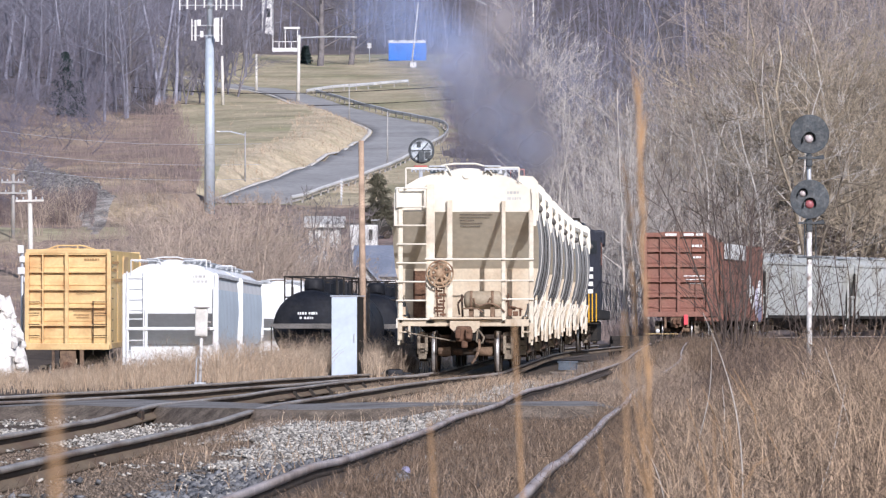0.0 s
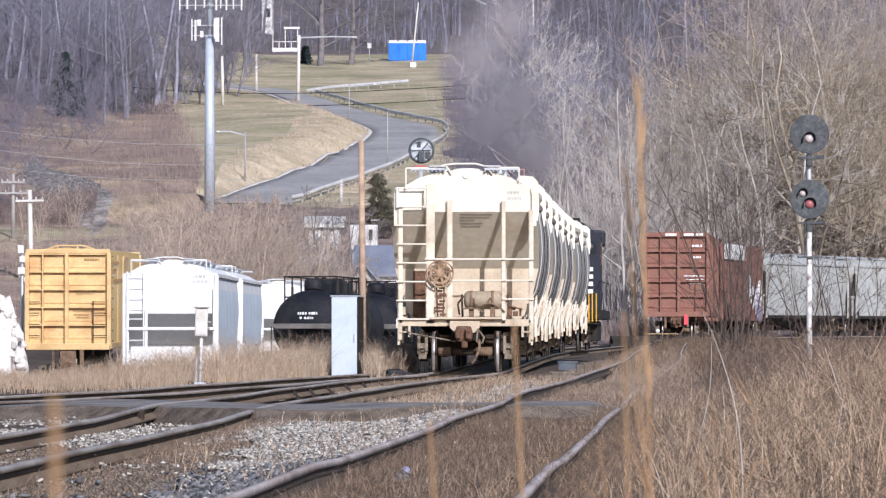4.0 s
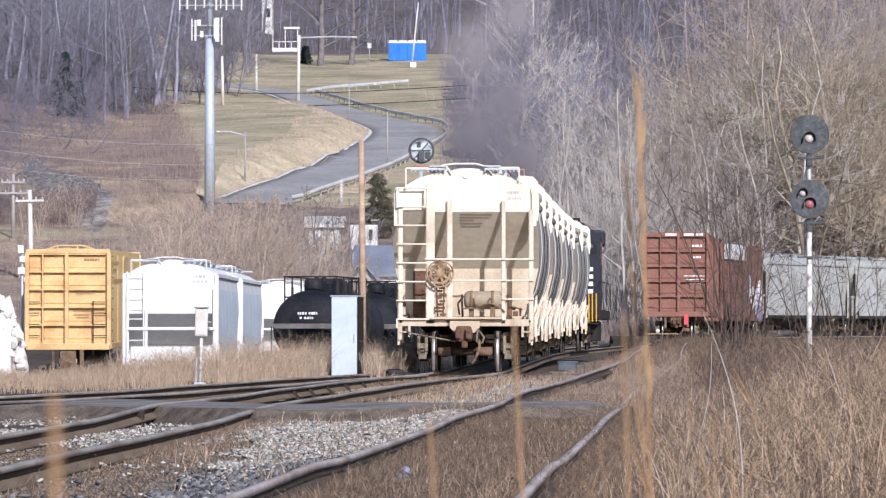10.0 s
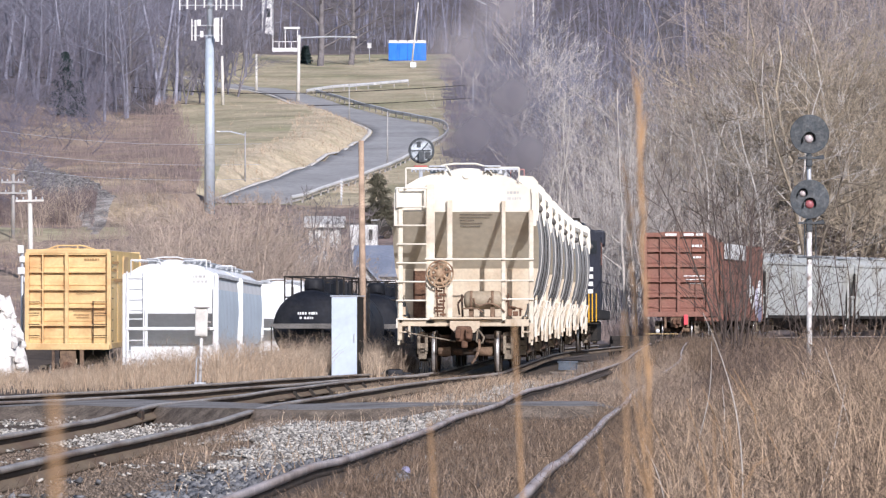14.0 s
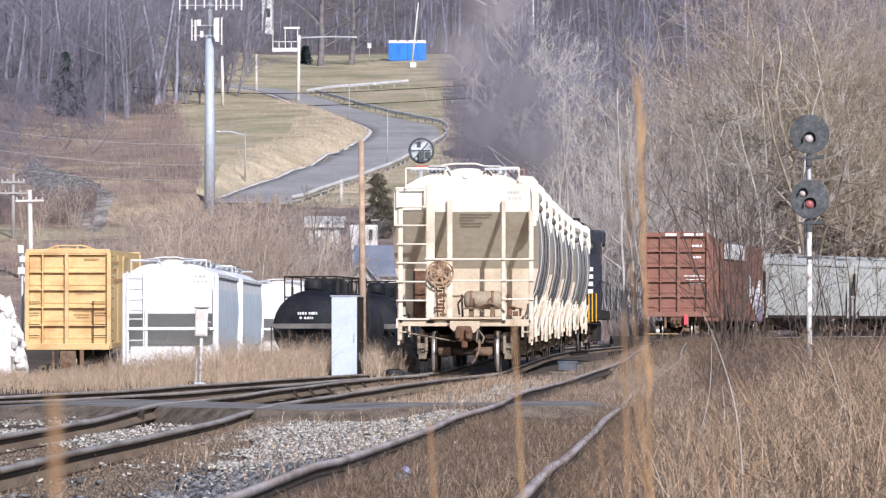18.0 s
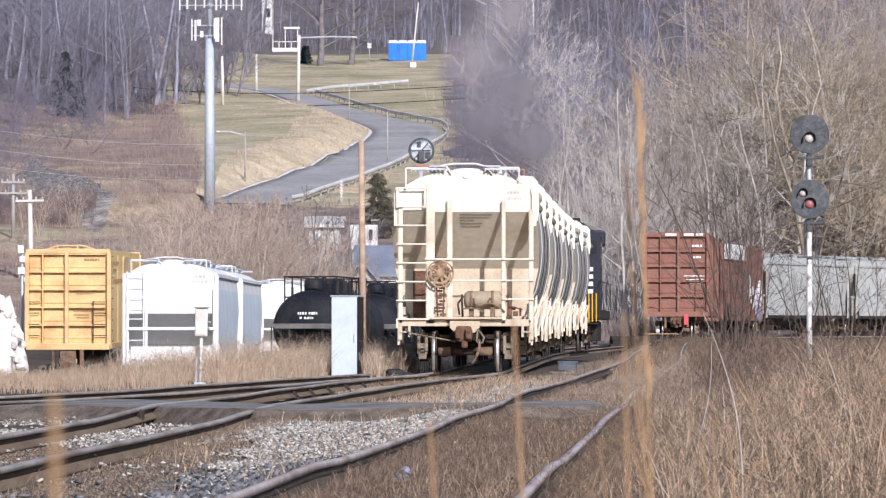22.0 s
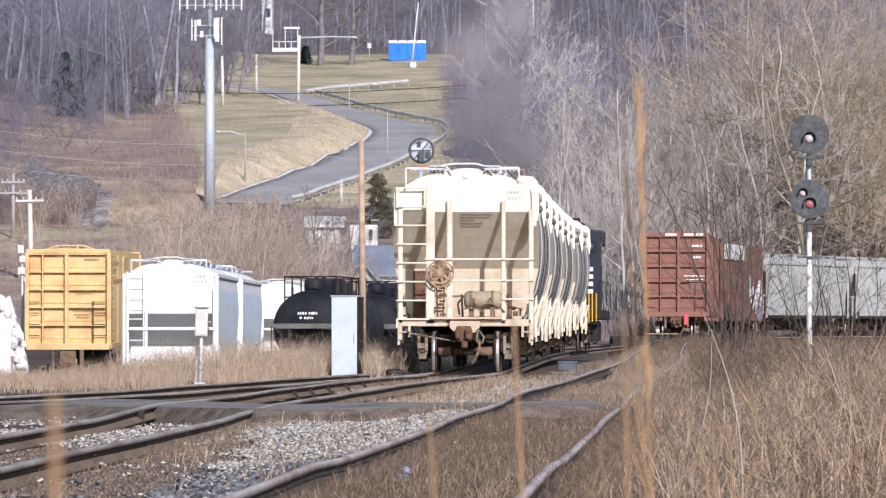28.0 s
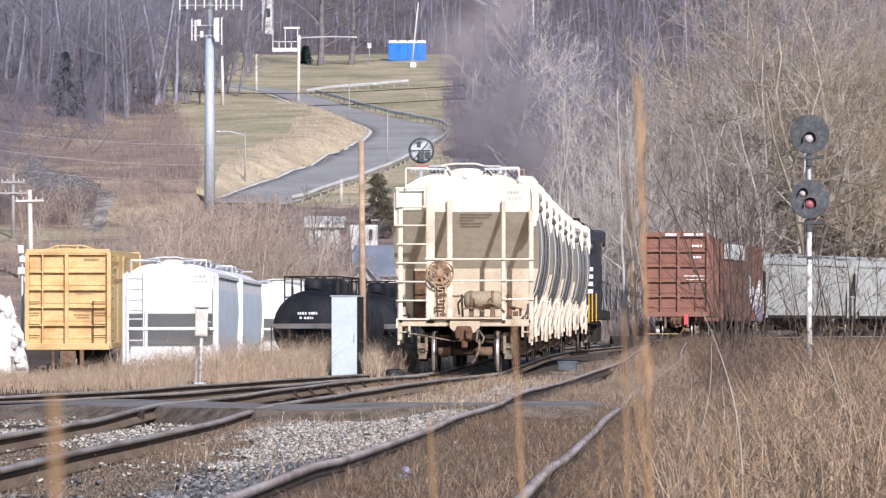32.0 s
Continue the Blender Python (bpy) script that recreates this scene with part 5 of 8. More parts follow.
for i, y in enumerate(YS):
    x0, x1 = float(along(TRACK_H, y)), float(along(TRACK_H, y + 16.6))
    if i == 0:
        x0 = 0.49
    m = pose(x0, y, (0.0, 0.04, 0.09, 0.15)[i], 0.17, 0, heading((x0, y), (x1, y + 16.6)))
    if i == 0:
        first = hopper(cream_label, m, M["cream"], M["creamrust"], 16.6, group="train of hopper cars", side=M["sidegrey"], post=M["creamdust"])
    else:
        c = copy_thing(first, m)
        tagged(c, "cream-white covered hopper car coupled in the standing train")
# stencilled data on the first car only
for k, w in enumerate((0.74, 0.66, 0.32, 0.5, 0.46)):
    z = 3.55 - k * 0.065
    stencil(first, -0.12, z, 0.135 + (3.62 - z) * 0.98, [(0.0, 0.0, w, 0.035)], M["print"])
stencil(first, 1.0, 4.02, 0.148, [(-0.05, 0.0, 0.26, 0.06), (-0.05, -0.13, 0.32, 0.06)], M["greypaint"])
x0, x1 = float(along(TRACK_H, 191.3)), float(along(TRACK_H, 208.5))
locomotive("dark blue and yellow diesel locomotive coupled behind the hopper cars", pose(x1 - 0.13, 208.8, 0.2, 0, 0, 180 + heading((x0 + 0.25, 191), (x1 - 0.3, 208.2))))

def ground_z(x, y):
    return float(land(x, y))

boxcar("faded yellow boxcar with ribbed end, standing in the yard", pose(-14.1, 204, -1.28, 0.45, 0, -0.5), M["yellow"], 17.5, 5.32, 1.72, (-1.5, -0.95, -0.05, 1.45), group="yard cars", rail=True, ribs=3, flank=M["litflank"])
white = hopper("white covered hopper car, sides tinted pale blue for skylight, among yard weeds", pose(-9.2, 183, -1.28, 0, 0, -0.45), M["white"], M["white"], 16.5, 2.8, 1.75, 1.9, group="yard cars", side=M["paleblue"], brake=False, seams=0, outline=STRAIGHT_SIDE)
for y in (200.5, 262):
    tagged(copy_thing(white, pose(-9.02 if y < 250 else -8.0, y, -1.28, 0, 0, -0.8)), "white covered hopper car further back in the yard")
tank_car("black tank car with platform railing, standing in the yard", pose(-5.42, 215.5, -1.28, 0, 0, -5.4), group="yard cars")
tagged(tank_car("black tank car with platform railing, standing in the yard", pose(-3.35, 236, -1.28, 0, 0, -6.5), group="yard cars", dome=3.5), "second black tank car behind the first in the yard")
boxcar("oxide-brown boxcar with ribbed end, behind bare brush", pose(11.5, 267, 0.5, 0, 0, -4.5), M["boxbrown"], 15.4, 5.3, 1.34, (-1.48, -0.8, 0.1, 1.45), group="siding cars")
brown = boxcar("dark brown boxcar with white roof edge and graffiti", pose(13.1, 284.4, 0.55, 0, 0, -11), M["boxbrown"], 15.4, 5.05, 1.1, group="siding cars")
ob = bpy.data.objects
stencil(ob["boxcar"], 0.62, 4.86, 0.06, [(0.0, 0.0, 0.55, 0.075)], M["printbrown"])
stencil(ob["boxcar"], 0.2, 3.7, 0.06, [(0.0, 0.0, 0.9, 0.03), (0.1, -0.1, 0.7, 0.03), (0.0, -0.75, 0.8, 0.04), (0.0, -0.9, 0.6, 0.04), (0.1, -1.0, 0.5, 0.04)], M["printbrown"])
stencil(ob["boxcar"], 1.2, 4.75, 1.62, [(0.0, 0.0, 3.2, 0.09), (0.0, -0.3, 2.0, 0.09), (0.2, -0.7, 5.0, 0.12)], M["printbrown"], "side")
stencil(ob["boxcar.001"], 0.35, 3.1, 0.06, [(0.0, 0.0, 1.0, 0.06), (0.1, -0.18, 0.9, 0.06), (0.3, -0.36, 0.6, 0.06)], M["printwhite"])
stencil(ob["boxcar.001"], 0.75, 4.55, 0.06, [(0.0, 0.0, 0.5, 0.12), (0.05, -0.55, 0.4, 0.1)], M["printwhite"])
for k in range(3):
    bm = bmesh.new()
    box(bm, (-0.55, 0.35, 0.95)[k], (0.0, 0.85, 1.3)[k], -0.1, -0.084, 5.1, 5.22)
    part("roof_patch", bm, M["printwhite"], ob["boxcar.001"], "white roof edge patch")
stencil(white, 0.75, 4.0, 0.148, [(0.0, 0.0, 0.45, 0.09), (0.0, -0.17, 0.5, 0.09)], M["greypaint"])
bm = bmesh.new()
box(bm, 0.36, 0.56, -0.42, -0.15, 0.72, 1.22, 0.04)
part("end_marker", bm, M["markerred"], ob["boxcar.001"], "bright red end-of-train marker")
# white piece placed for a bright spot below the car end
bm = bmesh.new()
lathe(bm, [(-0.38, 0.02), (-0.36, 0.09), (-0.30, 0.11), (-0.26, 0.03)], "y", (-0.92, 0, 0.42), 12)
part("end_lamp", bm, M["printwhite"], ob["boxcar.001"], "small white round piece for a bright spot")
bm = bmesh.new()
box(bm, -1.5, 0.12, -0.33, -0.29, 0.26, 0.295, 0.01)
part("cut_lever", bm, M["yellow"], ob["boxcar.001"], "thin yellow bar across the coupler")
bm = bmesh.new()
box(bm, 1.62, 1.66, 0.3, 8.5, 4.15, 4.95, 0.01)
part("roof_flash", bm, M["printwhite"], brown, "white-painted top corner")
for k, (a, b, z, h, mt) in enumerate(((9.0, 10.6, 2.0, 1.6, "printwhite"), (10.4, 12.0, 1.4, 1.6, "printwhite"), (12.0, 14.0, 1.2, 1.4, "graffiti"), (13.0, 15.0, 1.1, 1.0, "violet"), (13.2, 15.0, 1.8, 1.2, "printwhite"))):
    bm = bmesh.new()
    lathe(bm, [(1.61, 0.85 * (b - a) / 2), (1.65 + 0.004 * k, 0.8 * (b - a) / 2)], "x", (0, (a + b) / 2, z + h / 2), 9)
    part("graffiti", bm, M[mt], brown, "pale graffiti patch")
g1 = hopper("grey covered hopper car behind bare brush", pose(16.4, 300.9, 0.6, 0, 0, -20), M["siding"], M["black"], 16.9, 3.2, 2.3, 0.6, group="siding cars", brake=False, post=M["black"], outline=STRAIGHT_SIDE)
copy_thing(g1, pose(22.7, 317.7, 0.6, 0, 0, -27))
for pts, lab in (([(170, -14.2, -1.28), (204, -14.1, -1.28), (222, -13.95, -1.14), (240, -13.8, -1.0)], "yard track under the yellow boxcar"),
                 ([(165, -9.0, -1.28), (200, -9.2, -1.28), (240, -8.9, -1.28), (290, -7.8, -1.28)], "yard track under the white hopper cars"),
                 ([(180, -7.9, -1.28), (215, -5.3, -1.28), (260, -0.6, -1.28)], "yard track under the black tank cars")):
    track(pts, lab, (0, 0), "yard tracks")

# stack of old timbers between the tracks
ts = thing("timber_stack", "low stack of dark old railway ties on the ground", "timber stack", pose(8.15, 231, ground_z(8.15, 231), 0, 0, 4))
bm = bmesh.new()
box(bm, -0.95, 0.95, -0.11, 0.11, 0, 0.17, 0.012)
me = mesh_of("tie", bm, M["creosote"])
rnd = random.Random(5)
for k in range(20):
    part("tie", me, None, ts, m=pose(rnd.uniform(-0.08, 0.08), (k % 4) * 0.25, 0.17 * (k // 4), 0, 0, rnd.uniform(-2, 2)))

# ---- signals, poles and cabinets by the tracks ----
def signal_head(parent, x, y, z, r, lenses):
    bm = bmesh.new()
    lathe(bm, [(y, r * 0.9), (y - 0.02, r), (y - 0.03, r), (y - 0.035, r * 0.97)], "y", (x, 0, z), 36)
    head = part("signal_target", bm, M["signalblack"], parent, "round weathered black signal target")
    bm = bmesh.new()
    lathe(bm, [(y + 0.01, 0.16), (y + 0.3, 0.16), (y + 0.36, 0.1)], "y", (x, 0, z), 18)
    part("lamp_case", bm, M["signalblack"], head)
    for dx, dz, lr, mt, lab in lenses:
        bm = bmesh.new()
        n = 14
        for i in range(n):
            a0, a1 = math.pi * (-0.15 + 1.3 * i / n), math.pi * (-0.15 + 1.3 * (i + 1) / n)
            p = [(x + dx + math.cos(a) * lr * 1.4, z + dz + math.sin(a) * lr * 1.4) for a in (a0, a1)]
            vs = [bm.verts.new(q) for q in ((p[0][0], y - 0.03, p[0][1]), (p[1][0], y - 0.03, p[1][1]), (p[1][0], y - 0.15, p[1][1]), (p[0][0], y - 0.15, p[0][1]))]
            bm.faces.new(vs)
        bmesh.ops.solidify(bm, geom=bm.faces, thickness=0.008)
        part("hood", bm, M["signalblack"], head)
        bm = bmesh.new()
        lathe(bm, [(y - 0.03, lr), (y - 0.05, lr * 0.97), (y - 0.075, lr * 0.6), (y - 0.085, lr * 0.05)], "y", (x + dx, 0, z + dz), 18)
        part("lens", bm, mt, head, lab)
    return head


def mast_signal():
    x, y = 6.82, 101.0
    z0 = ground_z(x, y)
    s = thing("railway_signal", "two-headed railway signal on a silver mast among weeds", "railway signal", pose(x, y, z0))
    bm = bmesh.new()
    tube(bm, (0, 0, 0), (0, 0, 3.05 - z0), 0.054, 0.05, 12)
    part("mast", bm, M["silver"], s, "silver mast with flaking paint")
    bm = bmesh.new()
    tube(bm, (0, 0, 3.0 - z0), (0, 0.12, 4.75 - z0), 0.045, 0.045, 10)
    part("upper_mast", bm, M["galv"], s)
    bm = bmesh.new()
    box(bm, -0.22, 0.22, -0.2, 0.2, -0.1, 0.35, 0.03)
    part("base", bm, M["galv"], s)
    signal_head(s, 0.0, -0.1, 4.6 - z0, 0.365, [(-0.01, -0.08, 0.085, M["lens"], "pale lens with a reddish tint")])
    signal_head(s, 0.0, -0.1, 3.39 - z0, 0.365, [(-0.13, 0.11, 0.065, M["lens"], "clear lens"), (0.0, -0.09, 0.085, M["lensred"], "red lens")])
    for z in (4.16, 2.95):
        bm = bmesh.new()
        box(bm, -0.2, 0.28, -0.1, 0.14, z - z0 - 0.02, z - z0 + 0.02, 0.005)
        box(bm, -0.055, 0.055, -0.08, 0.10, z - z0 - 0.16, z - z0 + 0.06, 0.02)
        tube(bm, (0.12, -0.05, z - z0), (0.27, -0.05, z - z0 + 0.03), 0.03, seg=8)
        part("bracket", bm, M["signalblack"], s)
    bm = bmesh.new()
    box(bm, -0.22, 0.22, -0.1, 0.1, 2.3 - z0, 2.33 - z0)
    tube(bm, (-0.09, -0.05, 2.3 - z0), (-0.09, -0.05, 3.0 - z0), 0.012, seg=5)
    tube(bm, (0.12, -0.05, 2.3 - z0), (0.12, -0.05, 2.95 - z0), 0.012, seg=5)
    part("step_bracket", bm, M["signalblack"], s)
    return s


mast_signal()

z0 = ground_z(-0.65, 166)
s = thing("railway_signal", "round signal head on a mast behind the hopper car", "railway signal", pose(-0.68, 166, z0))
bm = bmesh.new()
tube(bm, (0, 0, 0), (0, 0, 5.9 - z0), 0.06, seg=10)
part("mast", bm, M["galv"], s)
bm = bmesh.new()
lathe(bm, [(0.0, 0.39), (-0.03, 0.40), (-0.05, 0.38)], "y", (0.02, 0, 6.45 - z0), 32)
rim = part("signal_target", bm, M["signalblack"], s, "round dark-rimmed signal target")
bm = bmesh.new()
lathe(bm, [(-0.052, 0.33), (-0.06, 0.33), (-0.065, 0.31)], "y", (0.02, 0, 6.45 - z0), 28)
part("back_plate", bm, M["signalback"], rim, "weathered pale grey plate")
bm = bmesh.new()
box(bm, -0.07, 0.11, -0.2, -0.06, 6.08 - z0, 6.42 - z0, 0.02)
part("lamp_case", bm, M["signalblack"], rim)
bm = bmesh.new()
box(bm, -0.3, 0.3, -0.09, -0.06, 6.43 - z0, 6.47 - z0, 0.005)
box(bm, 0.14, 0.3, -0.1, -0.06, 6.2 - z0, 6.4 - z0, 0.01)
box(bm, -0.12, 0.0, -0.1, -0.06, 6.55 - z0, 6.72 - z0, 0.01)
tube(bm, (-0.2, -0.08, 6.2 - z0), (0.22, -0.08, 6.68 - z0), 0.018, seg=6)
part("lamp_bracket", bm, M["signalblack"], rim)
bm = bmesh.new()
box(bm, -0.2, 0.2, -0.1, 0.1, 5.93 - z0, 6.0 - z0, 0.02)
part("bracket", bm, M["redpaint"], s, "faded red bracket")

# pale-blue relay cabinet; its body is black so the side looks shaded
c = thing("relay_cabinet", "tall pale blue steel relay cabinet beside the track", "cabinet", pose(-2.22, 122.5, -0.22, 0, 0, -14))
bm = bmesh.new()
box(bm, -0.30, 0.30, 0, 0.55, 0.0, 1.92, 0.012)
part("body", bm, M["black"], c, "body coloured dark to look shaded")
bm = bmesh.new()
box(bm, -0.30, 0.29, -0.03, -0.002, 0.02, 1.93, 0.008)
door = part("door", bm, M["cabinet"], c, "pale blue door")
bm = bmesh.new()
box(bm, 0.22, 0.25, -0.06, -0.03, 0.9, 1.1, 0.008)
part("handle", bm, M["galv"], door)
bm = bmesh.new()
box(bm, -0.33, 0.32, -0.05, 0.58, 1.93, 1.96, 0.008)
part("roof", bm, M["galv"], c)

# switch box on a post
c = thing("control_box", "white steel control box on a slim post among weeds", "control box", pose(-5.15, 115.0, ground_z(-5.15, 115), 0, 1.5, 0))
bm = bmesh.new()
tube(bm, (0, 0, 0), (0, 0, 1.1), 0.034, seg=8)
part("post", bm, M["silver"], c)
bm = bmesh.new()
box(bm, -0.14, 0.13, -0.1, 0.1, 1.02, 1.62, 0.02)
b = part("box", bm, M["boxgrey"], c)
bm = bmesh.new()
box(bm, -0.12, 0.11, -0.12, -0.1, 1.05, 1.58, 0.01)
part("door", bm, M["boxgrey"], b)
bm = bmesh.new()
box(bm, -0.17, 0.16, -0.14, 0.12, 1.62, 1.65, 0.008)
part("roof", bm, M["railpost"], b)
bm = bmesh.new()
tube(bm, (0.13, -0.02, 1.32), (0.2, -0.02, 1.32), 0.03, seg=8)
tube(bm, (0.13, -0.02, 1.18), (0.18, -0.02, 1.18), 0.035, seg=8)
part("conduit_fitting", bm, M["railpost"], b)
bm = bmesh.new()
tube(bm, (-0.09, 0, 0.02), (-0.09, 0, 0.55), 0.015, seg=6)
tube(bm, (-0.09, 0, 0.55), (0, 0, 0.6), 0.015, seg=6)
box(bm, -0.12, 0.12, -0.1, 0.1, 0, 0.05)
part("conduit", bm, M["galv"], c)

# switch machine
c = thing("switch_machine", "low black switch machine beside the rail", "switch machine", pose(-1.2, 121.8, -0.16, 0, 0, 6))
bm = bmesh.new()
box(bm, -0.08, 0.30, -0.25, 0.25, 0.02, 0.24, 0.08)
box(bm, 0.26, 0.50, -0.2, 0.2, 0.02, 0.17, 0.06)
part("housing", bm, M["tankblack"], c, "blue-black steel housing")
bm = bmesh.new()
lathe(bm, [(-0.1, 0.03), (-0.08, 0.09), (0.18, 0.09), (0.22, 0.03)], "x", (-0.26, -0.05, 0.13), 14)
part("motor", bm, M["tankblack"], c)
bm = bmesh.new()
box(bm, -0.5, -0.38, -0.12, 0.12, 0.03, 0.16, 0.04)
tube(bm, (-0.44, 0, 0.14), (-0.34, 0, 0.22), 0.03, seg=8)
part("crank_cover", bm, M["truckdirt"], c)
bm = bmesh.new()
box(bm, -0.5, 0.5, -0.3, 0.3, -0.08, 0.03, 0.01)
part("timber", bm, M["tie"], c)


bm = bmesh.new()
bmesh.ops.create_icosphere(bm, subdivisions=3, radius=0.036)
tagged(part("ball", bm, M["violet"], m=pose(-0.27, 39.3, ground_z(-0.27, 39.3) + 0.06)), "small violet plastic ball lying in the dead grass", "ball")
c = thing("junction_block", "small dark iron block with two round holes beside the rail", "track fitting", pose(-3.9, 69.0, -0.24))
bm = bmesh.new()
box(bm, -0.085, 0.085, -0.08, 0.4, -0.08, 0.165, 0.02)
part("block", bm, M["truckdirt"], c)
for q in (-0.05, 0.05):
    bm = bmesh.new()
    tube(bm, (q * 0.9, -0.09, 0.1), (q * 0.9, -0.06, 0.1), 0.03, seg=12)
    part("hole", bm, M["black"], c)
b = thing("concrete_box", "low blue-grey concrete box beside the track", "concrete box", pose(3.62, 158, ground_z(3.62, 158) - 0.02, 0, 0, -5))
bm = bmesh.new()
box(bm, -0.26, 0.26, 0, 0.5, 0, 0.24, 0.015)
part("body", bm, M["bluegrey"], b)
bm = bmesh.new()
box(bm, -0.29, 0.29, -0.03, 0.53, 0.24, 0.28, 0.01)
part("lid", bm, M["bluegrey"], b)
# dark box added where the ballast lies in shadow
b = thing("equipment_box", "low dark box added for shadowed ballast beside the boxcar", "equipment box", pose(9.1, 263, ground_z(9.1, 263), 0, 0, -3))
bm = bmesh.new()
box(bm, -0.8, 0.8, -0.4, 0.4, -0.05, 0.5, 0.03)
part("body", bm, M["black"], b)
bm = bmesh.new()
box(bm, -0.84, 0.84, -0.44, 0.44, 0.5, 0.55, 0.01)
part("lid", bm, M["truckdirt"], b)


def wire_pole(x, y, height, r, label, material, arms=(), lean=0.0, name="utility_pole", lamp=None):
    z = ground_z(x, y)
    p = thing(name, label, "pole" if not lamp else "street lamp", pose(x, y, z - 0.3, 0, lean, 0))
    bm = bmesh.new()
    tube(bm, (0, 0, 0), (0, 0, height + 0.3), r, r * 0.75, 10)
    part("pole", bm, material, p)
    for dz, w in arms:
        bm = bmesh.new()
        box(bm, -w, w, -r - 0.12, -r, height - dz, height - dz + 0.14, 0.01)
        arm = part("crossarm", bm, material, p)
        for k in (-0.9, -0.45, 0.45, 0.9):
            bm = bmesh.new()
            lathe(bm, [(height - dz + 0.14, 0.04), (height - dz + 0.2, 0.06), (height - dz + 0.28, 0.05), (height - dz + 0.32, 0.02)], "z", (k * w, -r - 0.06, 0), 8)
            part("insulator", bm, M["galv"], arm)
    if lamp:
        dx, dz = lamp
        bm = bmesh.new()
        ra = min(0.09, r * 0.8)
        tube(bm, (0, 0, height), (dx * 0.6, 0, height + dz), ra, seg=6)
        tube(bm, (dx * 0.6, 0, height + dz), (dx, 0, height + dz), ra, seg=6)
        part("arm", bm, M["galv"], p)
        bm = bmesh.new()
        box(bm, min(dx, dx * 1.12), max(dx, dx * 1.12), -0.12, 0.12, height + dz - 0.06, height + dz + 0.07, 0.03)
        part("lamp_head", bm, M["housewhite"], p)
    return p


wire_pole(-2.70, 185, 8.5, 0.125, "weathered brown wooden pole beside the tank cars", M["wood"], lean=-0.6)


# ---- cell tower, hill poles, buildings ----
def cell_tower(x, y):
    z = ground_z(x, y)
    t = thing("cell_tower", "pale blue steel monopole tower with white antenna panels", "cell tower", pose(x, y, z - 0.3))
    top = 37 - z
    bm = bmesh.new()
    tube(bm, (0, 0, 0), (0, 0, 24.6 - z), 0.44, 0.34, 20)
    tube(bm, (0, 0, 24.6 - z), (0, 0, top), 0.24, 0.18, 14)
    part("mast", bm, M["poleblue"], t)
    lower = ((-1.38, 0.05, 0.0, 1.7), (-1.1, 0.08, -0.05, 1.65), (-0.82, 0.15, 0.55, 0.5), (-0.6, 0.13, -0.35, 0.5), (0.4, 0.06, 0.1, 1.6), (0.62, 0.16, 0.0, 1.9), (0.98, 0.05, -0.1, 2.2))
    upper = ((-2.35, 0.05, 0.0, 1.3), (-1.75, 0.07, 0.05, 1.2), (-1.1, 0.05, 0.0, 1.3), (-0.4, 0.06, 0.1, 1.1), (0.55, 0.07, 0.0, 1.3), (0.9, 0.05, 0.1, 1.2), (1.35, 0.07, 0.0, 1.3), (1.9, 0.05, 0.05, 1.2), (2.55, 0.06, 0.0, 1.3))
    for zc, x0, x1, bars, panels in ((25.05 - z, -1.45, 1.05, (-0.45, 0.35), lower), (27.25 - z, -2.45, 2.65, (-0.25, 0.3), upper)):
        for s in bars:
            bm = bmesh.new()
            tube(bm, (x0, -0.6, zc + s), (x1, -0.6, zc + s), 0.045, seg=6)
            bar = part("antenna_bar", bm, M["galv"], t)
            bm = bmesh.new()
            tube(bm, (0, -0.6, zc + s), (0, -0.2, zc + s), 0.06, seg=6)
            part("bracket", bm, M["galv"], bar)
        for x, w, dz, h in panels:
            bm = bmesh.new()
            box(bm, x - w, x + w, -0.85, -0.66, zc + dz - h / 2, zc + dz + h / 2, 0.03)
            part("antenna_panel", bm, M["housewhite"], t, "white antenna panel")
    return t


cell_tower(-18.5, 430)
wire_pole(-16.8, 628, 7.7, 0.22, "bleached utility pole with a long street lamp arm", M["palewood"], lean=1.0, name="street_lamp", lamp=(6.0, 0.2))
wire_pole(-22.55, 655, 4.5, 0.18, "short bleached pole beside the hill road", M["palewood"])
wire_pole(-23.85, 588, 5.3, 0.18, "bleached leaning pole on the grassy hill", M["palewood"], lean=-1.2)
wire_pole(-17.0, 466, 4.3, 0.08, "slim street lamp with a curved arm", M["lamppost"], name="street_lamp", lamp=(-2.2, 0.3))
wire_pole(-5.0, 489, 5.4, 0.08, "slim grey road lamp post", M["lamppost"])
wire_pole(-9.95, 575, 4.0, 0.07, "slim grey road lamp post", M["lamppost"], name="street_lamp", lamp=(2.6, 0.3))
wire_pole(-4.3, 742, 8.6, 0.13, "leaning pale utility pole beside the blue cabins", M["palewood"], lean=6)
wire_pole(3.2, 580, 5.4, 0.16, "grey utility pole at the wood's edge", M["barkgrey"])
wire_pole(5.6, 700, 9.5, 0.11, "street lamp at the wood's edge", M["barkgrey"], name="street_lamp", lamp=(-3.0, 0.9))
wire_pole(12.4, 745, 9.0, 0.12, "street lamp with a long pale arm", M["palewood"], name="street_lamp", lamp=(-5.0, 1.2))
wire_pole(-31.7, 400, 12.5 - ground_z(-31.7, 400), 0.16, "grey utility pole with two crossarms", M["lamppost"], arms=((0.4, 0.9), (1.2, 1.2)))
wire_pole(-27.7, 365, 10.4 - ground_z(-27.7, 365), 0.19, "white utility pole with one crossarm", M["palewood"], arms=((0.5, 0.95),), lean=-1.0)
fp = thing("marker_post", "slim post wound with white tape by the guardrail", "marker post", pose(-8.25, 440, ground_z(-8.25, 440)))
bm = bmesh.new()
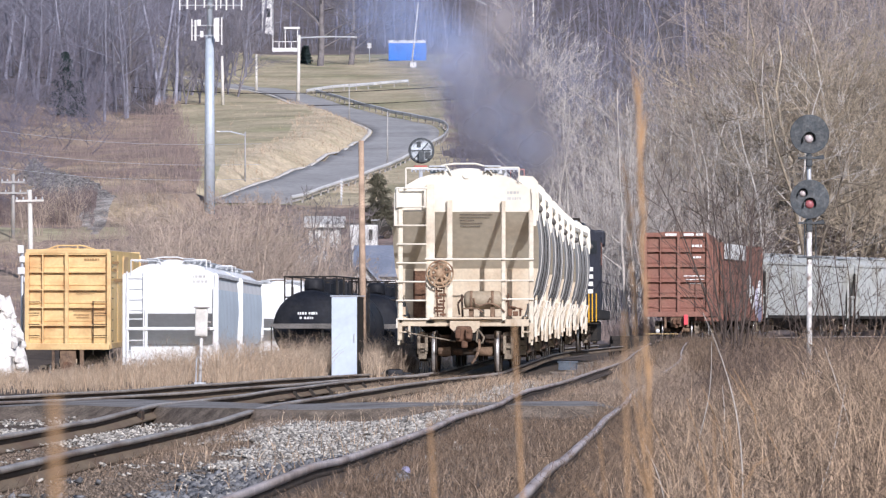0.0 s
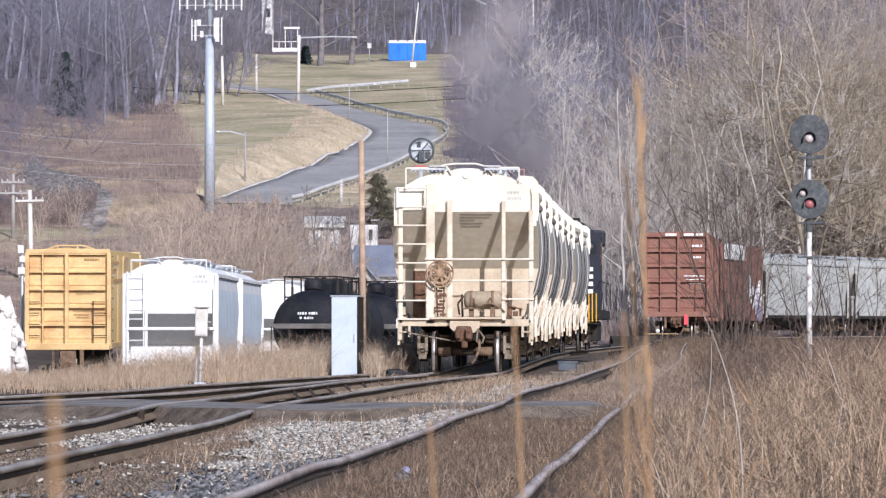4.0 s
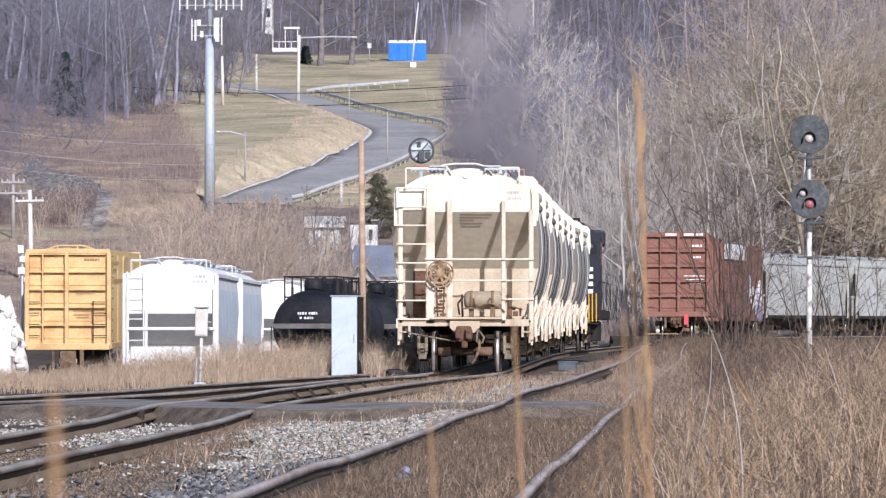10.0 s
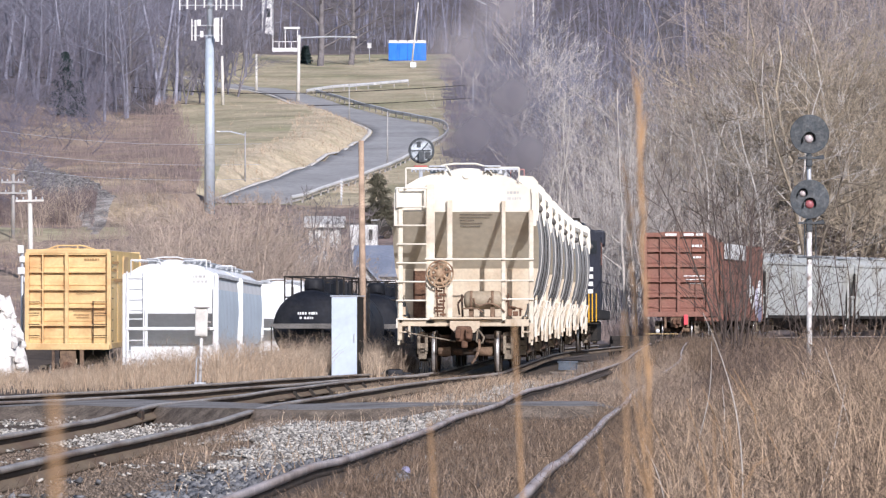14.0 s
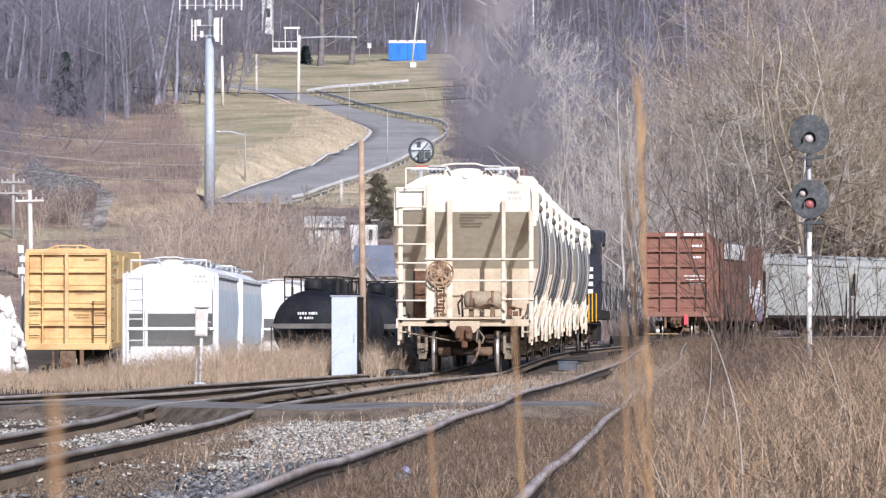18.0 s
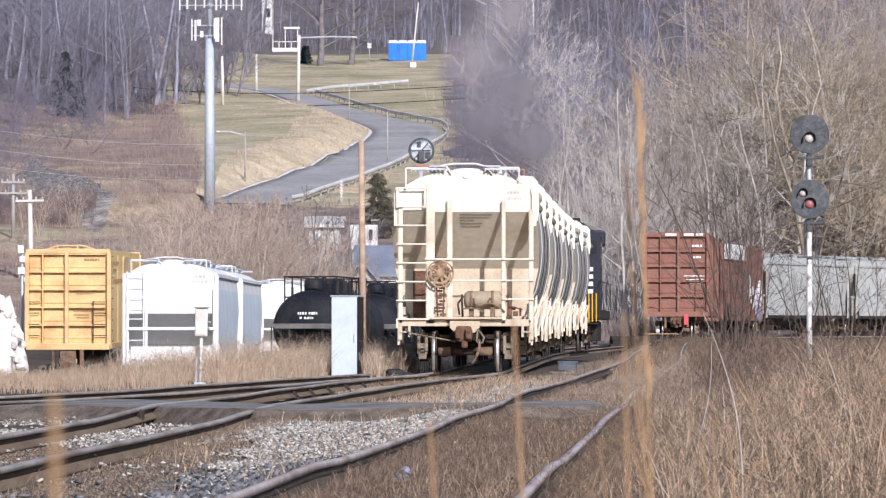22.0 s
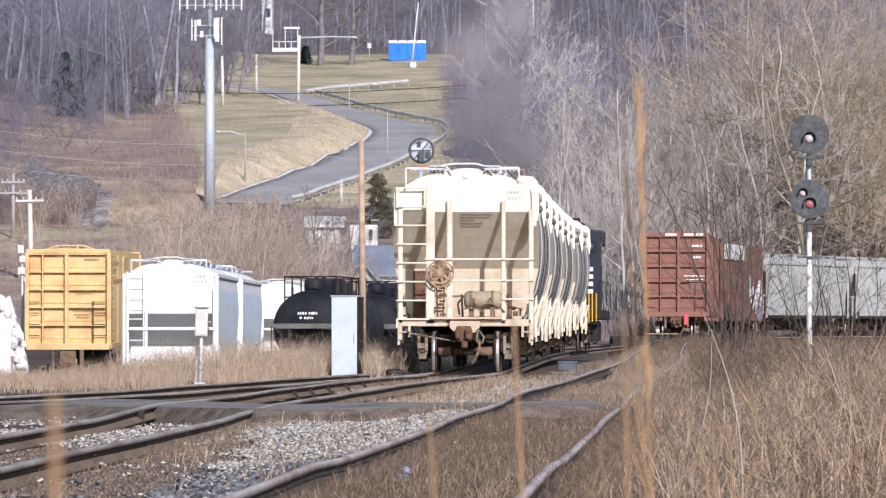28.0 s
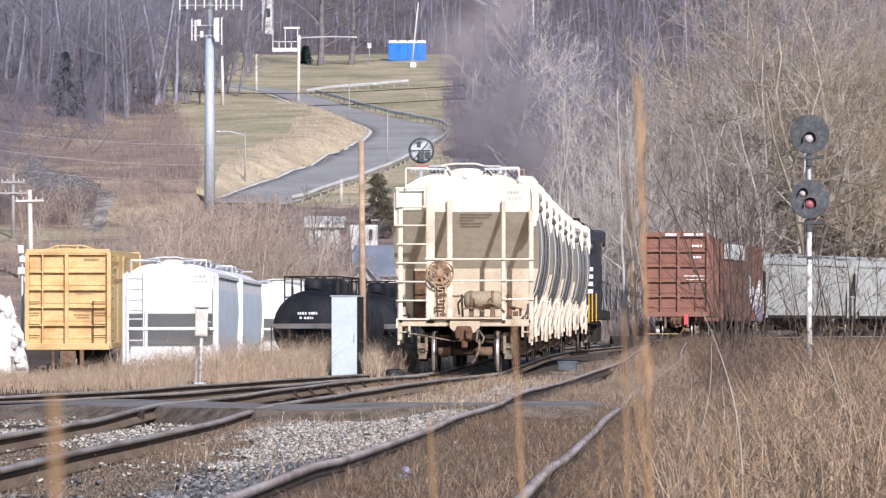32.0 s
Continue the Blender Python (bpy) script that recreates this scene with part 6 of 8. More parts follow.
tube(bm, (0, 0, -0.2), (0, 0, 2.2), 0.05, seg=8)
part("post", bm, M["galv"], fp)
bm = bmesh.new()
for k in range(7):
    prism(bm, [(-0.10, 0.45 + 0.24 * k), (0.13, 0.36 + 0.24 * k), (0.13, 0.46 + 0.24 * k), (-0.10, 0.55 + 0.24 * k)], -0.09, -0.055)
part("tape", bm, M["housewhite"], fp, "white spiral tape")

# small aerial mast at the yard's edge
x, y = -16.6, 214
z = ground_z(x, y)
t = thing("aerial_mast", "white aerial mast with equipment boxes", "aerial mast", pose(x, y, z))
bm = bmesh.new()
tube(bm, (0, 0, 0), (0, 0, 4.3 - z), 0.06, seg=8)
part("mast", bm, M["galv"], t)
for dx, zc, w, h in ((-0.05, 4.15, 0.12, 0.16), (0.1, 3.75, 0.2, 0.12), (0.05, 3.3, 0.22, 0.14), (0.28, 2.95, 0.22, 0.1)):
    bm = bmesh.new()
    box(bm, dx - w, dx + w, -0.15, 0.1, zc - z - h, zc - z + h, 0.02)
    part("equipment_box", bm, M["housewhite"], t)


def house(name, label, x, y, w, d, h, roof_h, wall, roof, windows=(), turn=0.0, z=None, gable="x"):
    z = ground_z(x, y) if z is None else z
    t = thing(name, label, "building", pose(x, y, z - 0.3, 0, 0, turn))
    bm = bmesh.new()
    box(bm, -w / 2, w / 2, 0, d, 0, h + 0.3)
    wl = part("wall", bm, wall, t)
    if roof_h:
        bm = bmesh.new()
        e = 0.35
        if gable == "x":
            prism(bm, [(-e, h + 0.2), (d / 2, h + roof_h + 0.3), (d + e, h + 0.2), (d + e, h + 0.4), (d / 2, h + roof_h + 0.5), (-e, h + 0.4)], -w / 2 - e, w / 2 + e, "x")
        else:
            prism(bm, [(-w / 2 - e, h + 0.2), (0, h + roof_h + 0.3), (w / 2 + e, h + 0.2), (w / 2 + e, h + 0.4), (0, h + roof_h + 0.5), (-w / 2 - e, h + 0.4)], -e, d + e, "y")
            g = bmesh.new()
            prism(g, [(-w / 2, h + 0.3), (w / 2, h + 0.3), (0, h + roof_h + 0.3)], 0.02, d - 0.02, "y")
            part("gable", g, wall, t)
        part("roof", bm, roof, t)
    for wx, wz, ww, wh in windows:
        bm = bmesh.new()
        box(bm, wx - ww / 2 - 0.1, wx + ww / 2 + 0.1, -0.06, -0.002, wz - 0.1, wz + wh + 0.1, 0.01)
        win = part("window", bm, M["housewhite"], t)
        bm = bmesh.new()
        box(bm, wx - ww / 2, wx + ww / 2, -0.08, -0.062, wz, wz + wh)
        part("pane", bm, M["glass"], win)
    return t


# blue shelter on the hilltop
sh = thing("portable_toilet_row", "row of bright blue portable cabins with white roofs", "cabins", pose(-5.0, 757, ground_z(-5.0, 757)))
for k in range(4):
    bm = bmesh.new()
    box(bm, -2.6 + k * 1.32, -1.3 + k * 1.32, 0, 1.3, 0, 2.45, 0.04)
    cab = part("cabin", bm, M["blue"], sh)
    bm = bmesh.new()
    prism(bm, [(-2.63 + k * 1.32, 2.45), (-1.27 + k * 1.32, 2.45), (-1.4 + k * 1.32, 2.85), (-2.5 + k * 1.32, 2.85)], -0.03, 1.33)
    part("roof", bm, M["housewhite"], cab, "white translucent roof")
    bm = bmesh.new()
    box(bm, -2.4 + k * 1.32, -1.5 + k * 1.32, -0.03, -0.003, 0.1, 2.2, 0.02)
    part("door", bm, M["blue"], cab)

porch = thing("white_porch", "white porch with railing and posts on the hilltop", "porch", pose(-23.0, 790, ground_z(-23.0, 790)))
bm = bmesh.new()
box(bm, -1.9, 1.9, 0, 2, -0.6, 0.55, 0.02)
part("deck", bm, M["housewhite"], porch)
for k in range(5):
    bm = bmesh.new()
    box(bm, -1.85 + k * 0.9, -1.73 + k * 0.9, 0.0, 0.12, 0.55, 3.3 if k % 2 == 0 else 1.5)
    part("post", bm, M["housewhite"], porch)
bm = bmesh.new()
box(bm, -1.9, 1.9, 0, 0.08, 1.4, 1.5)
part("railing", bm, M["housewhite"], porch)
bm = bmesh.new()
box(bm, -0.2, 2.1, -0.1, 2.1, 3.3, 3.6, 0.02)
part("roof", bm, M["housewhite"], porch)
house("house", "tall white house half hidden by hilltop trees", -28.3, 872, 1.7, 7, 8.5, 1.5, M["housewhite"], M["roofgrey"], [(0.2, 6.2, 0.6, 1.4), (0.2, 3.0, 0.6, 1.4)], gable="y")
# valley houses behind the yard
house("house", "pale house with a small window behind bare trees", -5.15, 352, 1.75, 5, 2.7, 0.0, M["housewhite"], M["roofgrey"], [(0.45, 2.0, 0.25, 0.7)], z=5.1)
house("house", "low blue-roofed house behind the tank cars", -3.9, 334, 2.6, 8, 1.3, 1.7, M["housewhite"], M["roofblue"], [(-0.8, 0.6, 0.5, 0.7)], z=3.05)
house("house", "pale shed with a slanting blue-grey roof behind the tank cars", -4.7, 322, 2.4, 8, 2.8, 1.5, M["housewhite"], M["roofblue"], [(-0.75, 1.3, 0.25, 0.7), (0.4, 1.3, 0.25, 0.7)], z=0.5, gable="y")
house("house", "white bungalow half hidden by bare trees", -8.0, 340, 2.2, 6, 3.6, 0.5, M["boxgrey"], M["boxgrey"], [(0.6, 1.0, 0.5, 1.0), (-0.5, 1.0, 0.5, 1.0), (0.0, 2.6, 0.4, 0.6)], z=1.4)
house("house", "white house half hidden by bare trees", -7.8, 356, 2.0, 6, 3.2, 0.5, M["boxgrey"], M["boxgrey"], [(-0.6, 1.2, 0.5, 0.9), (0.5, 1.2, 0.5, 0.9)], z=4.6)
c = thing("parked_car", "dark parked car below the hill road", "car", pose(-4.75, 400, ground_z(-4.75, 400)))
bm = bmesh.new()
prism(bm, [(-0.95, 0.3), (-0.95, 0.75), (-0.9, 0.85), (-0.65, 0.95), (-0.4, 1.4), (0.5, 1.42), (0.8, 0.95), (0.95, 0.85), (0.98, 0.3)], 0.0, 1.6)
part("body", bm, M["black"], c)
bm = bmesh.new()
prism(bm, [(-0.58, 0.97), (-0.37, 1.34), (0.46, 1.36), (0.72, 0.97)], -0.012, -0.004)
part("window", bm, M["glass"], c)
for x in (-0.6, 0.62):
    bm = bmesh.new()
    lathe(bm, [(-0.04, 0.2), (-0.03, 0.3), (0.15, 0.3)], "y", (x, 0, 0.3), 16)
    part("wheel", bm, M["wheeliron"], c)
# bright strip added to show a glint on the roof
bm = bmesh.new()
box(bm, -0.55, 0.1, -0.03, -0.013, 1.36, 1.41, 0.005)
part("trim", bm, M["galv"], c, "bright strip added for a glint on the roof")


# ---- guardrails ----
def guardrail(points, label, spacing=3.6):
    g = thing("guardrail", label, "guardrail")
    line = smooth_line(points, 8)
    seg = np.linalg.norm(np.diff(line, axis=0), axis=1)
    s = np.concatenate([[0], np.cumsum(seg)])
    u = np.arange(0, s[-1], spacing)
    px, py = np.interp(u, s, line[:, 0]), np.interp(u, s, line[:, 1])
    pz = land(px, py) + 0.02
    l3 = np.column_stack([px, py, pz + 0.55])
    sweep("beam", l3, [(-0.04, -0.2), (0.05, -0.12), (-0.02, 0.0), (0.05, 0.12), (-0.04, 0.2), (-0.06, 0.0)], M["guardbeam"], g)
    bm = bmesh.new()
    box(bm, -0.08, 0.08, -0.06, 0.06, -0.5, 0.62, 0.01)
    me = mesh_of("post", bm, M["railpost"])
    for a, b, c in zip(px, py, pz):
        part("post", me, None, g, m=pose(a, b + 0.12, c))
    return g


def beside(line, off, lo, hi):
    d = np.gradient(line, axis=0)
    d /= np.linalg.norm(d, axis=1, keepdims=True)
    p = line + np.stack([d[:, 1], -d[:, 0]], 1) * off
    n = len(p)
    return [tuple(q) for q in p[int(lo * n):int(hi * n):3]]


guardrail(beside(ROAD_LINE, (2.5 - ROAD_WIDTH)[:, None], 0.335, 1.0), "long galvanised guardrail along the outer side of the hill road")
guardrail([(-16.2, 643), (-14.2, 651), (-10.6, 660), (-7, 668), (-3.2, 675)], "galvanised guardrail along the upper road")

edge = np.array(beside(ROAD_LINE, 3.75, 0.12, 0.97), float)[:, :2]
edge = np.column_stack([edge, land(edge[:, 0], edge[:, 1]) + 0.05])
tagged(sweep("road_edge", edge, [(-0.22, -0.1), (0.22, -0.1), (0.2, 0.04), (-0.2, 0.04)], M["palewood"], None), "pale gravelly edge of the hill road", "road edge", kind="structure")

# ---- bare trees ----
def grow(seed, height, r, branches=13, subs=6, twigs=4, up=0.55, first=0.3, wide=0.42, forks=1, bend=0.22, sway=0.09, tilt=0.06):
    """Segments of a bare tree: trunk and crown, as arrays of p0, p1, r0, r1."""
    rnd = random.Random(seed)
    trunk, crown = [], []

    def bough(p, d, length, rad, n, bend, out, lift=0.0):
        pts = [p]
        for i in range(n):
            d = (d + Vector((rnd.uniform(-bend, bend), rnd.uniform(-bend, bend), rnd.uniform(-bend, bend) * 0.6 + lift))).normalized()
            q = p + d * (length / n)
            out.append((p, q, rad * (1 - 0.85 * i / n), rad * (1 - 0.85 * (i + 1) / n)))
            p = q
            pts.append(p)
        return pts, d

    for f in range(forks):
        lean = Vector((rnd.uniform(-0.25, 0.25), rnd.uniform(-0.25, 0.25), 1)).normalized() if forks > 1 else Vector((rnd.uniform(-tilt, tilt), rnd.uniform(-tilt, tilt), 1)).normalized()
        pts, _ = bough(Vector((rnd.uniform(-.2, .2) * (forks - 1), rnd.uniform(-.2, .2) * (forks - 1), 0)), lean, height * rnd.uniform(0.85, 1), r, 9, sway, trunk if f == 0 else crown, 0.03)
        for b in range(branches):
            t = first + (0.97 - first) * (b + rnd.random()) / branches
            i = min(int(t * 9), 8)
            p = pts[i].lerp(pts[i + 1], t * 9 - i)
            a = rnd.uniform(0, 2 * math.pi)
            d = Vector((math.cos(a), math.sin(a), up + rnd.uniform(-0.15, 0.35))).normalized()
            ln = height * wide * (1.15 - t) * rnd.uniform(0.7, 1.2) + 0.4
            bp, bd = bough(p, d, ln, r * 0.45 * (1.1 - t), 4, bend, crown, 0.07 if bend < 0.3 else 0.0)
            for s in range(subs):
                u = 0.25 + 0.75 * rnd.random()
                j = min(int(u * 4), 3)
                q = bp[j].lerp(bp[j + 1], u * 4 - j)
                d2 = (bd + Vector((rnd.uniform(-1, 1), rnd.uniform(-1, 1), rnd.uniform(-0.3, 0.9)))).normalized()
                sp, sd = bough(q, d2, ln * rnd.uniform(0.3, 0.55), r * 0.14 * (1.15 - t), 2, 0.3, crown, 0.05)
                for w in range(twigs):
                    q2 = sp[0].lerp(sp[-1], rnd.uniform(0.2, 1))
                    d3 = (sd + Vector((rnd.uniform(-1, 1), rnd.uniform(-1, 1), rnd.uniform(-0.4, 1)))).normalized()
                    crown.append((q2, q2 + d3 * ln * rnd.uniform(0.15, 0.3), r * 0.05, r * 0.02))
    return trunk, crown


def stick_arrays(segs, thin=0.006):
    p0 = np.array([s[0][:] for s in segs])
    p1 = np.array([s[1][:] for s in segs])
    r0 = np.maximum(np.array([s[2] for s in segs]), thin)
    r1 = np.maximum(np.array([s[3] for s in segs]), thin * 0.7)
    return p0, p1, r0, r1


def tips(segs):
    """The last twigs, which end in a point."""
    return np.array([s[3] < s[2] * 0.62 for s in segs])


def tree_meshes(seed, material, thin=0.01, **kw):
    trunk, crown = grow(seed, **kw)
    a = fast_mesh("trunk", *sticks(*stick_arrays(trunk, min(0.03, 0.3 * kw["r"])), seg=7), material, True)
    b = fast_mesh("crown", *sticks(*stick_arrays(crown, thin), seg=3, tip=tips(crown)), material)
    return a, b


FOREST = [tree_meshes(100 + i, M["barkgrey"], 0.013, height=18, r=0.2, branches=12, subs=5, twigs=4, first=0.28, sway=0.10, tilt=0.06, bend=0.28) for i in range(5)]
BROWNS = [tree_meshes(200 + i, M["barkbrown"], 0.012, height=15, r=0.085, branches=15, subs=7, twigs=4, first=0.10, wide=0.48, up=0.5, bend=0.38, sway=0.13, tilt=0.06) for i in range(6)]
FANS = [tree_meshes(250 + i, M["barkfan"], 0.011, height=10.5, r=0.06, branches=6, subs=3, twigs=2, first=0.08, wide=0.36, up=1.7, forks=4, bend=0.15, sway=0.07) for i in range(4)]
PALES = [tree_meshes(300 + i, M["barkpale"], 0.014, height=16, r=0.13, branches=13, subs=6, twigs=4, up=0.75, first=0.2, wide=0.42, sway=0.16, bend=0.3) for i in range(4)]
SHRUBS = [tree_meshes(400 + i, M["barkshrub"], 0.012, height=8, r=0.09, branches=8, subs=6, twigs=4, first=0.1, wide=0.55, forks=4, up=0.5) for i in range(4)]
WILLOWS = [tree_meshes(500 + i, M["barkwillow"], 0.009, height=11, r=0.12, branches=13, subs=7, twigs=5, first=0.1, wide=0.75, up=0.05, forks=2, bend=0.45, sway=0.25) for i in range(3)]

tree_rnd = random.Random(77)


def plant(meshes, x, y, scale, label, group, z=None, name="tree"):
    a, b = tree_rnd.choice(meshes)
    z = ground_z(x, y) if z is None else z
    t = new(name)
    t.matrix_basis = pose(x, y, z - 0.15, tree_rnd.uniform(-3, 3), tree_rnd.uniform(-3, 3), tree_rnd.uniform(0, 360))
    tagged(t, label, "tree" if name == "tree" else "shrub", group)
    for nm, me in (("trunk", a), ("crown", b)):
        o = new(nm, me)
        o.parent = t
        o.scale = (scale, scale, scale)
    return t


def scatter(meshes, n, ylo, yhi, alo, ahi, scale, label, group, keep=None, name="tree"):
    """Trees between two distances and two slopes x / y."""
    k = tries = 0
    while k < n and tries < n * 20:
        tries += 1
        y = tree_rnd.uniform(ylo, yhi)
        x = y * tree_rnd.uniform(alo, ahi)
        if keep and not keep(x, y):
            continue
        plant(meshes, x, y, scale * tree_rnd.uniform(0.75, 1.2), label, group, name=name)
        k += 1


def clear_road(x, y):
    return float(road_side(np.array(x), np.array(y))) > 9


def off_sidings(x, y):
    """Clear of the siding cars and their tracks."""
    return y > 318 + max(0.0, (x - 16)) * 1.9 or (x < float(along(TRACK_A, min(y, 318))) - 4.5 and x > float(along(TRACK_H, y)) + 4)


# woods on the slope behind the sidings
scatter(FOREST, 14, 370, 520, 0.037, 0.095, 1.0, "tall bare grey tree in the wood on the slope", "bare wood", keep=off_sidings)
scatter(BROWNS, 66, 300, 430, 0.037, 0.095, 0.85, "bare brown tree in the wood on the slope", "bare wood", keep=off_sidings)
scatter(BROWNS, 44, 345, 480, 0.044, 0.095, 1.4, "large spreading bare brown tree in the wood on the slope", "bare wood", keep=off_sidings)
scatter(PALES, 8, 325, 360, 0.04, 0.09, 1.0, "pale-barked bare tree in the wood on the slope", "pale trees", keep=off_sidings)
scatter(BROWNS, 5, 330, 430, 0.020, 0.034, 0.5, "small bare brown tree on the slope behind the train", "bare wood", keep=off_sidings)
scatter(PALES, 10, 330, 420, 0.014, 0.036, 0.62, "pale-barked young bare tree on the slope behind the train", "pale trees", keep=off_sidings)
scatter(PALES, 18, 270, 400, 0.0235, 0.06, 0.70, "pale-barked bare tree at the wood's edge", "pale trees", keep=off_sidings)
scatter(FANS, 15, 283, 345, 0.0205, 0.038, 1.0, "pale grey young tree with upright fanning shoots", "pale trees", keep=off_sidings)
scatter(WILLOWS, 30, 318, 375, 0.063, 0.095, 1.6, "dense bare tree with yellowish twigs", "willow trees", keep=off_sidings)
for x, y, k in ((4.7, 270, 0.8), (10.1, 283, 0.7), (7.0, 275, 0.85), (11.0, 330, 1.0), (16.5, 335, 1.0), (21, 340, 1.05)):
    plant(PALES, x, y, k, "pale-barked bare tree standing before the wood", "pale trees")
scatter(PALES, 5, 272, 305, 0.0235, 0.0365, 0.58, "pale-barked young bare tree beyond the standing train", "pale trees", keep=off_sidings)
leaner = plant(PALES, 9.3, 270, 0.85, "pale-barked leaning bare tree standing before the wood", "pale trees")
leaner.matrix_basis = pose(9.3, 270, ground_z(9.3, 270) - 0.15, 0, -6, 40)
# woods on the other flank
scatter(FOREST, 72, 560, 690, -0.095, -0.042, 1.0, "tall bare grey tree on the wooded hillside", "bare hillside wood", keep=(lambda x, y: clear_road(x, y) and x < -28.3 - 2.2 * (y < 600)))
scatter(FOREST, 22, 695, 778, -0.066, -0.0345, 0.95, "tall bare grey tree above the hill road", "bare hillside wood", keep=clear_road)
BIG = [tree_meshes(150 + i, M["barkbig"], 0.03, height=21, r=0.5, branches=16, subs=7, twigs=5, first=0.13, wide=0.5, sway=0.12, bend=0.3) for i in range(2)]
for x, y, k in ((-16.7, 738, 1.0), (-12.6, 742, 0.85), (-33.6, 578, 0.62)):
    plant(BIG, x, y, k, "large dark bare tree with a thick trunk on the hill", "large trees")
CROWNS = [tree_meshes(170 + i, M["crowntwig"], 0.014, height=13, r=0.14, branches=16, subs=8, twigs=5, first=0.12, wide=0.42, up=0.6, bend=0.3, forks=2) for i in range(2)]
for x, y, k in ((-28.6, 650, 0.9), (-27.2, 642, 0.95), (-25.6, 646, 1.0), (-24.3, 640, 0.8), (-29.8, 640, 1.0), (-26.4, 655, 0.95), (-31.4, 700, 1.0), (-27.0, 704, 1.0), (-30.4, 618, 0.8), (-29.0, 612, 0.75), (-27.9, 622, 0.8), (-26.7, 617, 0.65), (-31.6, 608, 0.7)):
    plant(CROWNS, x, y, k, "dense brown-grey bare tree above the hill road", "bare hillside wood")
# brush in the valley
for x, y, k in ((-5.9, 338, 0.62), (-5.0, 343, 0.55), (-4.3, 322, 0.5), (-3.1, 324, 0.5), (-6.4, 322, 0.6)):
    plant(SHRUBS, x, y, k, "grey-brown leafless shrub before the valley houses", "valley brush", name="shrub")
for x, y, k in ((-17.6, 300, 1.0), (-15.6, 306, 1.15), (-14.0, 298, 1.1), (-12.6, 310, 1.2), (-10.9, 302, 1.15), (-9.4, 312, 1.1), (-16.5, 314, 1.1), (-13.3, 318, 1.2), (-11.6, 320, 1.15), (-8.2, 304, 0.95)):
    plant(SHRUBS, x, y, k, "tall rounded brown leafless shrub behind the yard", "valley brush", name="shrub")
scatter(SHRUBS, 24, 285, 330, -0.061, -0.036, 0.75, "brown leafless shrub behind the yard", "valley brush", name="shrub")
scatter(SHRUBS, 5, 300, 326, -0.024, -0.0145, 0.6, "small brown leafless shrub before the valley houses", "valley brush", name="shrub")
scatter(SHRUBS, 15, 290, 328, -0.038, -0.026, 0.75, "brown leafless shrub before the valley houses", "valley brush", name="shrub")
scatter(SHRUBS, 24, 345, 430, -0.09, -0.05, 0.4, "brown leafless shrub on the slope", "valley brush", name="shrub")
scatter(SHRUBS, 26, 225, 300, 0.026, 0.04, 0.65, "brown leafless shrub behind the standing train", "siding brush", name="shrub", keep=off_sidings)
GREYS = [tree_meshes(450 + i, M["greytwig"], 0.011, height=7, r=0.10, branches=9, subs=6, twigs=4, first=0.12, wide=0.5, forks=2, up=0.6, bend=0.3) for i in range(3)]
for x, y, k in ((-8.7, 330, 0.8), (-8.0, 327, 0.85), (-7.3, 329, 0.8), (-6.7, 326, 0.85), (-6.0, 328, 0.8), (-5.4, 324, 0.6), (-8.4, 350, 1.05), (-7.5, 348, 1.1), (-6.6, 347, 1.1), (-5.8, 346, 0.95), (-9.4, 347, 1.0), (-4.1, 318, 0.55), (-3.2, 318, 0.5), (-8.3, 319, 0.9), (-7.5, 321, 0.95), (-6.9, 318, 0.9), (-6.2, 320, 0.95), (-5.6, 317, 0.8), (-4.9, 320, 0.75), (-7.1, 314, 0.8), (-6.5, 313, 0.75)):
    plant(GREYS, x, y, k, "dark grey bare tree before the valley houses", "valley trees")
SAPLINGS = [tree_meshes(700 + i, M["dullwood"], 0.009, height=6.2, r=0.034, branches=7, subs=3, twigs=1, first=0.15, wide=0.32, forks=2, up=0.8, sway=0.16, bend=0.3) for i in range(5)]
for x, y, k in ((7.2, 140, 0.95), (8.2, 150, 0.9), (9.3, 160, 0.7), (10.0, 150, 0.7), (11.3, 165, 0.8), (9.9, 128, 0.6), (10.3, 143, 0.75), (10.9, 147, 0.8), (11.6, 158, 0.85), (12.0, 152, 0.7), (9.4, 146, 0.6), (6.95, 134, 1.0), (7.4, 138, 1.0), (7.6, 141, 0.95), (8.05, 150, 0.95), (8.3, 154, 1.0), (8.6, 156, 0.9)):
    plant(SAPLINGS, x, y, k, "thin dark leafless sapling beside the siding", "saplings")

# far woods that nobody could count, one sheet of trunks and limbs
base = [grow(600 + i, height=17, r=0.2, branches=9, subs=4, twigs=2, first=0.25) for i in range(3)]
arrs = [(*stick_arrays(a + b, 0.03), tips(a + b)) for a, b in base]
fine_arrs = [(*stick_arrays(a + b, 0.014), tips(a + b)) for a, b in [grow(620 + i, height=18, r=0.2, branches=11, subs=4, twigs=3, first=0.28) for i in range(3)]]


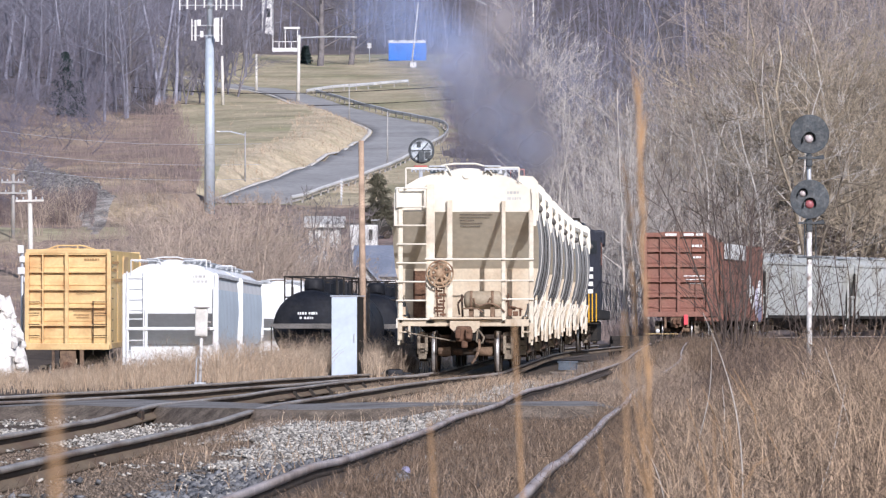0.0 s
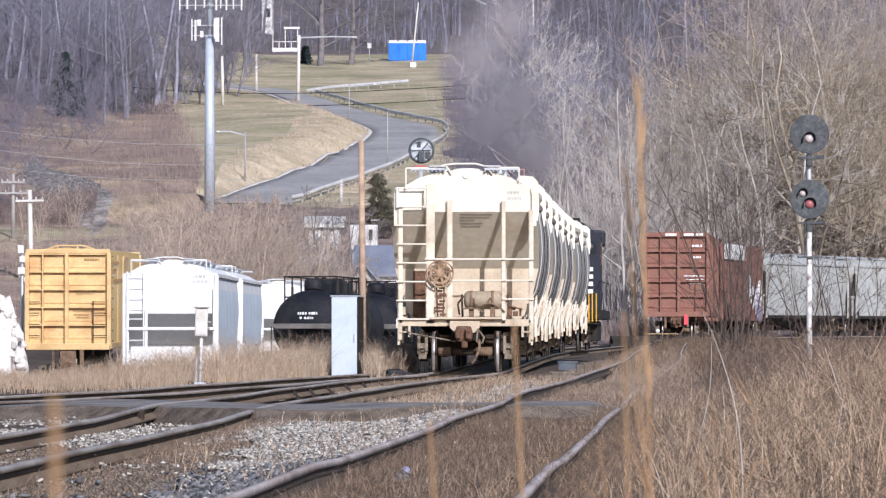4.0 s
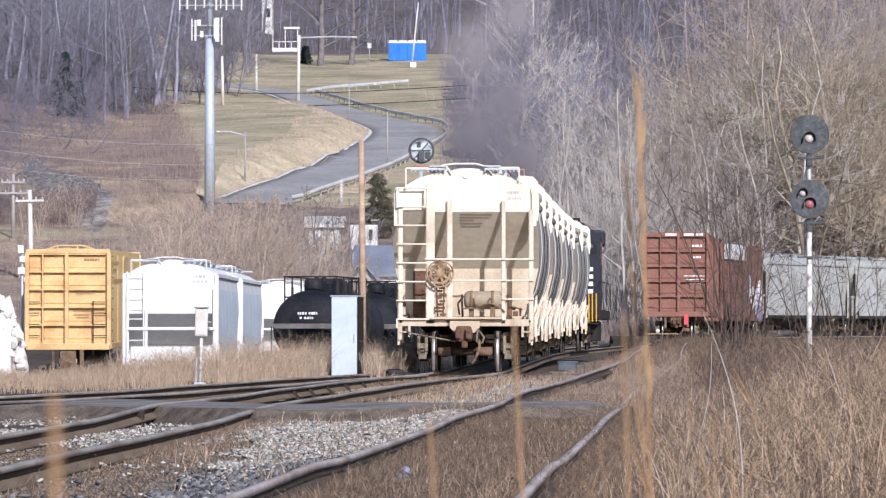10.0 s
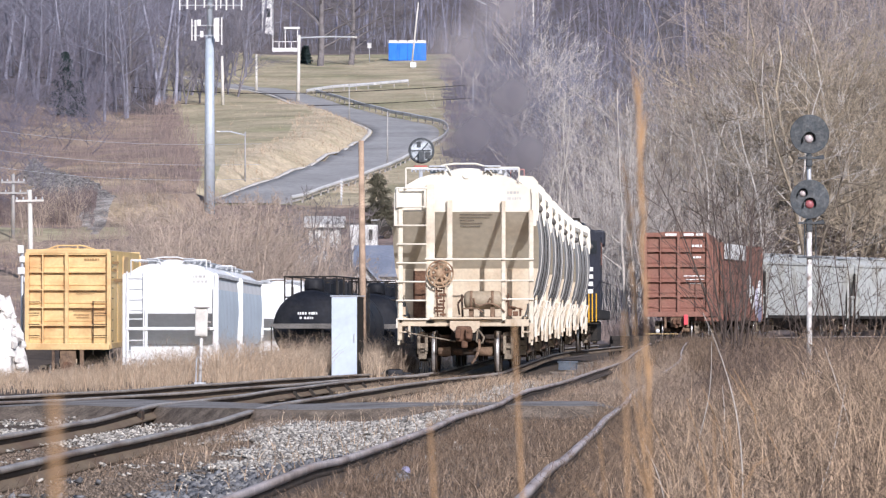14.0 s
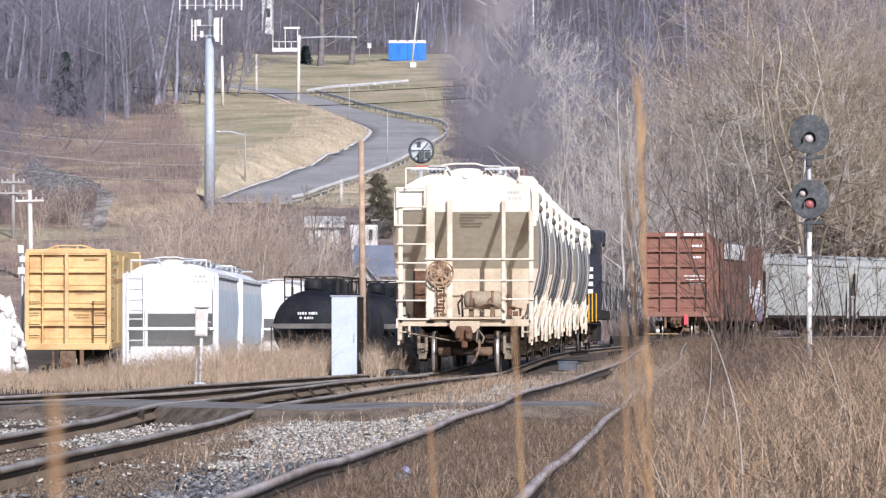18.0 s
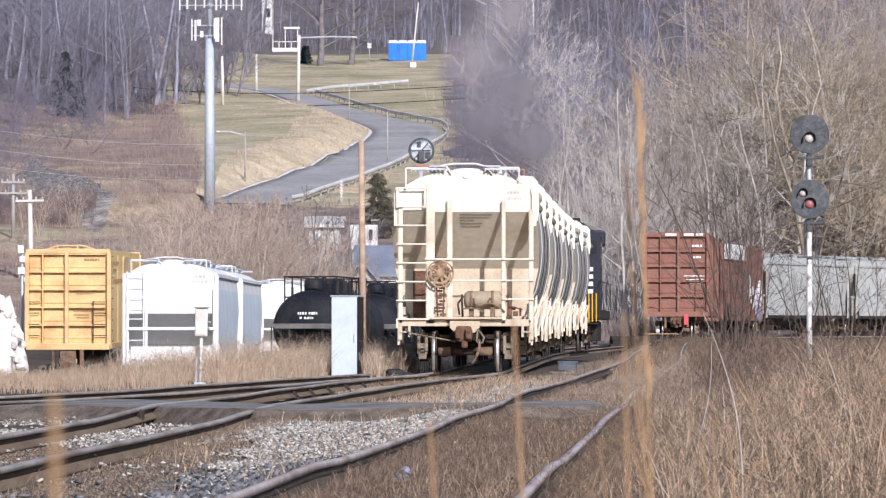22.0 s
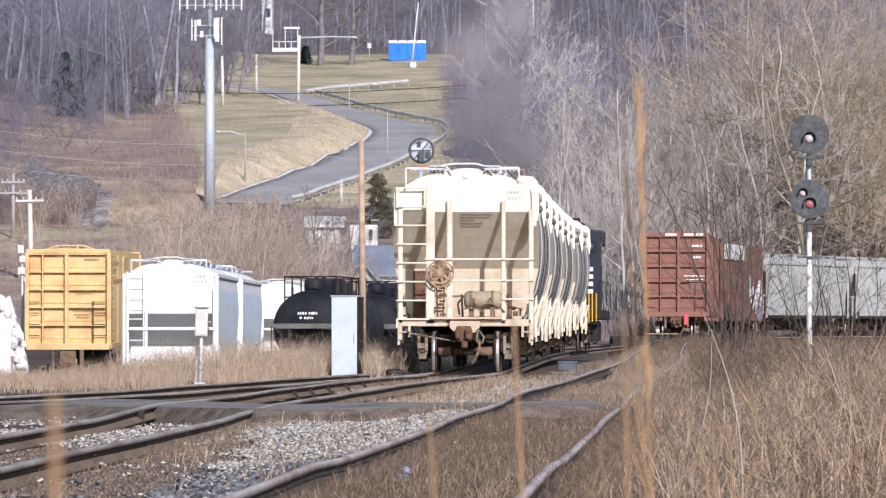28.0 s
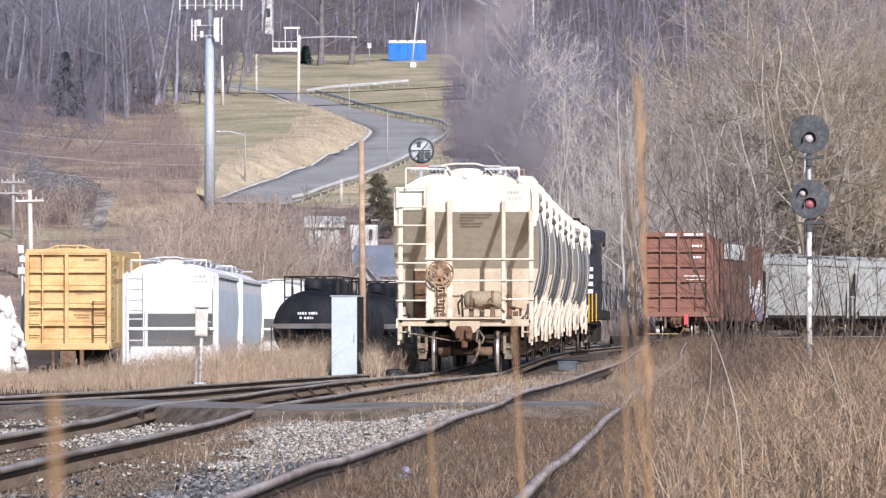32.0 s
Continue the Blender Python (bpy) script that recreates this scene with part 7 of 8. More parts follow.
def wood_sheet(arrs, n, ylo, yhi, alo, ahi, material, label, seed, keep=None):
    """Many far trees in one object."""
    rng = np.random.default_rng(seed)
    vs, fs, off = [], [], 0
    k = 0
    while k < n:
        y = rng.uniform(ylo, yhi)
        x = y * rng.uniform(alo, ahi)
        if keep and not keep(x, y):
            continue
        p0, p1, r0, r1, tp = arrs[k % len(arrs)]
        k += 1
        a, sc = rng.uniform(0, 6.28), rng.uniform(0.7, 1.25)
        rot = np.array([[math.cos(a), -math.sin(a), 0], [math.sin(a), math.cos(a), 0], [0, 0, 1]]) * sc
        o = np.array([x, y, ground_z(x, y) - 0.2])
        v, f = sticks(p0 @ rot.T + o, p1 @ rot.T + o, r0 * sc, r1 * sc, tip=tp)
        vs.append(v)
        fs.append(f + off)
        off += len(v)
    return tagged(new("far_woods", fast_mesh("far_woods", np.concatenate(vs), np.concatenate(fs), material)), label, "woods", kind="stuff")


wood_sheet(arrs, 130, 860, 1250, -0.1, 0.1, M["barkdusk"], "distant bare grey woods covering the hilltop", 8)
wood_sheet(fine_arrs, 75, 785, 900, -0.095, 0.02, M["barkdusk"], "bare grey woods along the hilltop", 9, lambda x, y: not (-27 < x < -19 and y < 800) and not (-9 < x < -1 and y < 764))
wood_sheet(fine_arrs, 60, 520, 800, 0.006, 0.095, M["barkhaze"], "bare haze-tinted woods climbing the hill", 10)


twig_arrs = [(*stick_arrays(b, 0.013), tips(b)) for a, b in [grow(640 + i, height=14, r=0.1, branches=14, subs=6, twigs=4, first=0.1, wide=0.45) for i in range(3)]]
wood_sheet(twig_arrs, 84, 556, 700, -0.095, -0.042, M["barkhaze"], "haze-tinted purple twigs of young trees on the wooded hillside", 14, lambda x, y: clear_road(x, y) and x < -28.3 - 2.2 * (y < 600))
wood_sheet(twig_arrs, 16, 430, 540, 0.009, 0.042, M["barkgrey"], "haze-tinted grey twiggy young trees on the slope", 24)
wood_sheet(twig_arrs, 11, 430, 540, 0.009, 0.027, M["barkfan"], "pale grey twiggy young trees on the slope", 44)
half_twigs = [(p0 * 0.55, p1 * 0.55, r0 * 0.75, r1 * 0.75, tp) for p0, p1, r0, r1, tp in twig_arrs]
wood_sheet(half_twigs, 26, 300, 420, 0.014, 0.040, M["greytwig"], "dark grey twiggy young trees on the slope behind the train", 26, off_sidings)
small_twigs = [(p0 * 0.5, p1 * 0.5, r0 * 0.8, r1 * 0.8, tp) for p0, p1, r0, r1, tp in twig_arrs]
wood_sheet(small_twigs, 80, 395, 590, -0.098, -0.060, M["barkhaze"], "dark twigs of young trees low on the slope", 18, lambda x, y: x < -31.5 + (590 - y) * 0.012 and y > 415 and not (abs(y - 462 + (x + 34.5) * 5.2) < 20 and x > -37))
wood_sheet(twig_arrs, 62, 785, 900, -0.09, 0.03, M["barkhaze"], "haze-tinted purple twigs of young trees on the hilltop", 15, lambda x, y: not (-27 < x < -19 and y < 800) and not (-9 < x < -1 and y < 764))


# evergreens
def conifer(x, y, height, width, label, seed, leaf=None, power=0.7, fat=0.06):
    z = ground_z(x, y)
    t = thing("evergreen_tree", label, "tree", pose(x, y, z - 0.1))
    bm = bmesh.new()
    tube(bm, (0, 0, 0), (0, 0, height), 0.14, 0.02, 7)
    part("trunk", bm, M["barkbrown"], t)
    rg2 = np.random.default_rng(seed)
    n = 2600 if fat > 0.05 else 3000
    u = rg2.uniform(0.06, 1, n)
    r = (1 - u) ** power * width * np.sqrt(rg2.uniform(0.15, 1, n)) * (0.8 + 0.35 * np.sin(u * 38))
    a = rg2.uniform(0, 6.28, n)
    r = r * (0.75 + 0.35 * np.sin(a * 3 + u * 9 + seed))
    p0 = np.stack([np.cos(a) * r, np.sin(a) * r, u * height], 1)
    d = np.stack([np.cos(a + rg2.uniform(-.6, .6, n)), np.sin(a + rg2.uniform(-.6, .6, n)), rg2.uniform(-0.7, 0.1, n)], 1)
    p1 = p0 + d * rg2.uniform(0.2, 0.55, n)[:, None]
    v, f = sticks(p0, p1, np.full(n, fat), np.full(n, fat / 3), tip=np.ones(n, bool))
    part("crown", fast_mesh("crown", v, f, leaf or M["needles"]), None, t, "dark green needles")
    return t


conifer(-39.0, 560, 6.9, 1.9, "dark evergreen at the edge of the bare wood", 1)
conifer(-37.9, 564, 4.0, 1.2, "small dark evergreen at the edge of the bare wood", 2)
conifer(-18.9, 746, 2.6, 0.9, "small dark evergreen on the hilltop", 5)
conifer(-4.9, 412, 4.3, 1.25, "dusky round evergreen below the hill road", 3, M["duskgreen"], 0.35, 0.035)
conifer(-4.35, 406, 2.6, 0.9, "small dusky evergreen below the hill road", 4, M["duskgreen"], 0.3, 0.035)

# heap of pale broken stone at the yard's edge
heap = thing("stone_heap", "heap of pale broken limestone at the yard's edge", "stone heap", pose(-16.4, 197, ground_z(-16.4, 197)))
rnd = random.Random(12)
shapes = []
for k in range(6):
    bm = bmesh.new()
    bmesh.ops.create_icosphere(bm, subdivisions=1, radius=1)
    for v in bm.verts:
        v.co *= rnd.uniform(0.7, 1.15)
    shapes.append(mesh_of("stone", bm, M["palerock"]))
bm = bmesh.new()
bmesh.ops.create_icosphere(bm, subdivisions=4, radius=1)
for v in bm.verts:
    v.co *= 1 + 0.22 * noise.noise(v.co * 2.2) + 0.12 * noise.noise(v.co * 6)
    v.co.x, v.co.y, v.co.z = v.co.x * 1.25, v.co.y * 1.6, max(v.co.z, -0.1) * 3.6
part("mound", bm, M["palerock"], heap)
for k in range(150):
    q = rnd.random() ** 0.5
    h = math.sqrt(max(0.0, 1 - q * q)) * 3.6
    a = rnd.uniform(0, 6.28)
    sz = rnd.uniform(0.1, 0.3)
    o = part("stone", shapes[k % 6], None, heap, m=pose(math.cos(a) * q * 1.25, math.sin(a) * q * 1.6, h, rnd.uniform(0, 90), rnd.uniform(0, 90), 0))
    o.scale = (sz, sz, sz * 0.8)

rg = np.random.default_rng(91)
octa = np.array([[1, 0, 0], [0, 1, 0], [-1, 0, 0], [0, -1, 0], [0, 0, 1], [0, 0, -1]], float)
octa_faces = np.array([[0, 1, 4], [1, 2, 4], [2, 3, 4], [3, 0, 4], [1, 0, 5], [2, 1, 5], [3, 2, 5], [0, 3, 5]])
x, y = rg.uniform(-38, -25, 12000), rg.uniform(405, 485, 12000)
ok = (zone(x, y) == 5) & (y > 426)
x, y = x[ok], y[ok]
n = len(x)
v = (octa[None] + rg.uniform(-0.3, 0.3, (n, 6, 3))) * rg.uniform(0.06, 0.2, (n, 1, 1)) + np.stack([x, y, land(x, y) - 0.04], 1)[:, None]
f = (np.arange(n)[:, None, None] * 6 + octa_faces[None]).reshape(-1, 3)
tagged(new("rubble", fast_mesh("rubble", v.reshape(-1, 3), f, M["rubblestone"])), "grey broken stones on the bank", "rubble", kind="stuff")

# overhead wires across the slope
for k, (za, zb) in enumerate(((16.0, 15.3), (14.6, 13.7), (13.3, 12.6))):
    pts = np.array([(-36 + i * 2.2, 395 + i * 2.2, za + (zb - za) * i / 10 - 0.6 * math.sin(math.pi * i / 10)) for i in range(11)])
    wire = sweep("power_line", pts, [(-0.012, 0), (0, -0.012), (0.012, 0), (0, 0.012)], M["galv"], None)
    tagged(wire, "thin overhead wire crossing the slope", "power line", "power lines")

# dark wires across the hill road
for k, (za, zb) in enumerate(((31.6, 27.2), (30.2, 25.8))):
    pts = np.array([(-53.6 + i * 2.84, 640 - i * 3, za + (zb - za) * i / 20 - 1.7 * math.sin(math.pi * i / 20)) for i in range(21)])
    wire = sweep("power_line", pts, [(-0.04, 0), (0, -0.04), (0.04, 0), (0, 0.04)], M["black"], None)
    tagged(wire, "dark overhead wire crossing the hill road", "power line", "power lines")

# small signs on the hilltop
for x, y, h, w in ((-10.2, 752, 2.6, 0.28), (-4.0, 728, 0.9, 0.4)):
    t = thing("road_sign", "small white road sign on a post on the hill", "road sign", pose(x, y, ground_z(x, y)))
    bm = bmesh.new()
    tube(bm, (0, 0, -0.2), (0, 0, h), 0.05, seg=6)
    part("post", bm, M["galv"], t)
    bm = bmesh.new()
    box(bm, -w, w, -0.08, -0.05, h - 0.7, h, 0.01)
    part("plate", bm, M["housewhite"], t)


# ---- weeds ----
def weeds(name, x, y, height, lean, twigs, radius, material, label, seed, lift=None):
    """Dry stems: two bent pieces each, with side twigs."""
    rg = np.random.default_rng(seed)
    n = len(x)
    z = land(x, y) if lift is None else lift
    a = rg.uniform(0, 2 * np.pi, n)
    b = np.stack([np.cos(a), np.sin(a), np.zeros(n)], 1) * (lean * rg.uniform(0.2, 1, n) * height)[:, None]
    p0 = np.stack([x, y, z - 0.03], 1)
    up = np.stack([np.zeros(n), np.zeros(n), height], 1)
    p1 = p0 + up * 0.55 + b * 0.35
    p2 = p0 + up * rg.uniform(0.85, 1.0, n)[:, None] + b
    P0, P1, R0, R1 = [p0, p1], [p1, p2], [np.full(n, radius), np.full(n, radius * 0.8)], [np.full(n, radius * 0.8), np.full(n, radius * 0.4)]
    for k in range(twigs):
        t = rg.uniform(0.3, 0.95, n)[:, None]
        q = np.where(t < 0.55, p0 + (p1 - p0) * (t / 0.55), p1 + (p2 - p1) * ((t - 0.55) / 0.45))
        c = rg.uniform(0, 2 * np.pi, n)
        ln = (height * rg.uniform(0.12, 0.4, n))[:, None]
        d = np.stack([np.cos(c), np.sin(c), rg.uniform(0.2, 1.4, n)], 1)
        d /= np.linalg.norm(d, axis=1, keepdims=True)
        P0.append(q)
        P1.append(q + d * ln)
        R0.append(np.full(n, radius * 0.6))
        R1.append(np.full(n, radius * 0.35))
    tip = np.arange(len(P0) * n) >= n
    v, f = sticks(np.concatenate(P0), np.concatenate(P1), np.concatenate(R0), np.concatenate(R1), tip=tip)
    ob = new(name, fast_mesh(name, v, f, material))
    return tagged(ob, label, "weeds", kind="stuff")


def field(n, ylo, yhi, alo, ahi, keep, seed):
    rg = np.random.default_rng(seed)
    y = np.sqrt(rg.uniform(ylo ** 2, yhi ** 2, n * 4))
    x = y * rg.uniform(alo, ahi, n * 4)
    k = keep(x, y, rg.uniform(0, 1, n * 4))
    return x[k][:n], y[k][:n]


def clump(x, y, s=1.0):
    return 0.5 + 0.5 * hash_noise(x, y, 0.35 * s)


# tall straw between the near tracks and the yard
def left_verge(x, y, u):
    return (x < np.where(y < 126, along(TRACK_C, y) - 1.3, along(TRACK_H, y) - 2.4)) & (u < 0.35 + 0.65 * clump(x, y)) & ~((np.abs(x / y + 0.0181) < 0.0036) & (y < 123.4)) & ~((np.abs(x / y + 0.0448) < 0.0023) & (y < 115.5)) 
x, y = field(11000, 104, 150, -0.088, 0.0, left_verge, 1)
h = np.random.default_rng(2).uniform(0.35, 1.0, len(x)) * (0.40 + 0.80 * step(-9.2, -4.2, x)) * (0.7 + 0.5 * clump(x, y, 3))
weeds("weeds", x[::2], y[::2], h[::2], 0.55, 4, 0.0042, M["strawpale"], "pale straw weeds standing along the yard", 3)
weeds("weeds", x[1::2], y[1::2], h[1::2], 0.8, 4, 0.0045, M["straw"], "tan straw weeds standing along the yard", 103)
def middle_strip(x, y, u):
    return (x > along(TRACK_H, y) + 2.4) & ((x < along(TRACK_A, y) - 1.2) | (x > along(TRACK_A, y) + 1.3) | (y > 128)) & (u < 0.3 + 0.7 * clump(x, y, 3)) & ~((y < 205) & (x < along(TRACK_A, y) + 1.2) & (u > 0.2))
x, y = field(10000, 112, 262, 0.01, 0.088, middle_strip, 61)
h = np.random.default_rng(62).uniform(0.3, 0.9, len(x)) * (0.5 + 0.7 * clump(x, y, 6)) * (0.75 + 0.25 * step(0, 2, x - along(TRACK_A, y))) * (1 - 0.45 * step(0.055, 0.066, x / y))
weeds("weeds", x, y, h, 0.4, 3, 0.008, M["weedbrown"], "brown weeds around the siding", 63)
rgv = np.random.default_rng(66)
y = rgv.uniform(125, 178, 900)
x = along(TRACK_H, y) - rgv.uniform(1.9, 5.0, 900)
weeds("weeds", x, y, rgv.uniform(0.4, 0.9, 900), 0.35, 2, 0.007, M["strawpale"], "pale straw weeds beside the standing train", 67)
y = rgv.uniform(119, 131, 3000)
x = along(TRACK_H, y) - rgv.uniform(1.7, 4.2, 3000)
keep = ~((np.abs(x / y + 0.0181) < 0.0036) & (y < 123.4))
high = rgv.uniform(0.35, 1.0, 3000) * (0.75 + 0.35 * clump(x, y, 2)) * np.where(x > -2.0, 1.05, 1.0)
weeds("weeds", x[keep], y[keep], high[keep], 0.3, 3, 0.006, M["strawpale"], "tall pale straw weeds behind the relay cabinet", 69)
y = rgv.uniform(122.6, 129.5, 1700)
x = along(TRACK_H, y) - rgv.uniform(1.35, 2.6, 1700)
weeds("weeds", x, y, rgv.uniform(0.4, 1.05, 1700), 0.35, 3, 0.006, M["weedtan"], "tan weeds along the near hopper car", 70)
y = rgv.uniform(60, 120, 600)
x = along(TRACK_A, y) + rgv.uniform(0.8, 1.6, 600)
weeds("weeds", x, y, rgv.uniform(0.2, 0.45, 600), 0.6, 3, 0.0045, M["weedtan"], "tan weeds hiding the siding rail", 68)
y = rgv.uniform(66, 215, 5200)
x = along(TRACK_A, y) + rgv.uniform(-1.5, 1.5, 5200)
weeds("grass", x, y, rgv.uniform(0.08, 0.30, 5200) * (0.7 + 0.6 * step(110, 150, y)), 0.6, 2, 0.0055, M["weedtan"], "tan dead grass overgrowing the far siding", 168)
y = rgv.uniform(68, 175, 3600)
x = along(TRACK_A, y) + 0.755 + rgv.uniform(-0.30, 0.12, 3600)
weeds("grass", x, y, rgv.uniform(0.22, 0.5, 3600), 0.5, 3, 0.0050, M["weedtan"], "tan weeds hiding the outer siding rail", 169)
y = rgv.uniform(130, 215, 1500)
x = along(TRACK_A, y) - 0.755 + rgv.uniform(-0.3, 0.12, 1500)
weeds("grass", x, y, rgv.uniform(0.22, 0.5, 1500), 0.5, 3, 0.0070, M["weedtan"], "tan weeds hiding the far siding rail", 170)
y = rgv.uniform(30, 66, 900)
x = along(TRACK_A, y) + rgv.uniform(0.55, 1.0, 900)
weeds("grass", x, y, rgv.uniform(0.15, 0.38, 900), 0.8, 2, 0.0028, M["weedbrown"], "brown grass leaning over the siding rail", 80)
# short dead grass between the tracks
def mid_verge(x, y, u):
    hh, aa = along(TRACK_H, y), along(TRACK_A, y)
    return (x > hh + 1.1) & (x < aa - 0.9) & ((y > 74) | (u < 0.12)) & ~((y > 82) & (x > aa - 2.5) & (u < 0.72))
x, y = field(8000, 30, 121, -0.05, 0.05, mid_verge, 4)
h = np.random.default_rng(5).uniform(0.06, 0.3, len(x)) + 0.2 * step(88, 108, y) * clump(x, y, 4)
weeds("grass", x[::3], y[::3], h[::3], 0.6, 1, 0.004, M["straw"], "short dead grass between the tracks", 6)
weeds("grass", x[1::3], y[1::3], h[1::3], 0.7, 1, 0.004, M["strawpale"], "short pale dead grass between the tracks", 106)
weeds("grass", x[2::3], y[2::3], h[2::3], 0.6, 1, 0.004, M["weedbrown"], "short brown dead grass between the tracks", 107)
def rail_edges(x, y, u):
    e = np.abs(np.abs(x - along(TRACK_H, y)) - 1.0)
    return (e < 0.3) & (u < 0.2 + 0.9 * clump(x, y, 1.5)) & ~((y > 64) & (y < 80))
x, y = field(5000, 32, 112, -0.09, 0.0, rail_edges, 71)
h = np.random.default_rng(72).uniform(0.04, 0.2, len(x))
weeds("grass", x[::2], y[::2], h[::2], 0.7, 1, 0.0035, M["weedtan"], "tufts of dull dead grass along the rails", 73)
weeds("grass", x[1::2], y[1::2], h[1::2], 0.8, 2, 0.003, M["weedbrown"], "tufts of brown dead grass along the rails", 79)
y = rgv.uniform(29, 112, 5000)
x = along(TRACK_A, y) + rgv.choice([-0.93, -0.65, 0.65, 0.93], 5000) * rgv.uniform(0.92, 1.12, 5000)
h = rgv.uniform(0.06, 0.23, 5000)
weeds("grass", x[::2], y[::2], h[::2], 0.7, 1, 0.0035, M["weedtan"], "tufts of dead grass along the siding rails", 74)
yy = rgv.uniform(28, 64, 5200)
xx = along(TRACK_A, yy) + rgv.choice([-0.755, 0.755], 5200) + rgv.uniform(0.06, 0.30, 5200)
weeds("grass", xx, yy, rgv.uniform(0.10, 0.24, 5200), 0.5, 1, 0.003, M["weedbrown"], "brown grass hiding the foot of the siding rails", 174)
weeds("grass", x[1::2], y[1::2], h[1::2], 0.8, 1, 0.0032, M["weedbrown"], "tufts of brown grass along the siding rails", 78)
yy = 49 + 17 * rgv.uniform(0, 1, 2600) ** 0.5
xx = along(TRACK_H, yy) + 0.85 + 0.75 * rgv.uniform(0, 1, 2600) ** 1.5
weeds("grass", xx[::2], yy[::2], rgv.uniform(0.04, 0.17, 1300), 0.7, 1, 0.0032, M["weedbrown"], "brown grass strip beside the main rail", 181)
weeds("grass", xx[1::2], yy[1::2], rgv.uniform(0.04, 0.15, 1300), 0.7, 1, 0.003, M["weedtan"], "tan grass strip beside the main rail", 182)
def under_train(x, y, u):
    return np.abs(x - along(TRACK_H, y)) < 1.7
x, y = field(2600, 100, 121.5, -0.03, 0.03, under_train, 75)
h = np.random.default_rng(76).uniform(0.08, 0.32, len(x))
weeds("grass", x, y, h, 0.5, 1, 0.004, M["straw"], "dead grass standing before the hopper car", 77)
# brown stubble in the siding
def in_siding(x, y, u):
    aa = along(TRACK_A, y)
    return (x > aa - 0.85) & (x < aa + 1.6) & (u < 0.3 + clump(x, y, 2)) & ~((y > 62) & (y < 73))
x, y = field(16000, 27, 62, -0.04, 0.06, in_siding, 7)
x2, y2 = field(4000, 62, 118, -0.04, 0.06, in_siding, 17)
x, y = np.concatenate([x, x2]), np.concatenate([y, y2])
h = np.random.default_rng(8).uniform(0.04, 0.16, len(x)) * (0.6 + 0.9 * clump(x, y, 2))
weeds("grass", x, y, h, 0.7, 1, 0.0035, M["weedbrown"], "brown dead grass growing through the siding", 9)
x, y = field(3500, 27, 100, -0.04, 0.06, in_siding, 27)
h = np.random.default_rng(28).uniform(0.05, 0.2, len(x)) * (0.6 + 0.9 * clump(x, y, 3))
weeds("grass", x, y, h, 0.6, 1, 0.0026, M["weedtan"], "tan dead grass blades in the siding", 29)
x, y = field(3600, 27, 72, -0.04, 0.06, lambda x, y, u: in_siding(x, y, u) & (x > along(TRACK_A, y) + 0.3), 37)
h = np.random.default_rng(38).uniform(0.06, 0.22, len(x)) * (0.5 + 0.9 * clump(x, y, 4))
weeds("grass", x, y, h, 0.6, 1, 0.0026, M["straw"], "straw-coloured dead grass blades in the siding", 39)
# thick brown weeds on the bank
def bank(x, y, u):
    return (x > along(TRACK_A, y) + np.where(y < 58, 1.25, 0.35) + 0.3 * clump(x, y)) & (u < 0.3 + 0.7 * clump(x, y, 2))
x, y = field(17000, 24, 112, 0.0, 0.088, bank, 10)
e = step(0.0, 2.2, x - along(TRACK_A, y) - 1.2)
h = np.random.default_rng(11).uniform(0.3, 1.0, len(x)) * (0.35 + 0.75 * e) * (0.55 + 0.75 * clump(x, y, 5)) * (1 - 0.5 * step(0.055, 0.066, x / y) * (y > 60)) * np.where((np.abs(x / y - 0.0683) < 0.003) & (y > 45), 0.55, 1.0)
near = y < 66
weeds("weeds", x[near][::2], y[near][::2], h[near][::2], 0.9, 5, 0.0030, M["weedbrown"], "dense brown weeds covering the bank", 12)
far = ~near
weeds("weeds", x[far][::3], y[far][::3], h[far][::3], 0.7, 5, 0.0075, M["weedgrey"], "grey-brown tangled weeds on the far bank", 18)
back = x[1::3] / y[1::3] > 0.05 + 0.02 * clump(x[1::3], y[1::3], 6) - 0.01 * (y[1::3] > 70)
for pick, stem, words in ((back, "weedbrown", "dark brown weeds tangled on the bank"), (~back, "weedtan", "dull tan weeds covering the bank")):
    weeds("weeds", x[1::3][pick], y[1::3][pick], h[1::3][pick] * 0.85, 1.0, 4, 0.0040, M[stem], words, 16)
x, y = field(2000, 24, 74, 0.0, 0.088, lambda x, y, u: bank(x, y, u) & (u < 1.25 - 0.016 * y), 13)
e = step(0.0, 2.2, x - along(TRACK_A, y) - 1.2)
h = np.random.default_rng(14).uniform(0.4, 1.15, len(x)) * (0.35 + 0.75 * e)
weeds("weeds", x, y, h, 0.5, 3, 0.0032, M["straw"], "pale straw stems among the brown weeds", 15)

# thickets on the slopes
def thicket(n, ylo, yhi, alo, ahi, keep, h0, h1, radius, material, label, seed, twigs=3):
    x, y = field(n, ylo, yhi, alo, ahi, keep, seed)
    h = np.random.default_rng(seed + 1).uniform(h0, h1, len(x)) * (0.6 + 0.8 * clump(x, y, 12))
    return weeds("thicket", x, y, h, 0.45, twigs, radius, material, label, seed + 2)


thicket(7500, 340, 590, -0.092, -0.03, lambda x, y, u: (zone(x, y) == 3) & (u < -0.25 + 1.6 * clump(x, y, 16)), 0.4, 1.5, 0.013, M["brushbrown"], "reddish-brown leafless brush on the slope", 31, 2)
thicket(2200, 340, 590, -0.092, -0.03, lambda x, y, u: (zone(x, y) == 3) & (clump(x, y, 26) > 0.4) & (y < 475), 0.15, 0.55, 0.016, M["straw"], "pale dry grass among the brush on the slope", 35, 1)
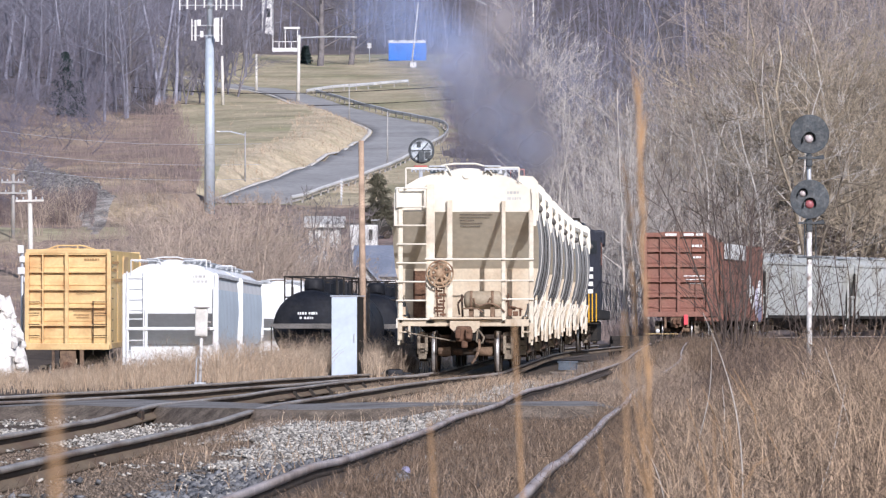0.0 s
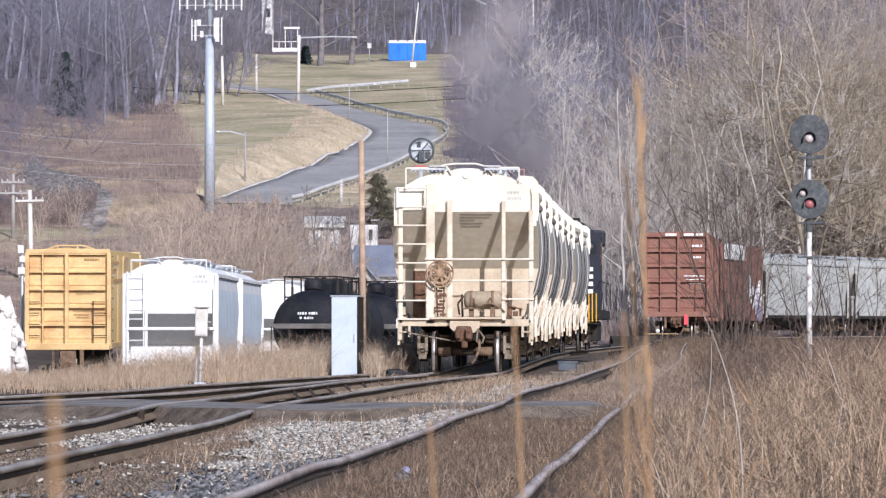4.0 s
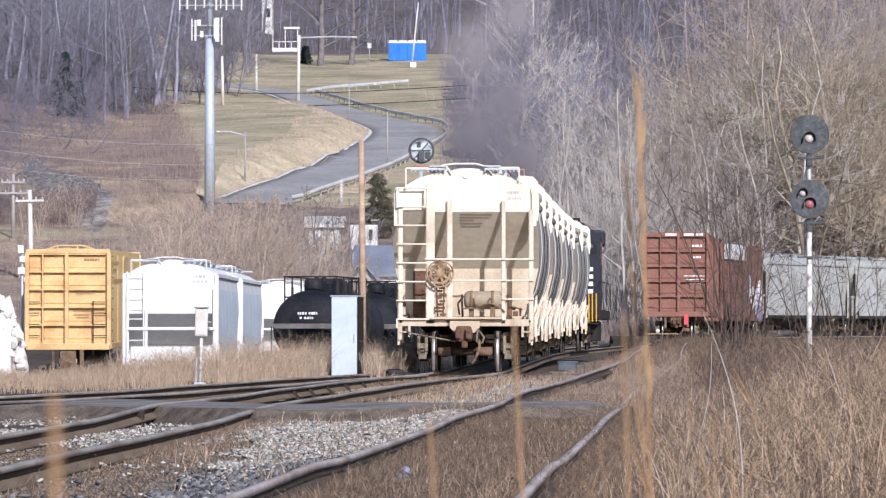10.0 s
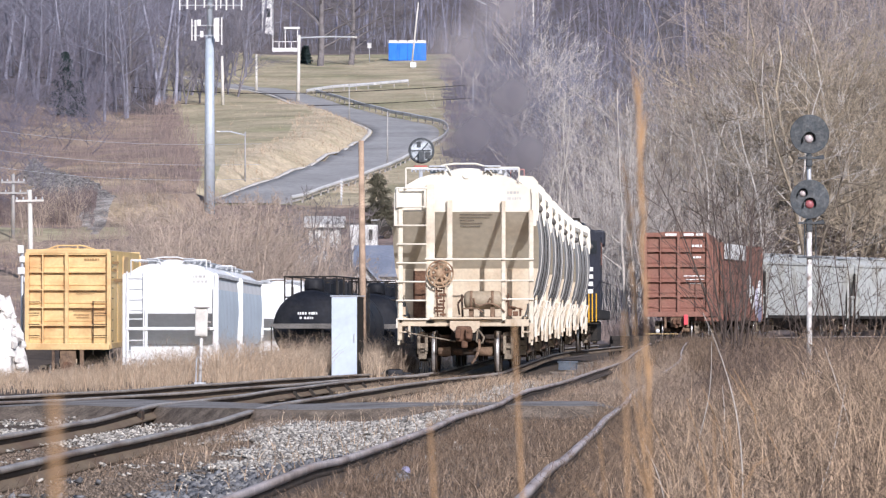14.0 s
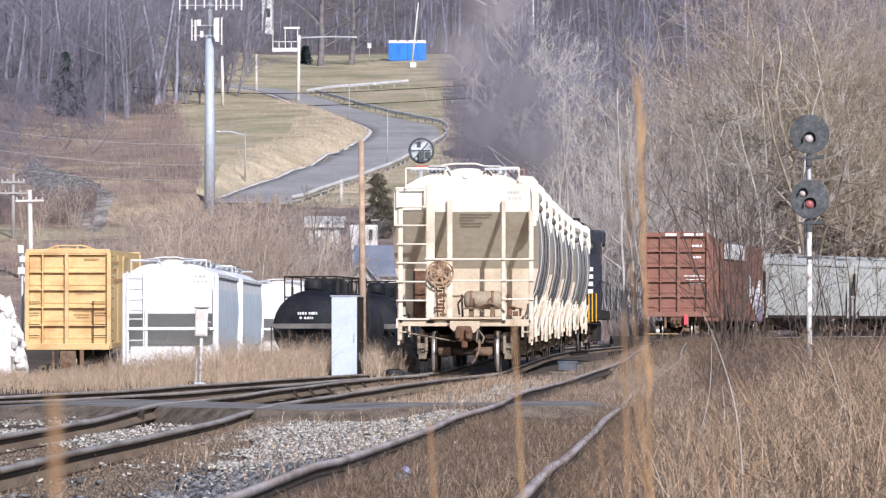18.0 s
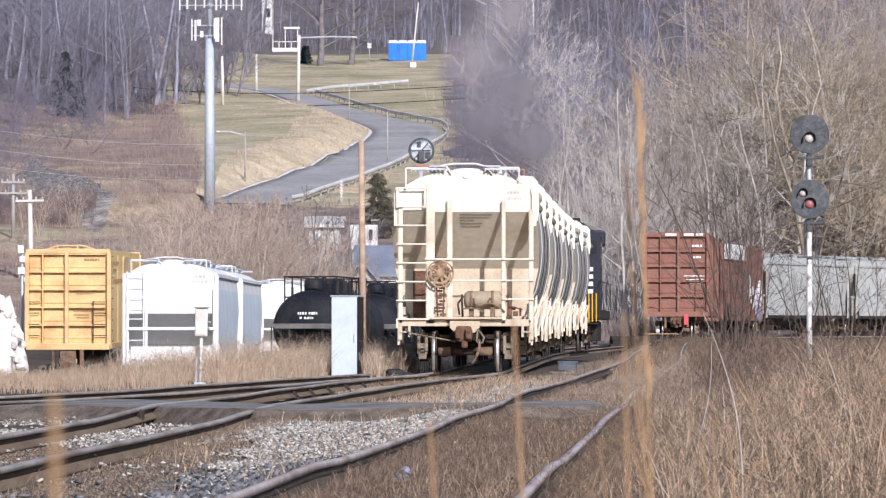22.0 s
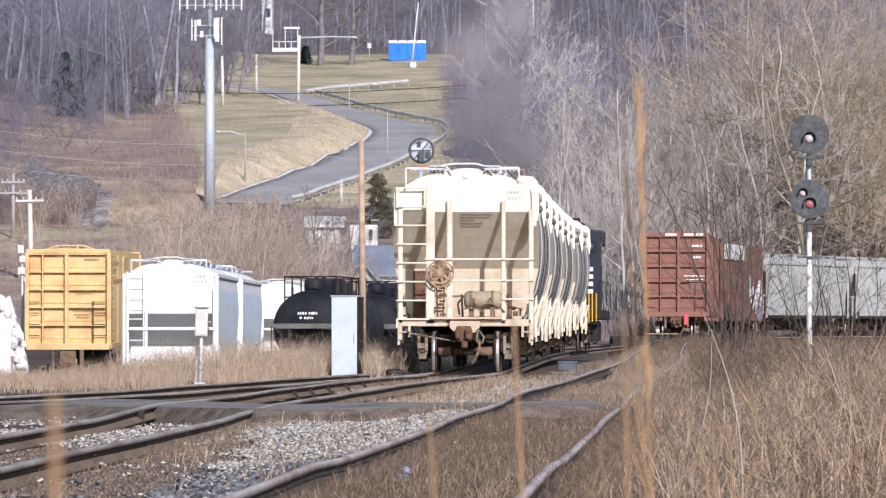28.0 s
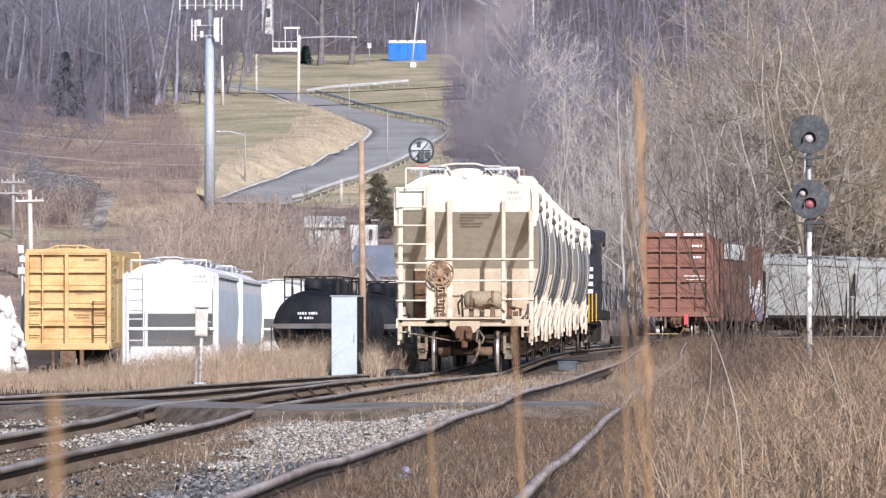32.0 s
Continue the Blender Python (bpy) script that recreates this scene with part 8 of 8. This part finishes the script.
thicket(1900, 414, 428, -0.083, -0.064, lambda x, y, u: u < 0.1 + clump(x, y, 8), 0.4, 1.5, 0.016, M["brushdark"], "dark leafless hedge at the foot of the slope", 33, 4)
thicket(1300, 450, 600, -0.056, -0.036, lambda x, y, u: np.abs(x + 23.3 + (y - 500) * 0.067 + 0.8) < 0.4 + 1.8 * u, 0.3, 1.3, 0.018, M["brushbrown"], "reddish-brown brush at the lawn's edge", 37, 3)
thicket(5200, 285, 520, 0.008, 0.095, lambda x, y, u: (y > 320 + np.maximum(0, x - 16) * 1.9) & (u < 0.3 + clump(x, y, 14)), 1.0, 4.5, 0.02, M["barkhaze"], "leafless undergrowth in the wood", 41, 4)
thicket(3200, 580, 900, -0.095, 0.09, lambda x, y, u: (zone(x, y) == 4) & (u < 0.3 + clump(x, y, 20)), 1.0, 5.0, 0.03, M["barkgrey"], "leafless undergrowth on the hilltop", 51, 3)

thicket(2600, 440, 640, -0.04, -0.006, lambda x, y, u: (zone(x, y) == 7) & (road_side(x, y) > 3.9) & (u < 0.1 + clump(x, y, 10)), 0.12, 0.55, 0.02, M["strawpale"], "pale tan scrub on the road bank", 83, 3)
thicket(2600, 440, 780, -0.05, 0.0, lambda x, y, u: ((zone(x, y) == 2) | (zone(x, y) == 7)) & (road_side(x, y) > 3.9), 0.08, 0.3, 0.018, M["straw"], "dry tussocks on the hill lawn", 81, 1)
thicket(4000, 440, 740, -0.012, 0.014, lambda x, y, u: (zone(x, y) != 2) & (road_side(x, y) > 5.5) & (x > 0.6 + 2.2 * hash_noise(x, y, 5.0)), 0.6, 2.4, 0.02, M["barkhaze"], "haze-tinted brush beyond the guardrail", 85)

thicket(1800, 222, 335, 0.0275, 0.046, lambda x, y, u: (x > along(TRACK_H, np.minimum(y, 230)) + 2.2) & (x < along(TRACK_A, y) - 2.6) & (u < 0.4 + clump(x, y, 6)), 0.3, 1.5, 0.010, M["brushbrown"], "reddish-brown brush beyond the standing train", 91, 4)
thicket(1500, 62, 128, 0.050, 0.088, lambda x, y, u: (x > along(TRACK_A, y) + 1.6) & (u < 0.2 + clump(x, y, 5)), 0.4, 1.05, 0.006, M["weedgrey"], "grey leafless brambles tangled in the weeds", 95, 6)

# ---- ballast stones ----
rg = np.random.default_rng(21)
n = 100000
y = np.concatenate([rg.uniform(28, 66, 22000), rg.uniform(28, 66, 38000), rg.uniform(57, 122, 40000)])
x = np.concatenate([rg.uniform(-6.0, 0.6, 22000), rg.uniform(-2.2, 0.6, 38000), rg.uniform(-6.5, 3.4, 40000)])
zz = zone(x, y)
between = (x > -1.95 + 0.3 * hash_noise(x, y, 1.0)) & (y < 66)
onto = (y > 57) & (y < 76) & (x < -1.5)
verge = (y > 78) & (x > along(TRACK_H, y) + 0.9) & (x < along(TRACK_A, y) - 0.8)
ok = ((zz == 1) | (zz == 6) | onto | verge) & (clump(x, y, 2.5) + rg.uniform(0, 0.6, n) > np.where(between, 0.12, np.where(onto, 0.5, np.where(verge & (x > along(TRACK_A, y) - 2.6), 0.3, np.where(verge, 0.8, 1.2)))))
ok &= np.abs(x / y) < 0.086
x, y = x[ok], y[ok]
order = np.argsort(y)
x, y = x[order], y[order]
n = len(x)
octa = np.array([[1, 0, 0], [0, 1, 0], [-1, 0, 0], [0, -1, 0], [0, 0, 1], [0, 0, -1]], float)
dark = (rg.uniform(0, 1, n) < 0.70 * (1 - step(41, 49, y + 1.2 * hash_noise(x, y, 1.2)))) & (x > -3.2) & (y < 51)
sz = (rg.uniform(0.015, 0.034, n) * np.where(y > 78, 1.6, 1.0) * np.where(dark, 1.5, 1.0))[:, None, None] * rg.uniform(0.6, 1.25, (n, 1, 3)) * np.array([1.15, 1.0, 0.62])
v = (octa[None] + rg.uniform(-0.5, 0.5, (n, 6, 3))) * sz
lift = land(x, y) + rg.uniform(0.0, 0.045, n) 
q = np.array([[0, 1, 4], [1, 2, 4], [2, 3, 4], [3, 0, 4], [1, 0, 5], [2, 1, 5], [3, 2, 5], [0, 3, 5]])
a = rg.uniform(0, 6.28, n)
ca, sa = np.cos(a)[:, None], np.sin(a)[:, None]
v = np.stack([v[..., 0] * ca - v[..., 1] * sa, v[..., 0] * sa + v[..., 1] * ca, v[..., 2]], -1)
k = 300
def stone_field(pick, material):
    w = (v[pick] + np.stack([x, y, lift], 1)[pick, None]).reshape(-1, 3)
    return fast_mesh("ballast", w, (np.arange(len(w) // 6)[:, None, None] * 6 + q[None]).reshape(-1, 3), material)


late = np.arange(n) >= k
ballast = tagged(new("ballast", stone_field(late & ~dark, M["stone"])), "loose pale grey ballast stones between the rails", "gravel", kind="stuff")
tagged(new("ballast", stone_field(late & dark, M["darkstone"])), "coarse dark blue-grey ballast stones beside the rail", "gravel", kind="stuff")
gy = rg.uniform(29, 60, 30000)
gx = rg.uniform(-5.0, -1.0, 30000)
ok = (zone(gx, gy) == 6) & (np.abs(gx / gy) < 0.086) & (np.abs(np.abs(gx - along(TRACK_H, gy)) - 0.755) > 0.09)
gx, gy = gx[ok][:11000], gy[ok][:11000]
m = len(gx)
gv = (octa[None] + rg.uniform(-0.35, 0.35, (m, 6, 3))) * rg.uniform(0.007, 0.018, (m, 1, 1)) + np.stack([gx, gy, land(gx, gy) + 0.004], 1)[:, None]
gf = (np.arange(m)[:, None, None] * 6 + q[None]).reshape(-1, 3)
tagged(new("gravel", fast_mesh("gravel", gv.reshape(-1, 3), gf, M["dirtstone"])), "fine brown gravel and dirt beside the rails", "gravel", kind="stuff")
stone_shapes = [fast_mesh("stone", v[i], q, M["darkstone"] if i % 5 else M["stone"]) for i in range(25)]
for i in range(k):
    part("stone", stone_shapes[i % 25], None, ballast, m=pose(float(x[i]), float(y[i]), float(lift[i]), 0, 0, 15.0 * i))


# ---- tall dry reeds before the camera ----
def reed(x, y, height, r, label, lean=0.0, plume=0.0, base=None, bend=0.05, leaves=0, material="stalk", hook=0.0):
    z = ground_z(x, y) if base is None else base
    t = thing("tall_reed", label, "weed", pose(x, y, z, 0, lean, 0), "tall reeds")
    bm = bmesh.new()
    n = 10
    pts = [Vector((bend * math.sin(i / n * 4.0) * i / n - hook * (i / n) ** 2.5, 0.02 * math.sin(i), height * i / n)) for i in range(n + 1)]
    for i in range(n):
        tube(bm, pts[i], pts[i + 1], r * (1 - 0.06 * i), r * (1 - 0.06 * (i + 1)), 6, False)
    stem = part("stem", bm, M[material], t)
    if plume:
        rnd = random.Random(int(x * 100))
        bm = bmesh.new()
        for i in range(26):
            p = pts[-1].lerp(pts[-4], rnd.random()) if i else pts[-1]
            d = Vector((rnd.uniform(-1, 1), rnd.uniform(-1, 1), rnd.uniform(5, 12))).normalized()
            tube(bm, p, p + d * plume * rnd.uniform(0.4, 1), r * 0.9, r * 0.2, 4, False)
        part("seed_head", bm, M["stalk"], t)
    for k in range(leaves):
        rnd = random.Random(int(y * 100) + k)
        p = pts[2 + 2 * k]
        bm = bmesh.new()
        a = rnd.choice((-1, 1)) * rnd.uniform(0.03, 0.09)
        q = p + Vector((a * 0.5, 0.02, height * 0.1))
        tube(bm, p, q, r * 0.8, r * 0.6, 4, False)
        tube(bm, q, q + Vector((a * 0.6, 0, height * 0.03)), r * 0.6, r * 0.1, 4, False)
        part("leaf", bm, M["stalk"], stem)
    return t


reed(0.274, 7.05, 1.27, 0.0022, "tall orange-tan dry reed with a thin seed head", lean=-1.0, plume=0.05, bend=0.02)
reed(0.272, 7.0, 1.373, 0.0034, "tall orange-tan dry reed with a seed head", lean=-0.5, plume=0.07, bend=0.012)
reed(0.103, 6.0, 1.09, 0.0042, "tan dry reed stem", lean=-0.9, bend=0.01)
reed(0.018, 5.5, 0.99, 0.004, "tan dry reed stem", lean=-1.4, bend=0.01)
reed(0.183, 5.5, 1.1, 0.003, "thin tan dry reed stem", lean=0.4, bend=0.01)
reed(-0.18, 2.5, 1.05, 0.006, "broad pale dry reed stem", lean=0.2, bend=0.003)
reed(0.33, 9.0, 0.98, 0.0025, "thin tan dry reed stem with curled leaves", lean=1.5, bend=0.02, leaves=4)
reed(0.285, 8.0, 0.93, 0.0025, "thin tan dry reed stem with curled leaves", lean=-2.5, bend=0.02, leaves=4)
reed(0.44, 9.5, 0.93, 0.0025, "thin tan dry reed stem with curled leaves", lean=3, bend=0.02, leaves=4)
reed(0.42, 10.2, 0.96, 0.0028, "thin tan dry reed stem with curled leaves", lean=-2, bend=0.04, leaves=4)
reed(0.53, 11.0, 0.9, 0.0028, "thin tan dry reed stem with curled leaves", lean=5, bend=0.04, leaves=4)
reed(1.62, 29.3, 1.2, 0.0044, "pale bent dry stem above the weeds", bend=0.02, material="barkpale", hook=0.20)
reed(1.2, 28.5, 0.55, 0.003, "pale leaning dry stem above the weeds", lean=-14, bend=0.03, material="barkpale")
reed(2.1, 31.0, 0.8, 0.003, "pale leaning dry stem above the weeds", lean=16, bend=0.03, material="barkpale")
reed(2.3, 40.0, 0.8, 0.006, "pale leaning dry stem above the weeds", lean=-6, bend=0.1)

stem_rnd = random.Random(31)
for k in range(16):
    y = stem_rnd.uniform(27, 52)
    x = y * stem_rnd.uniform(0.034, 0.08)
    if x > float(along(TRACK_A, y)) + 1.5:
        reed(x, y, stem_rnd.uniform(0.6, 1.05), 0.00011 * y, "leaning dry stem rising out of the weeds", lean=stem_rnd.uniform(-38, 38), bend=stem_rnd.uniform(0.01, 0.05), material=stem_rnd.choice(("barkpale", "stalk", "straw")))


# ---- exhaust smoke: soft rigid puffs ----
def smoke_material(name, color, density, noise_scale, least=0.0):
    m = bpy.data.materials.new(name)
    m.use_nodes = True
    n, l = m.node_tree.nodes, m.node_tree.links
    n.clear()
    out = n.new("ShaderNodeOutputMaterial")
    mixer, clear, dif = n.new("ShaderNodeMixShader"), n.new("ShaderNodeBsdfTransparent"), n.new("ShaderNodeBsdfDiffuse")
    dif.inputs[0].default_value = (*color, 1)
    co, sep = n.new("ShaderNodeTexCoord"), n.new("ShaderNodeVectorMath")
    flat = n.new("ShaderNodeVectorMath")
    flat.operation = "MULTIPLY"
    flat.inputs[1].default_value = (1, 0, 1)
    l.new(co.outputs["Object"], flat.inputs[0])
    sep.operation = "LENGTH"
    l.new(flat.outputs[0], sep.inputs[0])
    fall = n.new("ShaderNodeMapRange")
    fall.interpolation_type = "SMOOTHERSTEP"
    fall.inputs[1].default_value, fall.inputs[2].default_value = 0.12, 0.97
    fall.inputs[3].default_value, fall.inputs[4].default_value = density, 0.0
    l.new(sep.outputs["Value"], fall.inputs[0])
    tex = n.new("ShaderNodeTexNoise")
    tex.inputs["Scale"].default_value, tex.inputs["Detail"].default_value = noise_scale, 4.0
    l.new(co.outputs["Object"], tex.inputs["Vector"])
    rag = n.new("ShaderNodeMapRange")
    rag.inputs[1].default_value, rag.inputs[2].default_value = 0.22, 0.68
    rag.inputs[3].default_value = least
    l.new(tex.outputs["Fac"], rag.inputs[0])
    mul = n.new("ShaderNodeMath")
    mul.operation = "MULTIPLY"
    l.new(fall.outputs[0], mul.inputs[0])
    l.new(rag.outputs[0], mul.inputs[1])
    l.new(mul.outputs[0], mixer.inputs[0])
    l.new(clear.outputs[0], mixer.inputs[1])
    l.new(dif.outputs[0], mixer.inputs[2])
    l.new(mixer.outputs[0], out.inputs[0])
    return m


M["bluesmoke"] = smoke_material("blue_exhaust_smoke", (0.23, 0.29, 0.47), 0.46, 1.3)
M["dusksmoke"] = smoke_material("dark_blue_exhaust_smoke", (0.155, 0.175, 0.245), 0.5, 1.3)
M["brownsmoke"] = smoke_material("brown_exhaust_haze", (0.150, 0.142, 0.162), 0.86, 1.1, 0.5)
M["greysmoke"] = smoke_material("grey_exhaust_haze", (0.27, 0.25, 0.265), 0.62, 1.0, 0.4)


def puff_mesh(name, material, seed):
    bm = bmesh.new()
    bmesh.ops.create_icosphere(bm, subdivisions=3, radius=1)
    for v in bm.verts:
        v.co *= 1 + 0.12 * noise.noise(v.co * 1.8 + Vector((seed, 0, 0)))
        v.co.y *= 0.5
    bmesh.ops.delete(bm, geom=[v for v in bm.verts if v.co.y > 0.02], context="VERTS")
    for f in bm.faces:
        f.smooth = True
    return mesh_of(name, bm, material)


BLUE_PUFFS = [puff_mesh("smoke_puff", M["bluesmoke"], i * 7.1) for i in range(3)]
DUSK_PUFFS = [puff_mesh("smoke_puff", M["dusksmoke"], i * 6.1 + 4) for i in range(3)]
BROWN_PUFFS = [puff_mesh("smoke_puff", M["brownsmoke"], i * 5.3 + 2) for i in range(3)]


GREY_PUFFS = [puff_mesh("smoke_puff", M["greysmoke"], i * 3.3 + 1) for i in range(3)]


def puff(meshes, k, size, label):
    o = new("smoke_puff", meshes[k % 3])
    o.scale = (size, size, size)
    return tagged(o, label, "smoke", "exhaust smoke")


def motions():
    rnd = random.Random(4)
    # the parting burst: rises, drifts aside and is blown out of view
    for k in range(6):
        u = k / 5
        o = puff(DUSK_PUFFS if k < 3 else BLUE_PUFFS, k, 2.0 + 1.2 * u, "bluish exhaust puff rising from the locomotive")
        x, z = 3.2 - 5.6 * u + rnd.uniform(-0.3, 0.3), 8.2 + 6.4 * u + rnd.uniform(-0.3, 0.3)
        y = 214 + k * 3
        vx, vz = -1.1 - 0.3 * u, 2.0 + 0.5 * u
        rows = [(t, pose(x + vx * t - 0.06 * t * t, y, z + vz * t, 0, 0, 0)) for t in (0, 1, 2, 3, 4, 6)]
        rows.append((32, pose(x + vx * 6 - 14, y, z + vz * 6 + 60)))
        walk(o, rows)
    # the idling haze: drifts slowly about its place
    for k, (x, z, size) in enumerate(((3.7, 8.6, 2.3), (1.5, 9.7, 2.4), (3.0, 11.2, 2.4), (0.9, 13.2, 2.4), (2.8, 15.2, 2.6))):
        o = puff(BROWN_PUFFS if k < 3 else GREY_PUFFS, k, size, "thin brown exhaust haze above the train")
        y = 237 + k * 3.2
        ph = rnd.uniform(0, 6)
        rows = [(t, pose(x + 0.35 * math.sin(ph + t * 0.35), y, z + 0.3 * math.sin(ph * 2 + t * 0.27) + 0.01 * t)) for t in range(0, 33, 2)]
        walk(o, rows)


motions()
